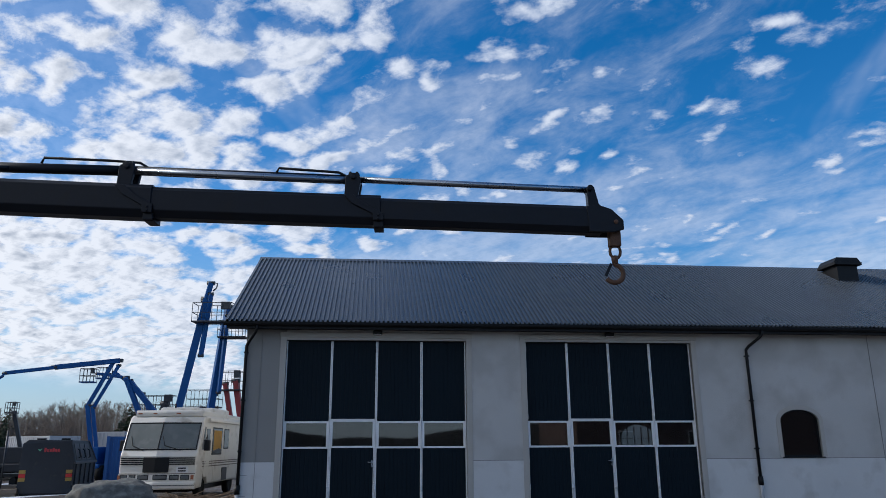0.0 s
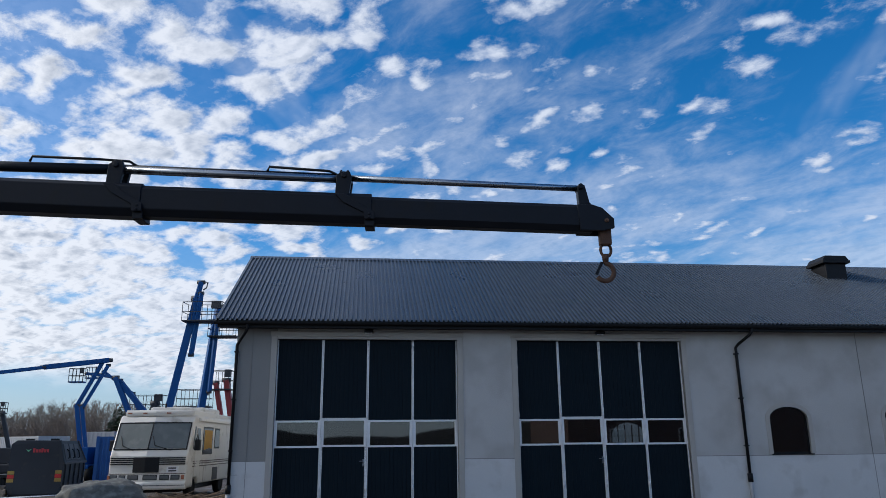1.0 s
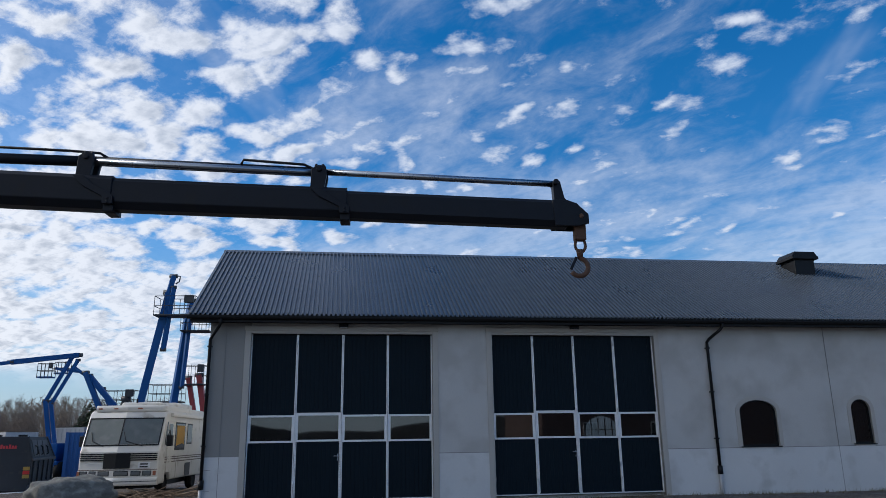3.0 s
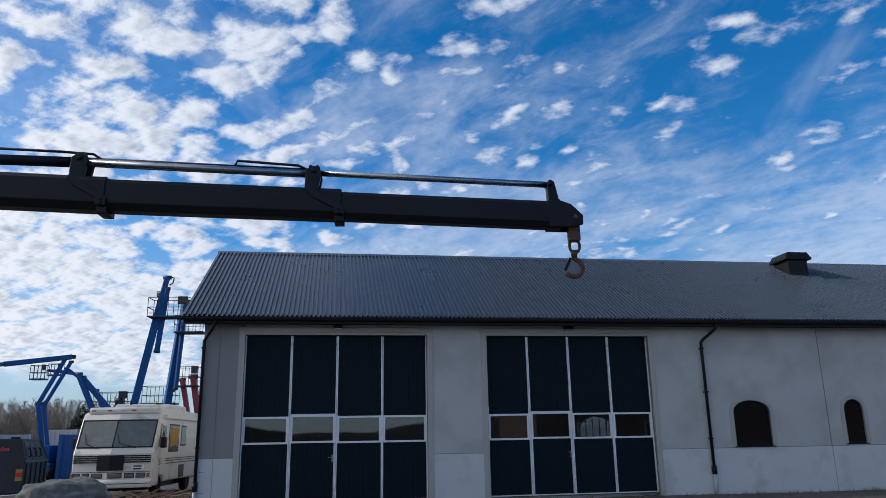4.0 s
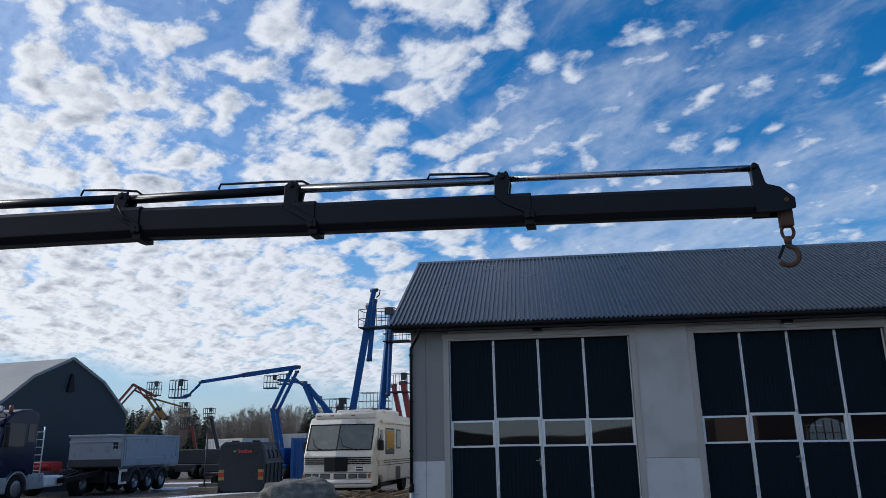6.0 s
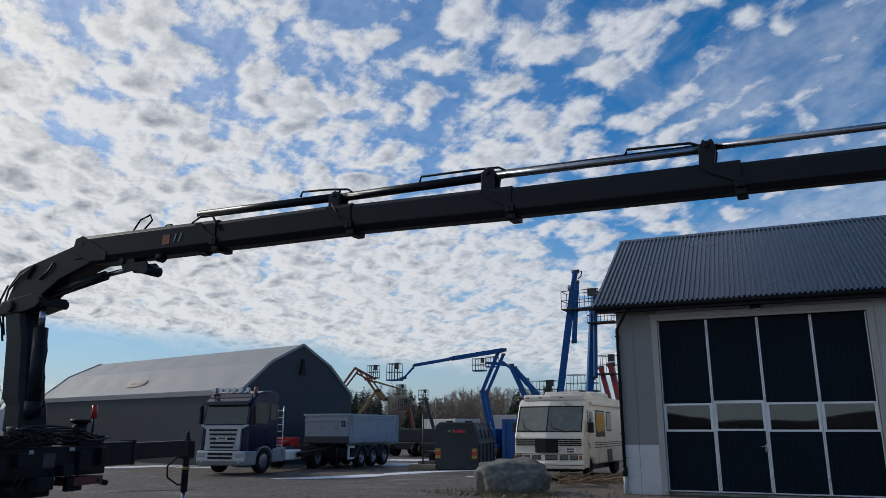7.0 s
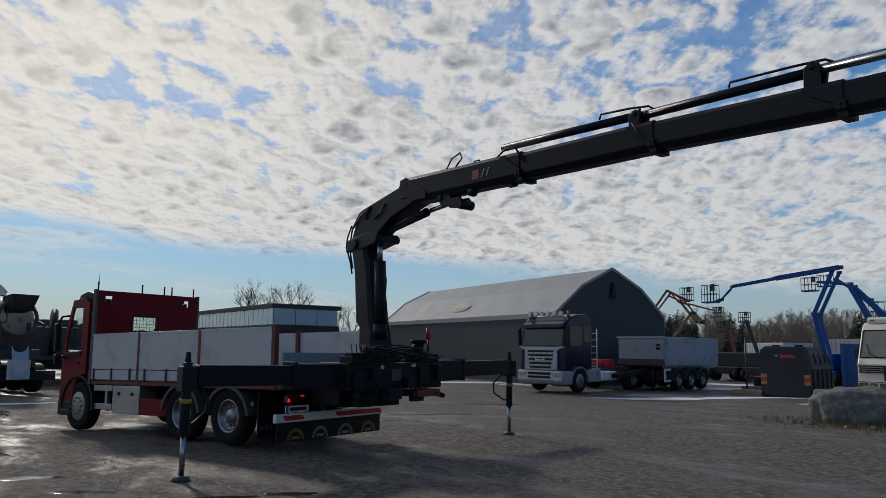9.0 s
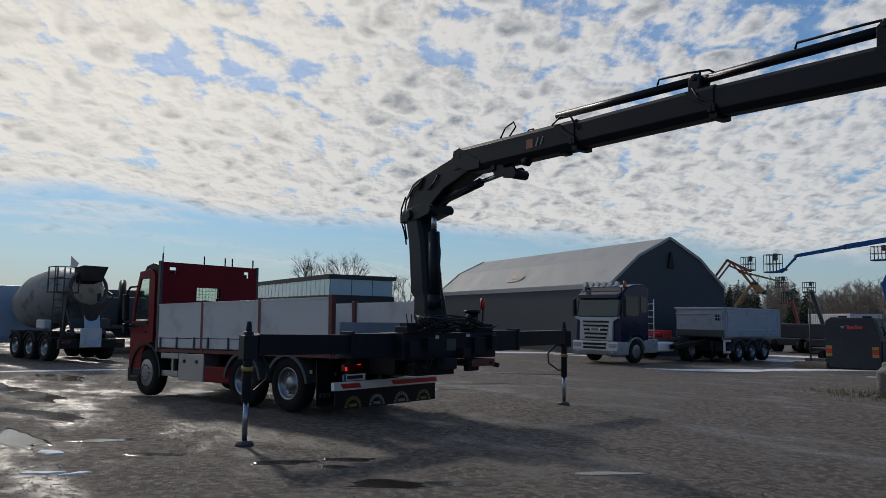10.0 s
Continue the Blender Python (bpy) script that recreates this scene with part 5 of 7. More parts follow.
    slab(bm, [(0.02, 0.36), (0.76, 0.36), (0.86, 0.55), (0.82, 0.96), (0.02, 0.96)], "y", -1.24, 1.24)
    bu = part("bumper", bm, SILVER, cab, "silver bumper", bevel=0.05)
    for z in (0.62, 0.78):
        part("lower_grille", one(box, 0.8, 0.868, -0.62, 0.62, z, z + 0.10), BLACK, bu)
    for y in (0.95, -0.95):
        part("fog_lamp", one(cyl, (0.78, y, 0.54), (0.845, y, 0.54), 0.06, seg=14), WHITE, bu)
    part("front_plate", one(box, 0.79, 0.80, -0.26, 0.26, 1.42, 1.53), WHITE, gr)
    part("plate_bar", one(box, 0.8, 0.803, -0.2, 0.2, 1.445, 1.505), PLATEBAR, gr)
    part("lamp_rail", one(tube, [(0.15, -1.0, 3.22), (0.34, -0.95, 3.36), (0.34, 0.95, 3.36), (0.15, 1.0, 3.22)], 0.03, 8), CHROME, cab)
    for i in range(6):
        y = -0.88 + i * 0.35
        bm = bmesh.new()
        cyl(bm, (0.26, y, 3.49), (0.40, y, 3.49), 0.08, 0.11, 16)
        l = part("roof_lamp", bm, CHROME, cab)
        part("lamp_lens", one(cyl, (0.40, y, 3.49), (0.415, y, 3.49), 0.10, seg=16), WHITE, l)
    for y in (-1.05, 1.05):
        part("beacon", one(cyl, (0.05, y, 3.3), (0.05, y, 3.62), 0.08, 0.07, 12), ORANGE, cab, "orange beacon")
    for y in (1.24, 0.92):
        part("ladder_rail", one(cyl, (-1.85, y, 1.0), (-1.85, y, 2.85), 0.025, seg=8), ALU, T)
    for i in range(6):
        part("ladder_rung", one(cyl, (-1.85, 1.24, 1.15 + 0.3 * i), (-1.85, 0.92, 1.15 + 0.3 * i), 0.018, seg=8), ALU, T)
    bm = bmesh.new()
    cyl(bm, (-2.1, -0.3, 1.25), (-4.2, -0.3, 1.35), 0.14)
    cyl(bm, (-2.1, 0.35, 1.2), (-3.9, 0.35, 1.25), 0.11)
    box(bm, -4.3, -3.6, -0.6, 0.6, 1.0, 1.45)
    part("hook_arm", bm, mat("bright_red_paint", (0.42, 0.03, 0.03), 0.4, vary=0.2), T, "red hook-lift arm", bevel=0.02)
    bm = bmesh.new()
    for s in (-1, 1):
        beam(bm, (-2.0, s * 0.55, 1.02), (-6.2, s * 0.55, 0.98), 0.1, 0.16)
    part("lift_frame", bm, GREYPL, T)
    for i in range(3):
        part("frame_roller", one(cyl, (-2.6 - i * 1.3, -0.7, 1.05), (-2.6 - i * 1.3, 0.7, 1.05), 0.06, seg=10), RUST, T)
    part("side_tank", one(box, -3.6, -2.3, 0.62, 1.2, 0.48, 0.92), ALU, T, "alloy fuel tank", bevel=0.08)


build_tractor()


def build_trailer():
    T = thing("tipper_trailer", "grey steel tipper trailer on three axles", "trailer", pose(-22.75, 29.5, -0.1, 0, 0, -82.5))
    # x forward; the body's front wall stands at x = 0
    body_m = mat("grey_tipper_steel", (0.30, 0.34, 0.39), 0.5, 0.2, vary=0.12, scale=1.5, dirt=(0.24, 0.26, 0.29), dirt_at=0.62)
    bm = bmesh.new()
    for s in (-1, 1):
        slab(bm, [(-5.6, 1.22), (-0.05, 1.22), (0.05, 2.52), (-5.6, 2.52)], "y", *sorted((s * 1.20, s * 1.25)))
    slab(bm, [(-0.06, 1.22), (0.0, 1.22), (0.1, 2.52), (0.04, 2.52)], "y", -1.2, 1.2)
    box(bm, -5.6, -5.54, -1.2, 1.2, 1.22, 2.5)
    box(bm, -5.54, -0.06, -1.2, 1.2, 1.20, 1.27)
    body = part("tipper_body", bm, body_m, T, "grey steel tipper body", bevel=0.02)
    for s in (-1, 1):
        part("top_rail", one(box, -5.62, 0.1, *sorted((s * 1.18, s * 1.29)), 2.48, 2.58), body_m, body, bevel=0.02)
        for x in (-5.55, -0.12):
            part("side_rib", one(box, x - 0.06, x + 0.06, *sorted((s * 1.25, s * 1.31)), 1.22, 2.48), body_m, body, bevel=0.015)
        part("side_skirt", one(box, -5.6, 0.0, *sorted((s * 1.2, s * 1.28)), 1.2, 1.36), body_m, body, bevel=0.02)
        for x in (-1.4, -2.7, -4.0):
            wheel(T, x, s * 1.06, 0.50, 0.36, s, RIM)
            mudguard(T, x, *sorted((s * 0.88, s * 1.26)), 0.54, GREYPL, 5, 175)
        bm = bmesh.new()
        yf = sorted((s * 1.245, s * 1.29))
        box(bm, -5.5, -0.2, *yf, 2.34, 2.47)
        slab(bm, [(-5.5, 1.37), (-0.25, 1.37), (-0.25, 1.56), (-5.5, 1.56)], "y", *yf)
        for x in (-5.42, -0.36):
            box(bm, x - 0.09, x + 0.09, *yf, 1.56, 2.34)
        part("side_frame", bm, body_m, body, bevel=0.02)
        part("slant_skirt", one(slab, [(s * 1.10, 1.06), (s * 1.30, 1.20), (s * 1.30, 1.40), (s * 1.20, 1.40)], "x", -5.6, 0.0), body_m, body)
        bm = bmesh.new()
        yy = sorted((s * 1.18, s * 1.24))
        box(bm, -0.6, 0.0, *yy, 0.95, 1.05)
        box(bm, -0.6, 0.0, *yy, 0.42, 0.52)
        box(bm, -0.1, 0.0, *yy, 0.5, 1.0)
        part("side_guard", bm, WHITE, T)
    part("front_rail", one(box, 0.06, 0.16, -1.29, 1.29, 2.48, 2.58), body_m, body, bevel=0.02)
    part("front_band", one(slab, [(-0.02, 1.14), (0.06, 1.20), (0.10, 1.50), (0.04, 1.50)], "y", -1.24, 1.24), GREYPL, body)
    part("front_ledge", one(box, 0.05, 0.13, -1.24, 1.24, 2.24, 2.30), body_m, body)
    bm = bmesh.new()
    for i in range(2):
        for k in range(2):
            box(bm, 0.06, 0.092, 0.85 + 0.12 * i, 0.93 + 0.12 * i, 1.95 + 0.16 * k, 2.07 + 0.16 * k)
    part("cable_sockets", bm, BLACK, body)
    bm = bmesh.new()
    for s in (-1, 1):
        beam(bm, (-5.5, s * 0.45, 1.0), (0.3, s * 0.45, 1.0), 0.12, 0.26)
        beam(bm, (0.3, s * 0.45, 0.95), (2.4, s * 0.1, 0.7), 0.12, 0.2)
    for x in (-1.4, -2.7, -4.0):
        cyl(bm, (x, -1, 0.5), (x, 1, 0.5), 0.09, seg=10)
    box(bm, -0.7, 0.2, -0.9, 0.9, 0.5, 0.95)
    part("trailer_frame", bm, BLACK, T)
    for y in (-0.8, 0.8):
        part("landing_leg", one(cyl, (0.35, y, 0.0), (0.35, y, 1.0), 0.05, seg=10), BLACK, T)


build_trailer()

# ---- waste compactor, motorhome, rock ----
BIN = mat("charcoal_paint", (0.028, 0.032, 0.039), 0.55, spec=0.25, vary=0.2, scale=2, dirt=(0.06, 0.055, 0.05), dirt_at=0.67)
CREAM = mat("cream_fibreglass", (0.66, 0.63, 0.57), 0.4, vary=0.06, scale=1.5, dirt=(0.40, 0.36, 0.29), dirt_at=0.66)
LAMPGREY = mat("lamp_reflector", (0.16, 0.17, 0.18), 0.2, 0.6, coat=0.5)
SCREEN = mat("dusty_windscreen", (0.11, 0.125, 0.12), 0.12, vary=0.2, scale=2, spec=0.6, bump=0, dirt=(0.15, 0.16, 0.155), dirt_at=0.58)
BROWNSTRIPE = mat("brown_stripe", (0.09, 0.055, 0.04), 0.5)


def build_bin():
    T = thing("waste_compactor", "charcoal steel waste compactor with amber reflectors", "container", pose(-15.95, 30.25, -0.1, 0, 0, 13.0))
    # front at local y = 0; the sides lean in above the waist
    D = 3.9
    bm = bmesh.new()
    slab(bm, [(-0.88, 0.06), (0.88, 0.06), (0.99, 0.36), (1.0, 1.28), (0.76, 2.14), (-0.80, 2.16), (-0.98, 2.0), (-1.0, 0.36)], "y", 0.0, D)
    for v in bm.verts:
        if v.co.y > 1.0 and v.co.z > 1.9:
            v.co.y -= 0.75
        elif v.co.y < 1.0 and v.co.z > 2.1:
            v.co.y += 0.08
    body = part("bin_body", bm, BIN, T, bevel=0.03)
    for s0 in (-1, 1):
        for i in range(5):
            y = 0.30 + i * 0.80
            part("side_rib", one(box, *sorted((s0 * 0.97, s0 * 1.05)), y, y + 0.10, 0.36, 1.2), BIN, body)
        part("waist_rail", one(box, *sorted((s0 * 0.97, s0 * 1.06)), 0.04, D - 0.02, 1.2, 1.3), GREYPL, body, bevel=0.01)
        part("foot_rail", one(box, *sorted((s0 * 0.95, s0 * 1.03)), 0.04, D - 0.02, 0.30, 0.38), BIN, body)
        part("edge_rail", one(beam, (s0 * 1.0, 0.05, 1.28), (s0 * 0.77, 0.12, 2.14), 0.06, 0.06), BIN, body)
        part("edge_rail", one(beam, (s0 * 1.0, D - 0.05, 1.28), (s0 * 0.77, D - 0.80, 2.14), 0.06, 0.06), BIN, body)
    part("sill", one(box, -0.86, 0.86, 0.0, D, 0.0, 0.10), BLACK, body)
    lean = lambda z: 1.0 - (z - 1.28) * 0.24 / 0.86
    for i in range(3):
        y = 0.75 + i * 0.85
        bm = bmesh.new()
        tube(bm, [(lean(1.42), y, 1.42), (lean(1.45) + 0.09, y, 1.46), (lean(1.74) + 0.09, y + 0.1, 1.74), (lean(1.80), y + 0.12, 1.80)], 0.03, 6)
        part("flap_handle", bm, BLACK, body)
        bm = bmesh.new()
        slab(bm, [(lean(1.36), 1.36), (lean(1.36) + 0.02, 1.37), (lean(2.0) + 0.02, 2.01), (lean(2.0), 2.0)], "y", y - 0.30, y + 0.42)
        part("hatch", bm, GREYPL, body, "grey hatch flap")
    part("top_clamp", one(box, 0.30, 0.62, 0.5, 0.62, 2.14, 2.22), BLACK, body)
    part("top_clamp", one(box, -0.62, -0.30, 0.5, 0.62, 2.14, 2.22), BLACK, body)
    for x in (-0.86, 0.86):
        for z, m in ((0.55, YELLOW), (0.70, REFRED), (0.85, YELLOW)):
            part("reflector", one(box, x - 0.12, x + 0.12, -0.012, 0.0, z, z + 0.135), m, body)
    bm = bmesh.new()
    for k in range(6):
        box(bm, -0.16 + k * 0.10, -0.085 + k * 0.10, -0.012, 0.0, 1.68, 1.80 if k % 3 else 1.84)
    part("maker_mark", bm, mat("red_letter_shape", (0.45, 0.04, 0.05), 0.5), body, "row of red mark shapes")
    part("maker_leaf", one(slab, [(-0.42, 1.80), (-0.32, 1.70), (-0.22, 1.82), (-0.32, 1.78)], "y", -0.012, 0.0), mat("green_letter_shape", (0.12, 0.35, 0.2), 0.5), body)


build_bin()


def build_motorhome():
    # x right, y to the back, front at y = 0
    T = thing("motorhome", "cream motorhome with brown stripes parked behind the garage", "motorhome", pose(-9.54, 24.9, 0, 0, 0, 1.7))
    W = 1.28
    bm = bmesh.new()
    slab(bm, [(0.0, 0.42), (-0.02, 1.46), (0.05, 1.60), (0.50, 2.60), (0.62, 2.74), (0.85, 2.80), (6.4, 2.80), (6.5, 2.68), (6.5, 0.5), (1.55, 0.5), (1.45, 0.85), (0.95, 0.85), (0.85, 0.42)], "x", -W, W)
    body = part("motorhome_body", bm, CREAM, T, bevel=0.05)
    slope = lambda z: 0.05 + (z - 1.60) * 0.45
    part("windscreen_pane", one(slab, [(slope(1.70) - 0.012, 1.70), (slope(2.52) - 0.012, 2.52), (slope(2.52) + 0.02, 2.52), (slope(1.70) + 0.02, 1.70)], "x", -W + 0.1, -0.02), SCREEN, body)
    part("windscreen_pane", one(slab, [(slope(1.70) - 0.012, 1.70), (slope(2.52) - 0.012, 2.52), (slope(2.52) + 0.02, 2.52), (slope(1.70) + 0.02, 1.70)], "x", 0.02, W - 0.1), SCREEN, body)
    seal = bmesh.new()
    for z in (1.67, 2.54):
        beam(seal, (-W + 0.07, slope(z) - 0.012, z), (W - 0.07, slope(z) - 0.012, z), 0.03, 0.04)
    for x in (-W + 0.08, 0, W - 0.08):
        beam(seal, (x, slope(1.67) - 0.012, 1.67), (x, slope(2.54) - 0.012, 2.54), 0.03, 0.035)
    part("screen_seal", seal, BLACK, body)
    for x0, x1 in ((-0.62, -0.92), (0.62, 0.20)):
        part("wiper", one(tube, [(x0 + 0.1, slope(1.64) - 0.03, 1.64), (x1, slope(1.80) - 0.04, 1.80), (x1 - 0.12, slope(2.10) - 0.04, 2.10)], 0.012, 6), BLACK, body)
    for i in range(4):
        z = 1.18 + i * 0.065
        for a, b in ((-W + 0.06, -0.42), (0.42, W - 0.06)):
            part("front_stripe", one(box, a, b, -0.055, -0.005, z, z + 0.036), BLACK, body)
    part("grille", one(box, -0.42, 0.42, -0.065, -0.005, 0.94, 1.42), BLACK, body, "flat black grille panel", bevel=0.01)
    part("front_plate", one(box, 0.66, 1.02, -0.035, -0.012, 0.93, 1.12), WHITE, body)
    bm = bmesh.new()
    box(bm, 0.72, 0.96, -0.040, -0.034, 1.045, 1.09)
    box(bm, 0.72, 0.96, -0.040, -0.034, 0.96, 1.005)
    part("plate_bar", bm, PLATEBAR, body)
    bm = bmesh.new()
    slab(bm, [(-0.14, 0.40), (-0.17, 0.46), (-0.17, 0.60), (-0.10, 0.66), (0.02, 0.66), (0.02, 0.40)], "x", -W - 0.02, W + 0.02)
    bu = part("bumper", bm, CREAM, body, bevel=0.02)
    part("bumper_line", one(box, -W - 0.01, W + 0.01, -0.177, -0.16, 0.52, 0.545), GREYPL, bu)
    lm = part("lamp_panel", one(box, -W + 0.01, W - 0.01, -0.06, 0.0, 0.66, 0.90), CREAM, body, "cream panel with a row of lamps", bevel=0.02)
    part("panel_line", one(box, -W + 0.02, W - 0.02, -0.066, -0.05, 0.885, 0.905), BROWNSTRIPE, lm)
    for x, wide in ((-1.06, 0.13), (-0.76, 0.12), (-0.38, 0.19), (0.18, 0.22), (0.62, 0.15), (0.95, 0.14)):
        hs = part("lamp_housing", one(box, x - wide, x + wide, -0.072, -0.05, 0.70, 0.86), BLACK, lm, bevel=0.01)
        part("front_lamp", one(box, x - wide + 0.025, x + wide - 0.025, -0.078, -0.06, 0.725, 0.835), LAMPGREY, hs, bevel=0.008)
    for x in (-1.235, 1.18):
        part("turn_lamp", one(box, x - 0.045, x + 0.045, -0.075, -0.05, 0.71, 0.85), ORANGE, lm)
    cap = part("roof_cap", one(slab, [(0.62, 2.76), (0.60, 2.92), (0.70, 2.98), (6.2, 2.94), (6.3, 2.78)], "x", -W + 0.16, W - 0.06), CREAM, body, "cream raised roof cap", bevel=0.04)
    part("roof_pod", one(box, -0.42, 0.95, 1.15, 2.1, 2.9, 3.10), CREAM, body, bevel=0.08)
    part("roof_pod", one(box, 0.2, 1.12, 2.4, 4.6, 2.9, 3.14), CREAM, body, bevel=0.08)
    part("roof_horn", one(cyl, (0.1, 1.2, 3.08), (0.1, 1.2, 3.22), 0.03, seg=8), BLACK, body)
    for x in (-0.95, -0.4, 0.4):
        part("marker_lamp", one(box, x - 0.07, x + 0.07, 0.58, 0.64, 2.85, 2.89), ORANGE, body)
    for s in (1, -1):
        xs = sorted((s * (W - 0.005), s * (W + 0.012)))
        part("side_window", one(slab, [(0.50, 1.66), (0.92, 1.66), (0.92, 2.42), (0.72, 2.42)], "x", *xs), CABGLASS, body)
        part("cab_door", one(slab, [(1.02, 0.75), (1.62, 0.75), (1.62, 2.45), (1.02, 2.45)], "x", *xs), CREAM, body, bevel=0.01)
        part("door_window", one(slab, [(1.10, 1.62), (1.52, 1.62), (1.52, 2.36), (1.10, 2.36)], "x", *sorted((s * (W + 0.012), s * (W + 0.022)))), CABGLASS, body)
        w1 = part("side_window", one(slab, [(1.95, 1.52), (3.15, 1.52), (3.15, 2.38), (1.95, 2.38)], "x", *xs), CABGLASS, body)
        xs2 = sorted((s * (W + 0.012), s * (W + 0.02)))
        part("curtain", one(slab, [(2.05, 1.62), (2.75, 1.70), (3.05, 1.66), (3.05, 2.32), (2.05, 2.32)], "x", *xs2), mat("yellow_curtain", (0.42, 0.24, 0.05), 0.8), w1, "yellow curtain")
        part("window_frame", one(slab, [(1.90, 1.47), (3.20, 1.47), (3.20, 2.43), (1.90, 2.43)], "x", *sorted((s * (W - 0.005), s * (W + 0.006)))), BLACK, body)
        part("window_frame", one(slab, [(3.45, 1.67), (4.15, 1.67), (4.15, 2.41), (3.45, 2.41)], "x", *sorted((s * (W - 0.005), s * (W + 0.006)))), BLACK, body)
        part("side_window", one(slab, [(3.5, 1.72), (4.1, 1.72), (4.1, 2.36), (3.5, 2.36)], "x", *xs), CABGLASS, body)
        for z in (1.08, 1.17, 1.24):
            part("side_stripe", one(box, *xs, 0.6, 6.4, z, z + 0.03), BROWNSTRIPE, body)
        part("awning", one(box, *sorted((s * W, s * (W + 0.1))), 1.2, 6.0, 2.60, 2.72), CREAM, body, bevel=0.02)
        for y, h in ((2.2, 0.5), (3.4, 0.45)):
            part("locker", one(box, *xs, y, y + 0.7, 0.55, 0.55 + h), GREYPL if y > 3 else CREAM, body)
        bm = bmesh.new()
        slab(bm, [(0.40, 1.62), (0.58, 1.62), (0.58, 1.98), (0.40, 1.98)], "x", *sorted((s * (W + 0.06), s * (W + 0.24))))
        part("mirror", bm, BLACK, body, bevel=0.03)
        part("mirror_arm", one(tube, [(s * W, 0.8, 1.9), (s * (W + 0.12), 0.55, 2.14), (s * (W + 0.16), 0.50, 1.94)], 0.015, 6), BLACK, body)
        for y in (1.2, 5.0):
            r = 0.38
            bm = bmesh.new()
            xo = s * (W - 0.18)
            prof = [(r * 0.5, 0.10), (r * 0.85, 0.12), (r, 0.06), (r, -0.06), (r * 0.85, -0.12), (r * 0.5, -0.10)]
            rings = []
            for rr, o in prof:
                rings.append([bm.verts.new((xo + s * o, y + rr * math.cos(2 * math.pi * i / 24), r + rr * math.sin(2 * math.pi * i / 24))) for i in range(24)])
            for a, b in zip(rings, rings[1:]):
                for i in range(24):
                    bm.faces.new((a[i], a[(i + 1) % 24], b[(i + 1) % 24], b[i]))
            bm.faces.new(rings[0])
            part("wheel", bm, RUBBER, T)
    part("underbody", one(box, -0.9, 0.9, 0.5, 6.3, 0.28, 0.5), BLACK, T)
    # the nose is bent along its middle: both halves fall back towards the corners
    # bend added to split the front into a sunlit and a shaded half
    for ob in T.children_recursive:
        if ob.type != "MESH":
            continue
        bm = bmesh.new()
        bm.from_mesh(ob.data)
        if min(v.co.y for v in bm.verts) < 1.0:
            bmesh.ops.bisect_plane(bm, geom=bm.verts[:] + bm.edges[:] + bm.faces[:], plane_co=(0, 0, 0), plane_no=(1, 0, 0))
            for v in bm.verts:
                v.co.y += 0.20 * abs(v.co.x) * max(0.0, min(1.0, (1.1 - v.co.y) / 0.5))
            bm.to_mesh(ob.data)
        bm.free()


build_motorhome()

STONE = mat("lichen_granite", (0.115, 0.112, 0.10), 0.9, vary=0.45, scale=3.2, fine=28, bump=0.9, dirt=(0.24, 0.24, 0.21), dirt_at=0.56)


def boulder():
    bm = bmesh.new()
    bmesh.ops.create_icosphere(bm, subdivisions=5, radius=1.0)
    for v in bm.verts:
        p = v.co.normalized()
        n = noise.fractal(p * 1.3 + Vector((4, 1, 2)), 0.9, 2.1, 5) * 0.16 + noise.noise(p * 3.1 + Vector((1, 7, 2))) * 0.06 + noise.noise(p * 7) * 0.035 + noise.fractal(p * 14, 0.8, 2.1, 4) * 0.02
        f = 1 + n
        sx = abs(p.x) ** 0.84 * math.copysign(1, p.x)
        sz = abs(p.z) ** 0.78 * math.copysign(1, p.z)
        v.co = Vector((sx * 1.06 * f, p.y * 0.78 * f, sz * 0.60 * f * (1.0 - 0.10 * p.x) + 0.34))
    for f in bm.faces:
        f.smooth = True
    ob = finish(bm, "boulder", STONE)
    ob.matrix_world = pose(-8.80, 20.25, -0.02, 0, 0, 28)
    tagged(ob, "large grey lichen-flecked granite boulder on the gravel", "boulder")


boulder()

# ---- boom lifts in the rental yard ----
LIFTBLUE = mat("lift_blue_paint", (0.012, 0.085, 0.26), 0.5, spec=0.25, vary=0.15, scale=2)
LIFTORANGE = mat("lift_orange_paint", (0.25, 0.055, 0.03), 0.5, vary=0.2, scale=2)
LIFTYELLOW = mat("lift_yellow_paint", (0.30, 0.17, 0.055), 0.5, vary=0.2, scale=2)
LIFTRED = mat("lift_red_paint", (0.33, 0.04, 0.04), 0.5, vary=0.2, scale=2)
DARKST = mat("dark_steel", (0.04, 0.042, 0.046), 0.55, vary=0.2, scale=3)


def cage(parent, c, w, d, h, material):
    """A work basket: floor, rails and posts."""
    x, y, z = c
    b = part("basket", one(box, x - w / 2, x + w / 2, y - d / 2, y + d / 2, z, z + 0.09), material, parent, bevel=0.02)
    for k in (0.5, 1.0):
        bm = bmesh.new()
        zz = z + h * k
        for s in (-1, 1):
            beam(bm, (x - w / 2, y + s * d / 2, zz), (x + w / 2, y + s * d / 2, zz), 0.035)
            beam(bm, (x + s * w / 2, y - d / 2, zz), (x + s * w / 2, y + d / 2, zz), 0.035)
        part("basket_rail", bm, DARKST, b)
    for i in range(5):
        for s in (-1, 1):
            xx = x - w / 2 + w * i / 4
            part("basket_post", one(beam, (xx, y + s * d / 2, z), (xx, y + s * d / 2, z + h), 0.028), DARKST, b)
    part("control_box", one(box, x + w * 0.22, x + w * 0.46, y - d / 2, y - d / 2 + 0.2, z + h * 0.66, z + h * 1.05), DARKST, b, bevel=0.03)
    return b


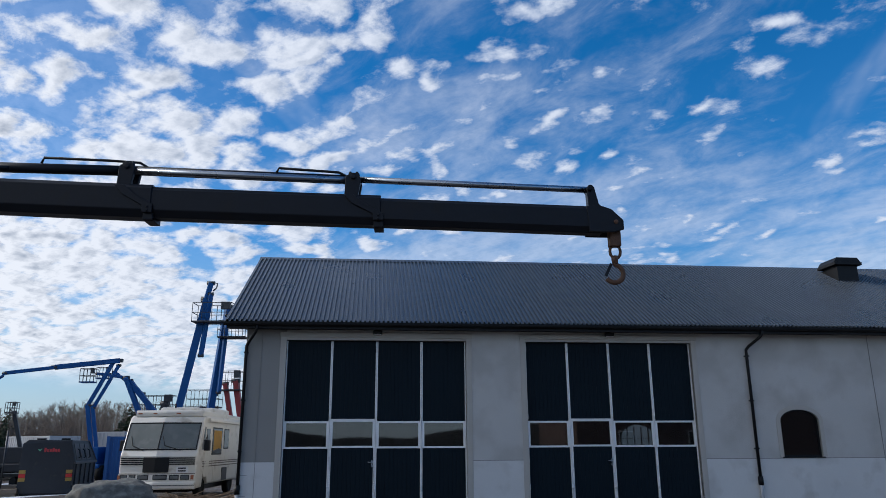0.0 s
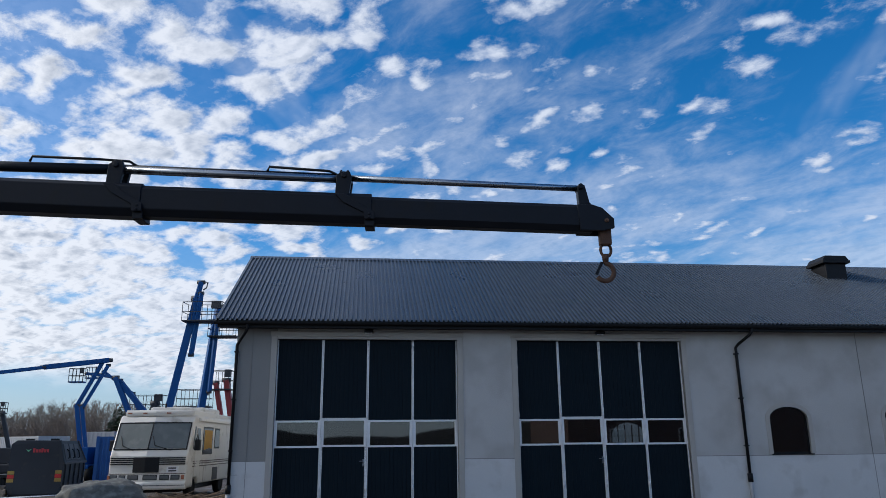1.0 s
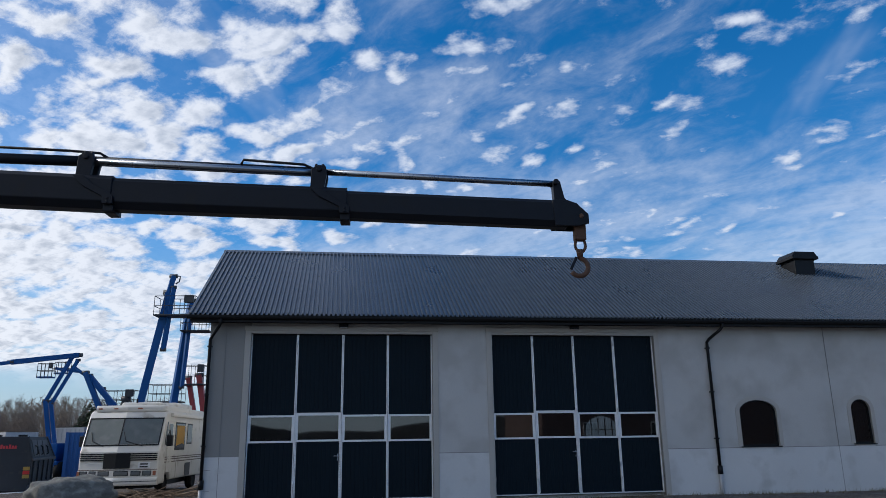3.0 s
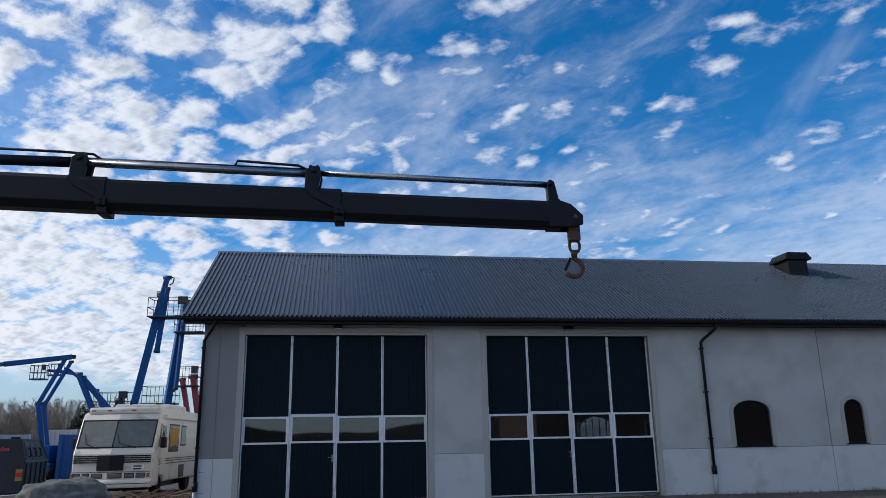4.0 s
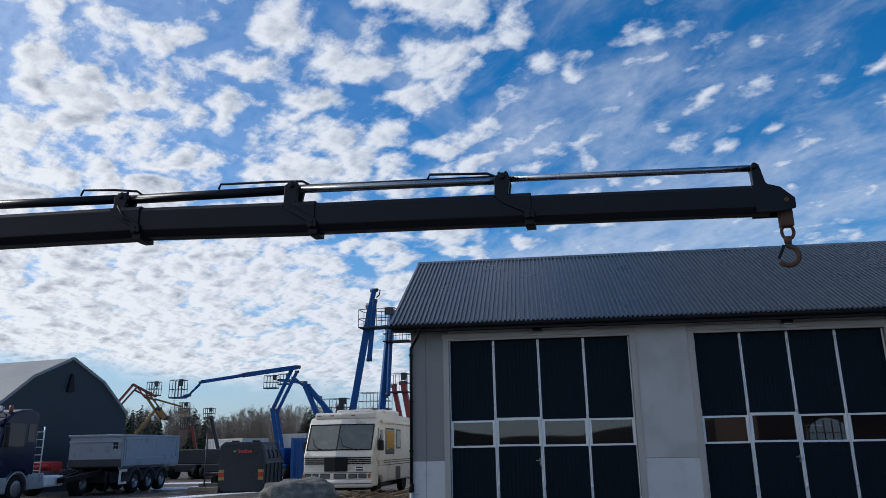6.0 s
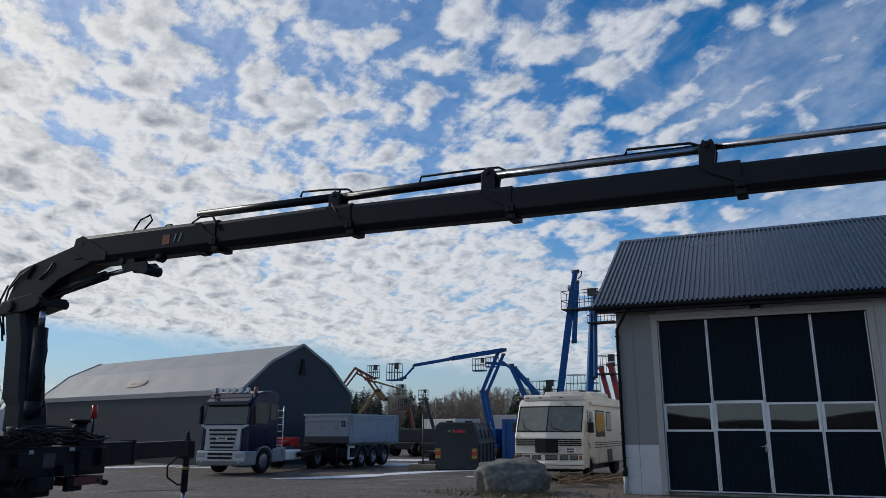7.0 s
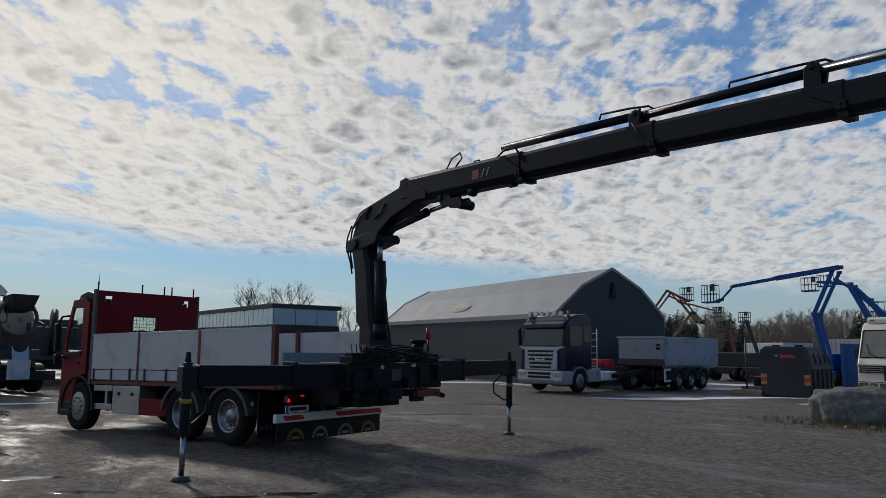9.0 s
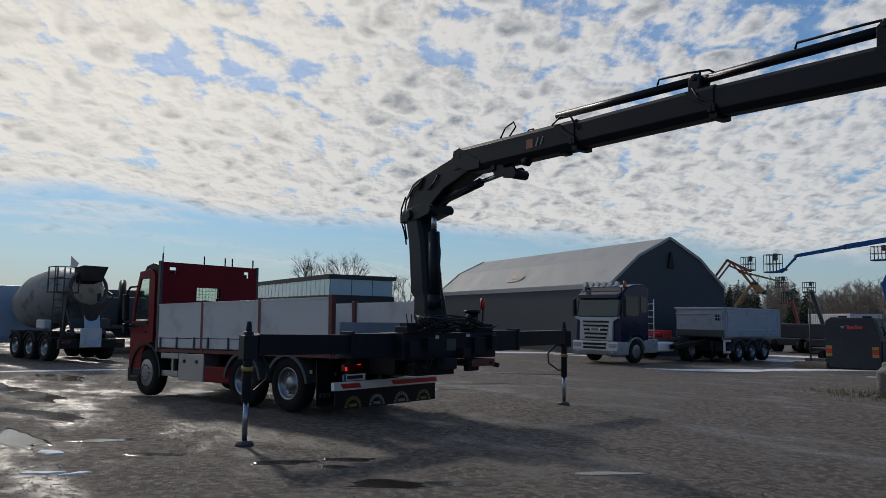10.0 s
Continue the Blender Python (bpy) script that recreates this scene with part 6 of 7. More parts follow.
def boom_lift(label, arms, basket, base, material, basket_size=(1.8, 0.9, 1.1)):
    """arms: rows of (start, end, width, height); base: its place on the ground."""
    root = thing("boom_lift", label, "lift", Matrix.Translation((base[0], base[1], -0.12)), "boom lifts in the yard")
    o = Vector((base[0], base[1], -0.12))
    bm = bmesh.new()
    box(bm, -1.1, 1.1, -1.5, 1.5, 0.45, 0.95)
    box(bm, -0.9, 0.9, -1.3, 1.2, 0.95, 1.9)
    part("turret", bm, DARKST if material is LIFTORANGE else material, root, bevel=0.06)
    for sx in (-1, 1):
        for sy in (-1, 1):
            part("wheel", one(cyl, (sx * 0.95, sy * 1.15, 0.45), (sx * 1.3, sy * 1.15, 0.45), 0.45, seg=20), RUBBER, root)
    for a, b, w, h in arms:
        a, b = Vector(a) - o, Vector(b) - o
        arm = part("boom_arm", one(beam, a, b, w, h), material, root, bevel=0.02)
        for p in (a, b):
            part("pivot", one(cyl, p + Vector((-w * 0.7, 0, 0)), p + Vector((w * 0.7, 0, 0)), h * 0.42, seg=12), DARKST, arm)
    if basket:
        cage(root, Vector(basket) - o, *basket_size, material if basket_size[0] < 1 else DARKST)
    return root


# two steep blue booms folded up over the motorhome's roof
L1 = boom_lift("blue boom lift with steeply raised boom", [((-15.6, 42.2, 1.3), (-14.22, 42.7, 10.3), 0.44, 0.42), ((-14.25, 42.65, 10.2), (-14.05, 42.75, 11.3), 0.32, 0.30), ((-13.95, 42.6, 10.6), (-14.2, 42.4, 6.9), 0.22, 0.26)],
               None, (-15.6, 42.6), LIFTBLUE)
cage(L1, Vector((-13.6, 42.4, 8.8)) - Vector((-15.6, 42.6, -0.12)), 2.3, 1.0, 1.15, DARKST)
L2 = boom_lift("blue boom lift with raised boom and lowered basket", [((-14.2, 44.2, 1.3), (-13.60, 44.6, 9.2), 0.40, 0.38), ((-13.6, 44.6, 9.1), (-13.5, 44.7, 10.2), 0.32, 0.30), ((-13.4, 44.4, 9.6), (-13.55, 44.2, 4.9), 0.20, 0.24)],
               None, (-14.2, 44.6), LIFTBLUE)
cage(L2, Vector((-12.9, 44.2, 8.15)) - Vector((-14.2, 44.6, -0.12)), 1.7, 0.9, 1.05, DARKST)
for b in (L1, L2):
    ob = [c for c in b.children if c.name.startswith("boom_arm")][1]
    e = Vector((1.45, 0.15, 11.35)) if b is L1 else Vector((0.75, 0.1, 10.3))
    part("hose_loop", one(tube, [e + Vector((0.05, 0, -0.1)), e + Vector((0.25, 0, 0.12)), e + Vector((0.5, 0, 0.05)), e + Vector((0.45, 0, -0.25)), e + Vector((0.25, 0, -0.4))], 0.04, 6), DARKST, ob)
# the articulated blue lift with its arm reaching out
boom_lift("blue articulated boom lift with outstretched arm", [((-20.45, 43.5, 1.5), (-20.95, 43.4, 4.15), 0.22, 0.24), ((-20.15, 43.5, 1.5), (-20.65, 43.4, 4.1), 0.18, 0.20), ((-20.95, 43.4, 4.1), (-19.85, 43.75, 6.75), 0.20, 0.22), ((-20.60, 43.4, 4.0), (-19.55, 43.8, 6.5), 0.18, 0.20), ((-19.55, 43.85, 6.80), (-22.6, 42.3, 6.25), 0.26, 0.28),
                                                               ((-22.4, 42.4, 6.28), (-24.75, 41.15, 5.82), 0.18, 0.20), ((-24.7, 41.16, 5.85), (-25.35, 40.75, 4.95), 0.10, 0.12), ((-24.85, 41.1, 5.62), (-25.45, 40.7, 4.85), 0.10, 0.12), ((-25.3, 40.75, 5.0), (-25.55, 40.65, 4.9), 0.2, 0.2)],
          (-25.85, 40.45, 4.80), (-20.4, 43.6), LIFTBLUE, (0.85, 0.6, 1.10))
boom_lift("blue boom lift with arm folded behind another", [((-18.4, 47.4, 1.6), (-20.6, 47.4, 6.1), 0.3, 0.3), ((-17.2, 47.6, 2.4), (-20.4, 47.5, 5.9), 0.3, 0.32), ((-20.6, 47.4, 6.1), (-22.4, 47.2, 6.35), 0.16, 0.18)], (-22.9, 47.1, 5.75), (-17.8, 47.5), LIFTBLUE, (0.9, 0.5, 0.9))
boom_lift("blue boom lift far back in the yard", [((-19.4, 52.0, 1.5), (-21.3, 52.0, 5.4), 0.25, 0.25), ((-21.3, 52.0, 5.4), (-23.3, 51.6, 6.9), 0.2, 0.2)], (-24.0, 51.6, 6.4), (-19.4, 52.0), LIFTBLUE, (0.9, 0.5, 0.8))
# orange and yellow machines beyond the trailer
boom_lift("orange boom lift with folded arm", [((-33.6, 44.5, 4.3), (-32.3, 45.0, 6.2), 0.12, 0.15), ((-33.3, 44.5, 4.2), (-32.0, 45.0, 6.0), 0.10, 0.12), ((-32.3, 45.0, 6.2), (-30.9, 45.6, 5.4), 0.14, 0.18), ((-32.1, 45.0, 5.8), (-30.9, 45.6, 5.1), 0.10, 0.12),
                                               ((-33.0, 44.6, 1.5), (-33.6, 44.5, 4.4), 0.2, 0.22), ((-31.9, 45.1, 5.9), (-31.5, 45.3, 5.3), 0.08, 0.1), ((-31.5, 45.3, 5.7), (-31.2, 45.4, 5.2), 0.08, 0.1)],
          (-30.9, 45.4, 5.4), (-33.0, 44.9), LIFTORANGE, (0.8, 0.5, 0.95))
boom_lift("yellow boom lift with crossed arms", [((-32.1, 44.9, 2.4), (-30.8, 45.8, 4.6), 0.12, 0.2), ((-31.4, 45.4, 5.3), (-30.6, 46.0, 3.9), 0.13, 0.18), ((-31.2, 45.4, 5.5), (-30.3, 46.0, 4.1), 0.10, 0.12), ((-32.2, 44.9, 1.4), (-32.1, 44.9, 2.5), 0.2, 0.22),
                                                 ((-30.7, 45.8, 4.5), (-30.2, 46.0, 3.9), 0.3, 0.34), ((-30.9, 45.6, 5.2), (-29.4, 46.5, 4.7), 0.10, 0.12)],
          (-29.2, 46.6, 4.2), (-31.6, 46.6), LIFTYELLOW, (0.6, 0.4, 0.75))
boom_lift("orange boom lift standing low in the yard", [((-27.9, 46.5, 1.4), (-28.4, 46.4, 3.4), 0.18, 0.2)], (-28.7, 46.3, 3.1), (-27.9, 46.9), LIFTORANGE, (0.7, 0.5, 0.8))
boom_lift("dark boom lift with thin upright arm", [((-26.2, 46.5, 1.4), (-26.9, 46.3, 3.9), 0.2, 0.22)], (-27.0, 46.2, 3.8), (-26.2, 46.9), DARKST, (0.6, 0.5, 0.7))
boom_lift("red boom lift with twin upright arms", [((-13.3, 50.0, 1.4), (-14.2, 50.0, 6.1), 0.4, 0.36), ((-13.9, 50.0, 1.4), (-14.9, 50.0, 5.9), 0.3, 0.3)], (-14.6, 49.9, 5.4), (-13.6, 50.4), LIFTRED, (1.7, 0.9, 1.3))
boom_lift("orange boom lift with raised basket", [((-16.0, 50.6, 1.4), (-16.6, 50.6, 4.3), 0.3, 0.3)], (-16.4, 50.5, 4.3), (-16.0, 51.0), LIFTORANGE, (2.2, 0.9, 1.2))
boom_lift("dark boom lift with raised basket", [((-18.6, 50.0, 1.4), (-18.9, 50.0, 4.6), 0.4, 0.4)], (-19.3, 49.9, 3.9), (-18.6, 50.4), DARKST, (2.2, 0.9, 1.2))

# ---- the concrete mixer and the truck beside it ----
DRUM = mat("pale_drum_paint", (0.40, 0.41, 0.42), 0.5, vary=0.12, scale=1.2, dirt=(0.22, 0.20, 0.18), dirt_at=0.60)
PALEBLUE = mat("pale_blue_cab", (0.32, 0.40, 0.50), 0.4, vary=0.08, scale=2)


def build_mixer():
    # x forward, y to its left; its tail looks at the yard
    T = thing("mixer_truck", "grey concrete mixer truck with tail chute", "truck", pose(-31.0, 3.62, -0.12, 0, 0, 199.0))
    for x in (0.5, 1.8, 3.1, 6.6):
        for s in (1, -1):
            wheel(T, x, s * 1.05, 0.52, 0.4, s, RIM)
            mudguard(T, x, *sorted((s * 0.85, s * 1.26)), 0.55, BLACK, 30, 150)
    part("chassis", one(box, -0.3, 8.0, -0.45, 0.45, 0.75, 1.05), BLACK, T)
    bm = bmesh.new()
    seg = 32
    rings = []
    axis0, axis1 = Vector((-0.1, 0, 2.75)), Vector((5.2, 0, 2.0))
    d = (axis1 - axis0).normalized()
    turn = d.to_track_quat("Z", "Y")
    for f, r in ((0.0, 0.62), (0.12, 0.80), (0.35, 1.12), (0.5, 1.18), (0.66, 1.17), (0.85, 0.95), (0.97, 0.62), (1.0, 0.35)):
        c = axis0.lerp(axis1, f)
        rings.append([bm.verts.new(c + turn @ Vector((r * math.cos(2 * math.pi * i / seg), r * math.sin(2 * math.pi * i / seg), 0))) for i in range(seg)])
    for a, b in zip(rings, rings[1:]):
        for i in range(seg):
            f = bm.faces.new((a[i], a[(i + 1) % seg], b[(i + 1) % seg], b[i]))
            f.smooth = True
    bm.faces.new(rings[-1])
    bmesh.ops.solidify(bm, geom=bm.faces[:], thickness=0.02)
    part("drum", bm, DRUM, T, "pale grey mixing drum")
    bm = bmesh.new()
    rim = [bm.verts.new(p) for p in ((-0.62, -0.48, 3.62), (-0.62, 0.48, 3.62), (0.2, 0.44, 3.54), (0.2, -0.44, 3.54))]
    foot = [bm.verts.new(p) for p in ((-0.42, -0.36, 3.05), (-0.42, 0.36, 3.05), (0.20, 0.34, 2.95), (0.20, -0.34, 2.95))]
    for k in range(4):
        bm.faces.new((rim[k], rim[(k + 1) % 4], foot[(k + 1) % 4], foot[k]))
    bmesh.ops.solidify(bm, geom=bm.faces[:], thickness=0.03)
    part("hopper", bm, DARKST, T, "dark steel filling hopper")
    bm = bmesh.new()
    hoop = [axis0 + turn @ Vector((0.70 * math.cos(2 * math.pi * k / 20), 0.70 * math.sin(2 * math.pi * k / 20), -0.03)) for k in range(21)]
    tube(bm, hoop, 0.07, 8)
    part("drum_ring", bm, GREYPL, T)
    funnel = mat("rusty_funnel", (0.075, 0.055, 0.045), 0.8, vary=0.3)
    bm = bmesh.new()
    lip = [(-0.52 - 0.10 * math.sin(math.pi * k / 10), 0.78 * math.cos(math.pi + math.pi * k / 10), 2.55 - 0.42 * math.sin(math.pi * k / 10)) for k in range(11)]
    neck = [(-0.50 - 0.05 * math.sin(math.pi * k / 10), 0.34 * math.cos(math.pi + math.pi * k / 10), 1.72 - 0.16 * math.sin(math.pi * k / 10)) for k in range(11)]
    lip, neck = [[bm.verts.new(p) for p in row] for row in (lip, neck)]
    for k in range(10):
        bm.faces.new((lip[k], lip[k + 1], neck[k + 1], neck[k])).smooth = True
    bmesh.ops.solidify(bm, geom=bm.faces[:], thickness=0.03)
    part("discharge_funnel", bm, funnel, T)
    part("funnel_stay", one(beam, (-0.5, 0.76, 2.55), (0.1, 0.72, 2.75), 0.07), DARKST, T)
    part("funnel_stay", one(beam, (-0.5, -0.76, 2.55), (0.1, -0.72, 2.75), 0.07), DARKST, T)
    part("cross_plate", one(box, -0.45, -0.38, -0.75, 0.75, 1.25, 1.62), DARKST, T, bevel=0.02)
    bm = bmesh.new()
    n = 8
    ring = [(r * math.cos(math.pi + math.pi * i / n), r * 0.87 * math.sin(math.pi + math.pi * i / n)) for r, ks in ((0.30, range(n + 1)), (0.27, range(n, -1, -1))) for i in ks]
    lo = [bm.verts.new((-0.7, y + 0.1, z + 1.75)) for y, z in ring]
    hi = [bm.verts.new((-0.9, y + 0.1, z + 0.85)) for y, z in ring]
    for k in range(len(ring)):
        j = (k + 1) % len(ring)
        bm.faces.new((lo[k], lo[j], hi[j], hi[k]))
    bm.faces.new(lo[::-1])
    bm.faces.new(hi)
    part("chute", bm, PALEBLUE, T, "pale chute")
    part("tail_panel", one(box, -0.86, -0.82, -0.25, 0.55, 0.55, 1.25), BOARD, T, bevel=0.01)
    for s in (-1, 1):
        bm = bmesh.new()
        beam(bm, (0.2, s * 0.75, 1.0), (0.25, s * 0.6, 2.6), 0.14)
        beam(bm, (-0.4, s * 0.6, 1.0), (0.3, s * 0.65, 2.2), 0.1)
        part("drum_stand", bm, DARKST, T)
    for y in (0.98, 1.32):
        part("ladder_rail", one(cyl, (-0.2, y, 0.75), (-0.05, y - 0.08, 3.55), 0.025, seg=8), DARKST, T)
    for i in range(9):
        part("ladder_rung", one(cyl, (-0.19 + i * 0.015, 1.0 - i * 0.008, 0.9 + i * 0.28), (-0.19 + i * 0.015, 1.32 - i * 0.008, 0.9 + i * 0.28), 0.016, seg=6), DARKST, T)
    for x, y in ((-0.15, 0.4), (0.6, 0.4), (-0.15, 1.2), (0.6, 1.2)):
        part("platform_post", one(beam, (x, y, 2.6), (x, y, 3.55), 0.04), DARKST, T)
    for z in (3.1, 3.55):
        part("platform_rail", one(tube, [(-0.15, 0.4, z), (-0.15, 1.2, z), (0.6, 1.2, z)], 0.02, 6), DARKST, T)
    part("platform", one(box, -0.2, 0.65, 0.4, 1.22, 2.56, 2.62), DARKST, T)
    part("water_tank", one(box, 0.6, 1.3, 0.95, 1.25, 1.2, 1.55), BOARD, T, bevel=0.05)
    part("rear_beam", one(box, -0.75, -0.55, -1.25, 1.25, 0.5, 0.85), BLACK, T, bevel=0.02)
    for s in (-1, 1):
        part("tail_lamp", one(box, -0.78, -0.74, *sorted((s * 0.85, s * 1.2)), 0.7, 0.82), TAILOFF, T)
    bm = bmesh.new()
    slab(bm, [(5.6, 0.8), (5.6, 2.95), (7.3, 2.95), (7.7, 2.0), (7.75, 0.5), (5.7, 0.5)], "y", -1.22, 1.22)
    cab = part("cab", bm, PALEBLUE, T, "pale blue cab", bevel=0.06)
    for s in (1, -1):
        part("side_window", one(slab, [(6.3, 1.85), (7.55, 1.85), (7.25, 2.7), (6.3, 2.7)], "y", *sorted((s * 1.215, s * 1.23))), CABGLASS, cab)
    part("flag", one(slab, [(-0.1, 3.55), (-0.1, 3.98), (-0.75, 3.68), (-0.6, 3.55)], "y", 0.72, 0.735), BOARD, T)


build_mixer()


def build_far_flatbed():
    T = thing("timber_truck", "dark truck with load bed standing behind the mixer", "truck", pose(-37.4, 5.9, -0.12, 0, 0, 172.0))
    for x in (0.5, 1.85, 6.0):
        for s in (1, -1):
            wheel(T, x, s * 1.05, 0.52, 0.4, s, RIM)
    part("chassis", one(box, -1.0, 7.5, -0.45, 0.45, 0.8, 1.05), BLACK, T)
    part("bed", one(box, -1.2, 5.2, -1.25, 1.25, 1.1, 1.3), DARKST, T, bevel=0.02)
    for s in (1, -1):
        for z in (1.45, 1.8):
            part("bed_rail", one(box, -1.2, 5.2, *sorted((s * 1.18, s * 1.25)), z, z + 0.2), REDOX if z < 1.6 else BOARD, T)
        for x in (-1.1, 1.0, 3.1, 5.1):
            part("stake_post", one(box, x - 0.06, x + 0.06, *sorted((s * 1.12, s * 1.25)), 1.1, 2.8), DARKST, T)
    bm = bmesh.new()
    slab(bm, [(5.4, 0.8), (5.4, 3.1), (6.9, 3.1), (7.3, 2.0), (7.35, 0.5), (5.4, 0.5)], "y", -1.22, 1.22)
    part("cab", bm, DARKST, T, bevel=0.06)
    part("load_crane", one(tube, [(-0.6, 0, 1.3), (-0.6, 0, 2.6), (0.2, 0, 3.3), (2.2, 0, 3.1), (2.6, 0, 2.4)], 0.16, 8), BLACK, T)
    part("load", one(box, 0.0, 4.8, -1.1, 1.1, 1.32, 2.6), GREYPL, T, bevel=0.05)


build_far_flatbed()

# ---- the glazed office ----


def build_office():
    T = thing("glazed_office", "low black office with a band of pale blue glass", "building", pose(-50.3, 22.3, -0.15, 0, 0, 178.0))
    # x to the far west along the front, -y to the back
    clad = mat("black_cladding", (0.022, 0.023, 0.025), 0.6, vary=0.15, scale=0.8)
    glass = mat("pale_blue_glazing", (0.28, 0.44, 0.50), 0.08, vary=0.12, scale=0.4, spec=0.9, coat=0.5, bump=0)
    part("upper_wall", one(box, 0, 28, -5.5, 0.0, 2.45, 3.5), clad, T)
    part("lower_wall", one(box, 0.1, 28, -5.5, -0.1, -0.2, 2.45), mat("white_render", (0.5, 0.5, 0.5), 0.8), T)
    part("core_wall", one(box, 0.3, 27.7, -5.2, -0.3, 3.5, 4.72), clad, T)
    part("roof", one(box, -0.1, 28.1, -5.6, 0.1, 4.72, 5.05), clad, T, "black roof edge")
    n = 28
    for i in range(n):
        part("pane", one(box, 0.1 + i * 1.0, 1.04 + i * 1.0, -0.08, -0.04, 3.51, 4.71), glass, T)
        part("mullion", one(box, 1.04 + i * 1.0, 1.10 + i * 1.0, -0.08, -0.02, 3.51, 4.71), ALU, T)
    for i in range(3):
        part("pane", one(box, 0.02, 0.06, -1.8 - i * 1.75, -0.1 - i * 1.75, 3.51, 4.71), glass, T)


build_office()

# ---- containers, cars and pallets ----


def build_container(x, y, yaw, label, w=2.4, l=6.0, h=2.5, material=None):
    T = thing("shipping_container", label, "container", pose(x, y, -0.12, 0, 0, yaw))
    for s, a in ((-1, 0), (1, 0)):
        bm = bmesh.new()
        n = int(l / 0.28)
        pts = []
        for i in range(n):
            u = i * l / n
            pts += [(u, 0.0), (u + l / n * 0.4, 0.0), (u + l / n * 0.5, 0.035), (u + l / n * 0.9, 0.035)]
        pts.append((l, 0.0))
        lo = [bm.verts.new((s * (w / 2 - d), u, 0.1)) for u, d in pts]
        hi = [bm.verts.new((s * (w / 2 - d), u, h - 0.1)) for u, d in pts]
        for i in range(len(pts) - 1):
            bm.faces.new((lo[i], lo[i + 1], hi[i + 1], hi[i]))
        part("side_wall", bm, material, T)
    bm = bmesh.new()
    n = 9
    pts = []
    for i in range(n):
        u = -w / 2 + i * w / n
        pts += [(u, 0.0), (u + w / n * 0.4, 0.0), (u + w / n * 0.5, 0.035), (u + w / n * 0.9, 0.035)]
    pts.append((w / 2, 0.0))
    lo = [bm.verts.new((u, d, 0.1)) for u, d in pts]
    hi = [bm.verts.new((u, d, h - 0.1)) for u, d in pts]
    for i in range(len(pts) - 1):
        bm.faces.new((lo[i], lo[i + 1], hi[i + 1], hi[i]))
    part("end_wall", bm, material, T)
    part("roof", one(box, -w / 2, w / 2, 0, l, h - 0.1, h), material, T)
    part("floor_frame", one(box, -w / 2, w / 2, 0, l, 0.0, 0.12), material, T)
    part("back_wall", one(box, -w / 2, w / 2, l - 0.05, l, 0.12, h - 0.1), material, T)
    for sx in (-1, 1):
        for yy in (0, l):
            part("corner_post", one(box, sx * w / 2 - 0.08, sx * w / 2 + 0.08, yy - 0.08, yy + 0.08, 0, h + 0.01), material, T)
    bm = bmesh.new()
    for k in range(4):
        box(bm, 0.35 + k * 0.14, 0.44 + k * 0.14, -0.014, -0.004, h * 0.66, h * 0.72)
    part("marking_bars", bm, BOARD, T)


build_container(-16.15, 38.3, 23, "blue corrugated steel shipping container", 1.9, 6.0, 2.40, mat("container_blue", (0.02, 0.10, 0.30), 0.5, vary=0.12, scale=1))
build_container(-21.6, 52.0, 80, "pale grey site container", 2.4, 2.2, 2.9, BOARD)
build_container(-31.5, 62.0, 60, "pale site cabin far back in the yard", 2.6, 6.0, 2.8, BOARD)


def pallet_stack(x, y, yaw, n):
    wood = mat("grey_wood", (0.20, 0.16, 0.12), 0.8, vary=0.25, scale=4)
    for k in range(n):
        T = thing("pallet", "weathered wooden pallet lying in the yard", "pallet", pose(x, y, -0.12 + 0.15 * k, 0, 0, yaw + k * 4), "pallets")
        for i in range(7):
            part("slat", one(box, -0.6 + i * 0.18, -0.48 + i * 0.18, -0.4, 0.4, 0.12, 0.142), wood, T)
        for i in range(3):
            part("bearer", one(box, -0.6, 0.62, -0.4 + i * 0.35, -0.3 + i * 0.35, 0, 0.12), wood, T)


pallet_stack(-17.5, 29.9, 20, 2)
pallet_stack(-19.0, 33.4, -8, 2)


def parked_car(x, y, yaw, color, label):
    T = thing("car", label, "car", pose(x, y, -0.14, 0, 0, yaw), "cars parked in the yard")
    m = mat("car_paint", color, 0.3, vary=0.06, coat=0.5)
    bm = bmesh.new()
    slab(bm, [(-2.1, 0.3), (-2.15, 0.8), (-2.0, 0.95), (1.1, 0.98), (2.0, 0.82), (2.12, 0.55), (2.1, 0.3)], "y", -0.85, 0.85)
    part("car_body", bm, m, T, bevel=0.08)
    bm = bmesh.new()
    slab(bm, [(-1.9, 0.93), (-1.5, 1.42), (0.1, 1.46), (1.0, 0.95)], "y", -0.74, 0.74)
    part("cabin_glass", bm, CABGLASS, T, bevel=0.06)
    part("roof_panel", one(slab, [(-1.5, 1.43), (0.1, 1.47), (0.05, 1.51), (-1.45, 1.48)], "y", -0.68, 0.68), m, T, bevel=0.02)
    for u in (-1.3, 1.3):
        for s in (-1, 1):
            part("wheel", one(cyl, (u, s * 0.68, 0.32), (u, s * 0.87, 0.32), 0.32, seg=18), RUBBER, T)


for x, y, yaw, c, l in ((-31.0, 12.9, 100, (0.55, 0.56, 0.57), "silver car parked beyond the truck"), (-34.5, 16.8, 95, (0.5, 0.5, 0.5), "pale car parked beyond the truck"),
                        (-37.0, 20.5, 95, (0.06, 0.06, 0.07), "dark car parked beyond the truck"), (-26.2, 58.0, 20, (0.5, 0.5, 0.5), "pale car among the lifts")):
    parked_car(x, y, yaw, c, l)


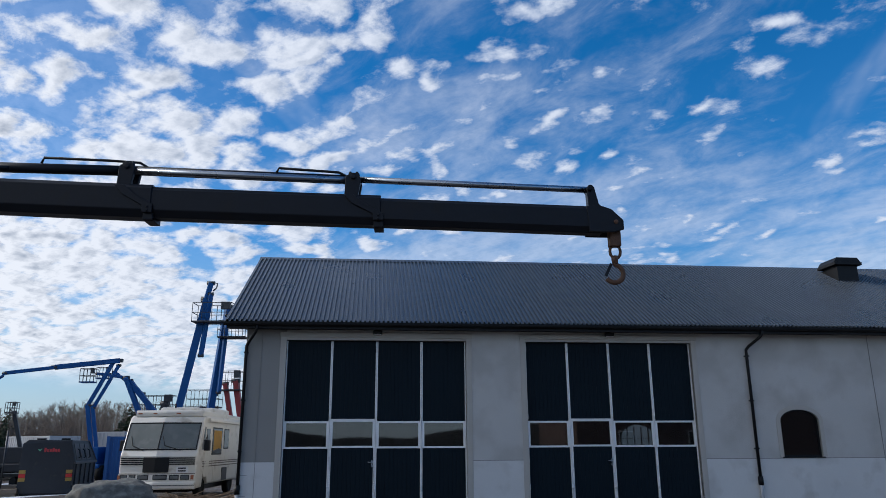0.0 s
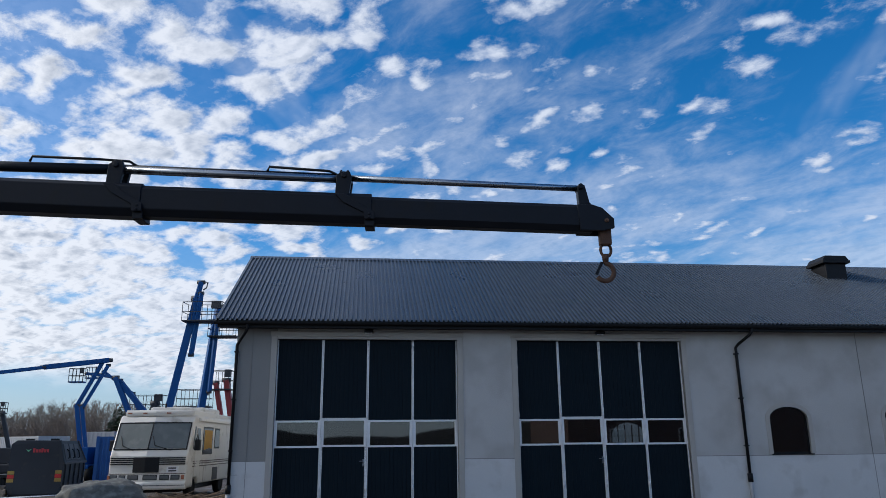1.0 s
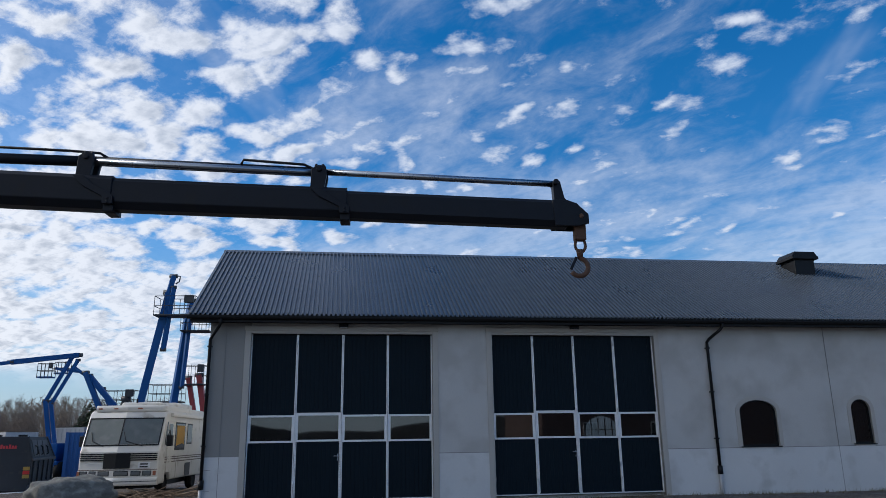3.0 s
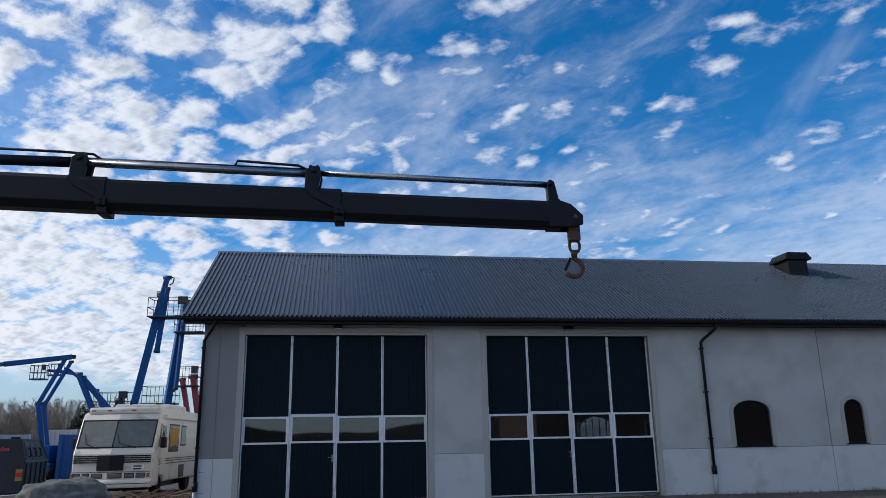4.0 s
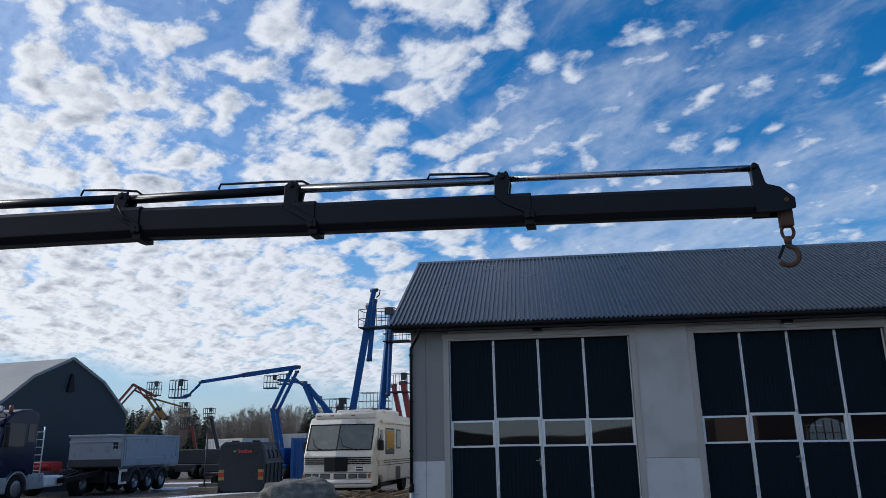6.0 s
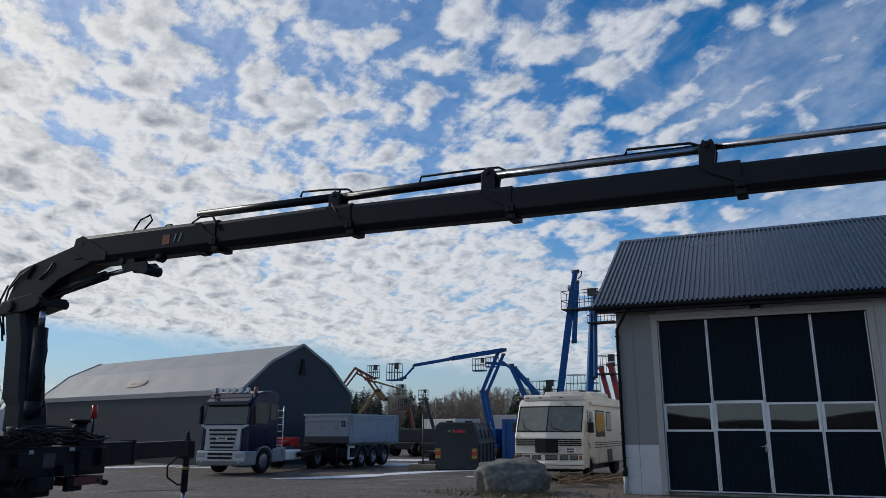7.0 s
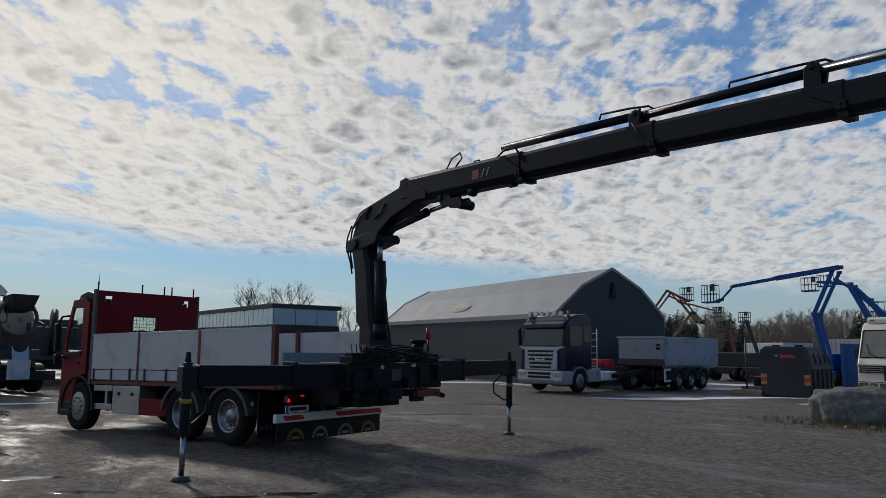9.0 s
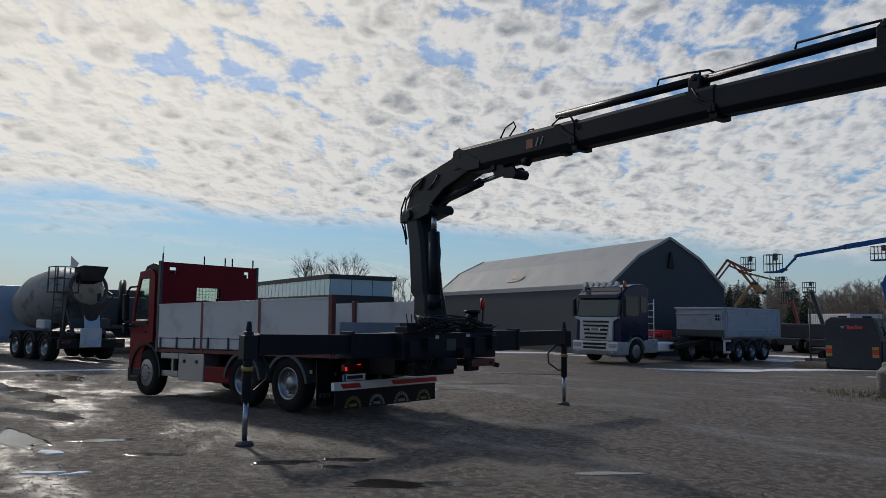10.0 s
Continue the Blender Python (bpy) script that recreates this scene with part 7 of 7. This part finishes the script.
def flat_trailer():
    T = thing("flat_trailer", "dark low trailer with a drawbar", "trailer", pose(-19.6, 36.2, -0.12, 0, 0, 150) @ Matrix.Diagonal((0.72, 0.72, 0.72, 1)))
    part("deck", one(box, -2.2, 2.2, -1.1, 1.1, 0.75, 0.95), BLACK, T, bevel=0.02)
    part("drawbar", one(beam, (2.2, 0, 0.75), (3.8, 0, 0.5), 0.12), BLACK, T)
    for s in (-1, 1):
        for u in (-0.5, 0.6):
            part("wheel", one(cyl, (u, s * 0.85, 0.38), (u, s * 1.1, 0.38), 0.38, seg=18), RUBBER, T)
    part("tool_crate", one(box, -1.6, -0.2, -0.9, 0.9, 0.95, 1.9), BIN, T, bevel=0.03)
    part("crate_sign", one(box, -0.199, -0.19, -0.2, 0.2, 1.3, 1.7), BOARD, T)


flat_trailer()

# ---- snow, puddles, brush ----
SNOW = mat("old_snow", (0.72, 0.74, 0.77), 0.75, vary=0.12, scale=3, fine=30, bump=0.4, dirt=(0.45, 0.44, 0.42), dirt_at=0.62)
WATER = mat("puddle_water", (0.028, 0.024, 0.020), 0.14, vary=0.1, scale=1, bump=0.0, spec=0.6)


def blot(name, x, y, a, b, yaw, seed, material, label, category, lift, group):
    """An uneven flat patch that follows the ground."""
    bm = bmesh.new()
    rings = []
    n = 40
    c, s = math.cos(radians(yaw)), math.sin(radians(yaw))
    for k, f in enumerate((0.0001, 0.4, 0.75, 0.92, 1.0)):
        row = []
        for i in range(n):
            g = 2 * math.pi * i / n
            q = f * (1 + 0.55 * noise.noise((math.cos(g) * 1.5 + seed, math.sin(g) * 1.5, seed)) + 0.25 * noise.noise((math.cos(g) * 5, math.sin(g) * 5, seed + 3)))
            u, v = a * q * math.cos(g), b * q * math.sin(g)
            px, py = x + u * c - v * s, y + u * s + v * c
            row.append(bm.verts.new((px - x, py - y, ground_z(px, py) + ground_bump(px, py) - 0.02 + (lift if k < 4 else -0.01))))
        rings.append(row)
    for r0, r1 in zip(rings, rings[1:]):
        for i in range(n):
            f = bm.faces.new((r0[i], r0[(i + 1) % n], r1[(i + 1) % n], r1[i]))
            f.smooth = True
    ob = finish(bm, name, material)
    ob.location = (x, y, 0)
    tagged(ob, label, category, group)


for i, (x, y, a, b, yaw) in enumerate(((-32.5, 26.3, 3.4, 0.7, 60), (-29.0, 28.2, 1.6, 0.4, 60), (-18.3, 25.7, 2.7, 0.75, 62), (-16.4, 29.0, 3.0, 0.75, 55), (-21.2, 36.0, 3.5, 1.2, 30), (-17.8, 34.0, 2.2, 0.8, 20),
                                       (-14.2, 33.5, 1.8, 0.7, 10), (-24.0, 40.5, 4.0, 1.2, 20), (-26.3, 2.2, 2.2, 0.28, 85), (-10.5, 0.95, 0.22, 0.11, 30), (-9.2, 0.75, 0.20, 0.06, 70), (-9.0, 1.05, 0.16, 0.05, 100), (-26.0, 14.0, 2.0, 0.3, 80), (-12.3, 26.3, 0.9, 0.5, 40), (-7.6, -0.2, 0.22, 0.12, 40), (-7.35, 0.35, 0.20, 0.10, 10))):
    blot("snow_patch", x, y, a, b, yaw, 3.7 * i + 1, SNOW, "thin patch of old dirty snow on gravel", "snow", 0.012, "snow patches")
for i, (x, y, a, b, yaw) in enumerate(((-8.5, 3.25, 0.36, 0.12, 70), (-8.3, 4.05, 0.34, 0.12, 65), (-8.0, 3.7, 0.2, 0.08, 50), (-6.9, 3.85, 0.6, 0.22, 62), (-6.6, 4.55, 0.4, 0.14, 60), (-5.6, 4.2, 0.6, 0.16, 65), (-6.2, 6.3, 0.5, 0.12, 60),
                                       (-12.0, 0.6, 0.9, 0.30, 15), (-14.0, 1.2, 1.2, 0.35, 20), (-15.8, 0.4, 1.2, 0.40, 10), (-18.5, 1.3, 1.6, 0.55, 15), (-21.0, 0.6, 1.5, 0.5, 12), (-17.0, 12.0, 1.3, 0.25, 60), (-19.5, 16.5, 1.5, 0.2, 50), (-11.2, 1.6, 0.5, 0.16, 70), (-9.8, 2.0, 0.4, 0.12, 60), (-23.5, 2.2, 1.6, 0.5, 10), (-16.0, 9.9, 0.9, 0.2, 60))):
    blot("puddle", x, y, a, b, yaw, 2.3 * i + 0.5, WATER, "shallow rain puddle on the gravel", "puddle", 0.005, "puddles")


def brush_pile():
    rnd = random.Random(8)
    bm = bmesh.new()
    for i in range(46):
        x, y = rnd.uniform(-1.0, 1.0), rnd.uniform(-0.5, 0.5)
        a = rnd.uniform(-0.5, 0.5) + (math.pi if rnd.random() < 0.4 else 0)
        l = rnd.uniform(0.5, 1.4)
        z = rnd.uniform(0.02, 0.22)
        tube(bm, [(x, y, z), (x + l * 0.5 * math.cos(a), y + l * 0.5 * math.sin(a), z + rnd.uniform(0.05, 0.2)), (x + l * math.cos(a), y + l * math.sin(a), max(0.01, z + rnd.uniform(-0.1, 0.35)))], rnd.uniform(0.007, 0.018), 5)
    ob = finish(bm, "brush_pile", mat("dry_twigs", (0.17, 0.12, 0.08), 0.85, vary=0.3, scale=5))
    ob.matrix_world = pose(-7.6, 23.2, 0, 0, 0, 15)
    tagged(ob, "heap of cut dry branches by the motorhome", "branches", kind="stuff")


brush_pile()


def grass_tufts():
    rnd = random.Random(12)
    bm = bmesh.new()
    m = Matrix.Rotation(radians(5.78), 4, "Z")
    spots = [(rnd.uniform(-0.6, 24), rnd.uniform(-0.55, -0.05), 0.10) for _ in range(420)] + [(rnd.gauss(-3.0, 1.2), rnd.gauss(-1.6, 0.7), 0.12) for _ in range(420)]
    for u, v, h in spots:
        p = m @ Vector((u, v, 0)) + Vector((-5.73, 21.0, -0.03))
        for k in range(5):
            a, hh = rnd.uniform(0, 6.28), h * rnd.uniform(0.4, 1.5)
            q = p + Vector((rnd.uniform(-0.08, 0.08), rnd.uniform(-0.08, 0.08), 0))
            w = Vector((math.cos(a), math.sin(a), 0)) * 0.007
            lean = Vector((rnd.uniform(-0.06, 0.06), rnd.uniform(-0.06, 0.06), hh))
            bm.faces.new([bm.verts.new(q - w), bm.verts.new(q + w), bm.verts.new(q + lean)])
    ob = finish(bm, "dry_grass", mat("winter_grass", (0.13, 0.11, 0.05), 0.9, vary=0.35, scale=2))
    tagged(ob, "dry winter grass along the wall and boulder", "grass", kind="stuff")


grass_tufts()


def gravel_stones():
    rnd = random.Random(3)
    bm = bmesh.new()
    for i in range(11000):
        d = 4.5 + 13 * rnd.random() ** 1.2
        a = radians(rnd.uniform(24, 93))
        x, y = -math.sin(a) * d, math.cos(a) * d
        r = rnd.uniform(0.005, 0.013) * (1.8 if rnd.random() < 0.04 else 1)
        z = ground_z(x, y) + ground_bump(x, y) - 0.022
        ps = [Vector((x + r * rnd.uniform(0.7, 1.3) * math.cos(g), y + r * rnd.uniform(0.7, 1.3) * math.sin(g), z)) for g in (0.3, 1.8, 3.4, 4.9)]
        v = [bm.verts.new(p) for p in ps] + [bm.verts.new((x + r * rnd.uniform(-0.3, 0.3), y, z + r * rnd.uniform(0.7, 1.1)))]
        for k in range(4):
            bm.faces.new((v[k], v[(k + 1) % 4], v[4]))
    ob = finish(bm, "gravel_stones", mat("loose_gravel", (0.11, 0.10, 0.09), 0.85, vary=0.4, scale=9))
    tagged(ob, "loose gravel stones strewn over the yard", "gravel", kind="stuff")


gravel_stones()

# ---- trees and woods ----
BARK = mat("grey_bark", (0.075, 0.062, 0.052), 0.9, vary=0.3, scale=3)
TWIG = mat("brown_twigs", (0.16, 0.125, 0.10), 0.9, vary=0.4, scale=0.06, fine=0.5, bump=0)
PINE = mat("pine_needles", (0.030, 0.042, 0.022), 0.9, vary=0.45, scale=0.08, fine=0.6, bump=0)


def stick(bm, p, q, r, r2):
    """A thin three-sided twig."""
    d = (q - p).normalized()
    u = d.orthogonal().normalized()
    v = d.cross(u)
    a = [bm.verts.new(p + (u * math.cos(g) + v * math.sin(g)) * r) for g in (0, 2.1, 4.2)]
    b = [bm.verts.new(q + (u * math.cos(g) + v * math.sin(g)) * r2) for g in (0, 2.1, 4.2)]
    for i in range(3):
        bm.faces.new((a[i], a[(i + 1) % 3], b[(i + 1) % 3], b[i]))


def grow(bm, rnd, p, d, l, r, depth, spread):
    q = p + d * l
    stick(bm, p, q, r, r * 0.68)
    if depth == 0:
        return
    for k in range(rnd.choice((2, 3, 3))):
        nd = (d + Vector((rnd.uniform(-1, 1), rnd.uniform(-1, 1), rnd.uniform(-0.25, 0.7))) * spread).normalized()
        grow(bm, rnd, p.lerp(q, rnd.uniform(0.65, 1.0)), nd, l * rnd.uniform(0.62, 0.85), r * 0.62, depth - 1, spread)


def bare_tree(x, y, h, seed, label):
    rnd = random.Random(seed)
    root = thing("tree", label, "tree", pose(x, y, -0.3), "bare trees by the office")
    tr = bmesh.new()
    stick(tr, Vector((0, 0, 0)), Vector((0.05 * h * rnd.uniform(-0.3, 0.3), 0, h * 0.34)), h * 0.022, h * 0.016)
    part("trunk", tr, BARK, root)
    cr = bmesh.new()
    for k in range(4):
        grow(cr, rnd, Vector((0, 0, h * (0.26 + 0.03 * k))), Vector((rnd.uniform(-0.6, 0.6), rnd.uniform(-0.6, 0.6), 1)).normalized(), h * 0.23, h * 0.008, 5, 0.50)
    part("crown", cr, BARK, root, "bare twiggy crown")


for i, (yaw, d, h) in enumerate(((67.2, 92, 10.4), (65.0, 92, 10.2), (60.0, 80, 7.8), (61.6, 84, 6.6), (62.6, 88, 5.6), (58.9, 84, 5.2))):
    bare_tree(-math.sin(radians(yaw)) * d, math.cos(radians(yaw)) * d, h, 20 + i, "bare deciduous tree with a twiggy crown")


def woods():
    rnd = random.Random(31)
    tw, pn = bmesh.new(), bmesh.new()

    def birch(x, y, h):
        b = Vector((x, y, -0.5))
        top = b + Vector((rnd.uniform(-0.4, 0.4), 0, h))
        stick(tw, b, top, 0.09, 0.02)
        for k in range(26):
            f = rnd.uniform(0.22, 0.97)
            p = b.lerp(top, f)
            a = rnd.uniform(0, 6.28)
            l = (1.05 - f) * h * 0.34 + 0.35
            q = p + Vector((math.cos(a) * l * 0.6, math.sin(a) * l * 0.6, l * 0.8))
            stick(tw, p, q, 0.026, 0.008)
            for j in range(3):
                m = p.lerp(q, rnd.uniform(0.3, 0.9))
                g = rnd.uniform(0, 6.28)
                stick(tw, m, m + Vector((math.cos(g) * 0.5, math.sin(g) * 0.5, rnd.uniform(0.1, 0.7))), 0.015, 0.006)

    def pine(x, y, h):
        b = Vector((x, y, -0.5))
        stick(tw, b, b + Vector((0, 0, h * 0.95)), 0.14, 0.03)
        low = rnd.uniform(0.15, 0.4)
        n = 15
        for k in range(n):
            f = low + (1 - low) * k / n
            r = (1 - f) * h * 0.30 + 0.16
            for j in range(8):
                a = rnd.uniform(0, 6.28)
                rr = r * rnd.uniform(0.6, 1.2)
                c = b + Vector((0, 0, h * f + rnd.uniform(-0.2, 0.2)))
                e = c + Vector((math.cos(a) * rr, math.sin(a) * rr, -rr * 0.28))
                s = Vector((-math.sin(a), math.cos(a), 0)) * rr * 0.30
                m = c.lerp(e, 0.55)
                up = Vector((0, 0, rr * 0.22))
                pn.faces.new([pn.verts.new(v) for v in (c + up, m + s, e, m - s)])
                pn.faces.new([pn.verts.new(v) for v in (c - up * 0.8, m + s * 0.6 + up, e + up * 0.4)])

    for i in range(620):
        yaw = radians(rnd.uniform(17, 41))
        d = rnd.uniform(92, 150)
        x, y = -math.sin(yaw) * d, math.cos(yaw) * d
        deg = math.degrees(yaw)
        tall = 3.35 + 0.9 * noise.noise((deg * 0.35, 0, 0)) - 0.45 * (abs(deg - 29.5) < 1.6)
        h = 1.75 + d * math.tan(radians(tall)) * rnd.uniform(0.62, 1.0)
        pineish = noise.noise((deg * 0.5, d * 0.02, 4.0)) + (0.45 if deg > 33 else 0.2 if deg > 31 else 0.0) - (0.15 if deg < 29 else 0)
        if pineish > 0.12 and rnd.random() < 0.46:
            pine(x, y, h * rnd.uniform(0.95, 1.12))
        else:
            birch(x, y, h)
    for i in range(120):
        yaw = radians(rnd.uniform(80, 100))
        d = rnd.uniform(150, 190)
        x, y = -math.sin(yaw) * d, math.cos(yaw) * d
        (pine if rnd.random() < 0.5 else birch)(x, y, rnd.uniform(4.0, 6.5))
    for i in range(60):
        yaw = radians(rnd.uniform(58.0, 64.0))
        d = rnd.uniform(100, 120)
        (pine if rnd.random() < 0.4 else birch)(-math.sin(yaw) * d, math.cos(yaw) * d, rnd.uniform(3.5, 5.0))
    tagged(finish(tw, "bare_woods", TWIG), "far brown leafless birch wood", "wood", kind="stuff")
    tagged(finish(pn, "pine_woods", PINE), "far dark green pine tops in the wood", "wood", kind="stuff")
    # rising ground under the wood
    bm = bmesh.new()
    rows = []
    for d, z in ((84, -0.4), (100, 0.9), (130, 2.6), (170, 3.4)):
        rows.append([bm.verts.new((-math.sin(radians(g)) * d, math.cos(radians(g)) * d, z * (0.6 + 0.3 * noise.noise((g * 0.2, d, 0))))) for g in range(12, 46, 2)])
    for r0, r1 in zip(rows, rows[1:]):
        for i in range(len(r0) - 1):
            f = bm.faces.new((r0[i], r0[i + 1], r1[i + 1], r1[i]))
            f.smooth = True
    tagged(finish(bm, "wood_bank", mat("leaf_litter", (0.075, 0.058, 0.042), 0.95, vary=0.3, scale=0.2, fine=2)), "brown bank under the leafless wood", "bank", kind="structure")


woods()


def ridge_behind():
    """The low wooded ridge south of the yard, seen mirrored in the door windows."""
    rnd = random.Random(77)
    bm = bmesh.new()
    n = 90
    lo, hi = [], []
    for i in range(n + 1):
        a = radians(125 + 110 * i / n)
        x, y = -math.sin(a) * 170, math.cos(a) * 170
        h = 3.6 + 5.5 * max(0.0, noise.noise((i * 0.09, 0, 3)) + 0.3) + rnd.uniform(0, 0.6)
        lo.append(bm.verts.new((x, y, -0.5)))
        hi.append(bm.verts.new((x * 1.03, y * 1.03, h)))
    for i in range(n):
        bm.faces.new((lo[i], lo[i + 1], hi[i + 1], hi[i]))
    tagged(finish(bm, "backdrop", mat("far_wood_grey", (0.035, 0.036, 0.036), 0.95, vary=0.3, scale=0.05, fine=0.4, bump=0)), "low dark wooded ridge beyond the yard", "backdrop", kind="structure")


ridge_behind()


def brick_building():
    """The red brick house across the yard, seen mirrored in the garage's windows."""
    T = thing("brick_building", "red brick house across the yard with pale windows", "building", pose(17.5, -12.0, -0.1))
    brick = mat("red_brick", (0.11, 0.078, 0.070), 0.9, vary=0.25, scale=1.2, fine=14, bump=0.4)
    part("wall", one(box, 0, 44, -9, 0, -0.2, 5.6), brick, T, bevel=0.02)
    bm = bmesh.new()
    slab(bm, [(0.5, 5.5), (-9.5, 5.5), (-4.5, 8.2)], "x", -0.4, 44.4)
    part("roof", bm, ROOF, T)
    for k in range(7):
        u = 3.5 + 6.0 * k
        w = part("window", one(box, u, u + 1.3, -0.05, 0.03, 1.3, 2.9), WHITE, T)
        for a in (0.08, 0.69):
            part("pane", one(box, u + a, u + a + 0.53, 0.03, 0.04, 1.38, 2.82), CABGLASS, w)


brick_building()


def snow_heap():
    bm = bmesh.new()
    bmesh.ops.create_icosphere(bm, subdivisions=4, radius=1.0)
    for v in bm.verts:
        p = v.co.normalized()
        f = 1 + 0.25 * noise.fractal(p * 1.8 + Vector((9, 2, 5)), 0.8, 2.1, 4)
        v.co = Vector((p.x * 0.75 * f, p.y * 0.5 * f, p.z * 0.55 * f))
    for f in bm.faces:
        f.smooth = True
    ob = finish(bm, "snow_heap", SNOW)
    ob.matrix_world = pose(-11.35, 25.4, 0.05)
    tagged(ob, "small grey-white heap of old snow by the motorhome", "snow heap")


snow_heap()


def marker_post(x, y, h):
    T = thing("marker_post", "thin dark steel post standing in the yard", "post", pose(x, y, -0.14))
    part("post", one(cyl, (0, 0, 0), (0, 0, h), 0.035, seg=10), DARKST, T)
    part("post_base", one(cyl, (0, 0, 0), (0, 0, 0.10), 0.16, 0.12, 14), DARKST, T)


marker_post(-17.9, 30.6, 2.6)


def loose_stones():
    rnd = random.Random(44)
    for i in range(8):
        bm = bmesh.new()
        bmesh.ops.create_icosphere(bm, subdivisions=2, radius=1.0)
        r = rnd.uniform(0.05, 0.12)
        for v in bm.verts:
            v.co *= r * (1 + 0.3 * noise.noise(v.co * 1.4 + Vector((i * 3, 0, 0))))
            v.co.z *= 0.7
        x, y = rnd.uniform(-9.6, -6.4), rnd.uniform(18.4, 20.6)
        if (x + 8.8) ** 2 + ((y - 20.25) * 1.3) ** 2 < 1.5:
            y -= 1.4
        ob = finish(bm, "stone", STONE)
        ob.location = (x, y, 0.01)
        tagged(ob, "small grey field stone near the boulder", "stone", "stones by the boulder")


loose_stones()
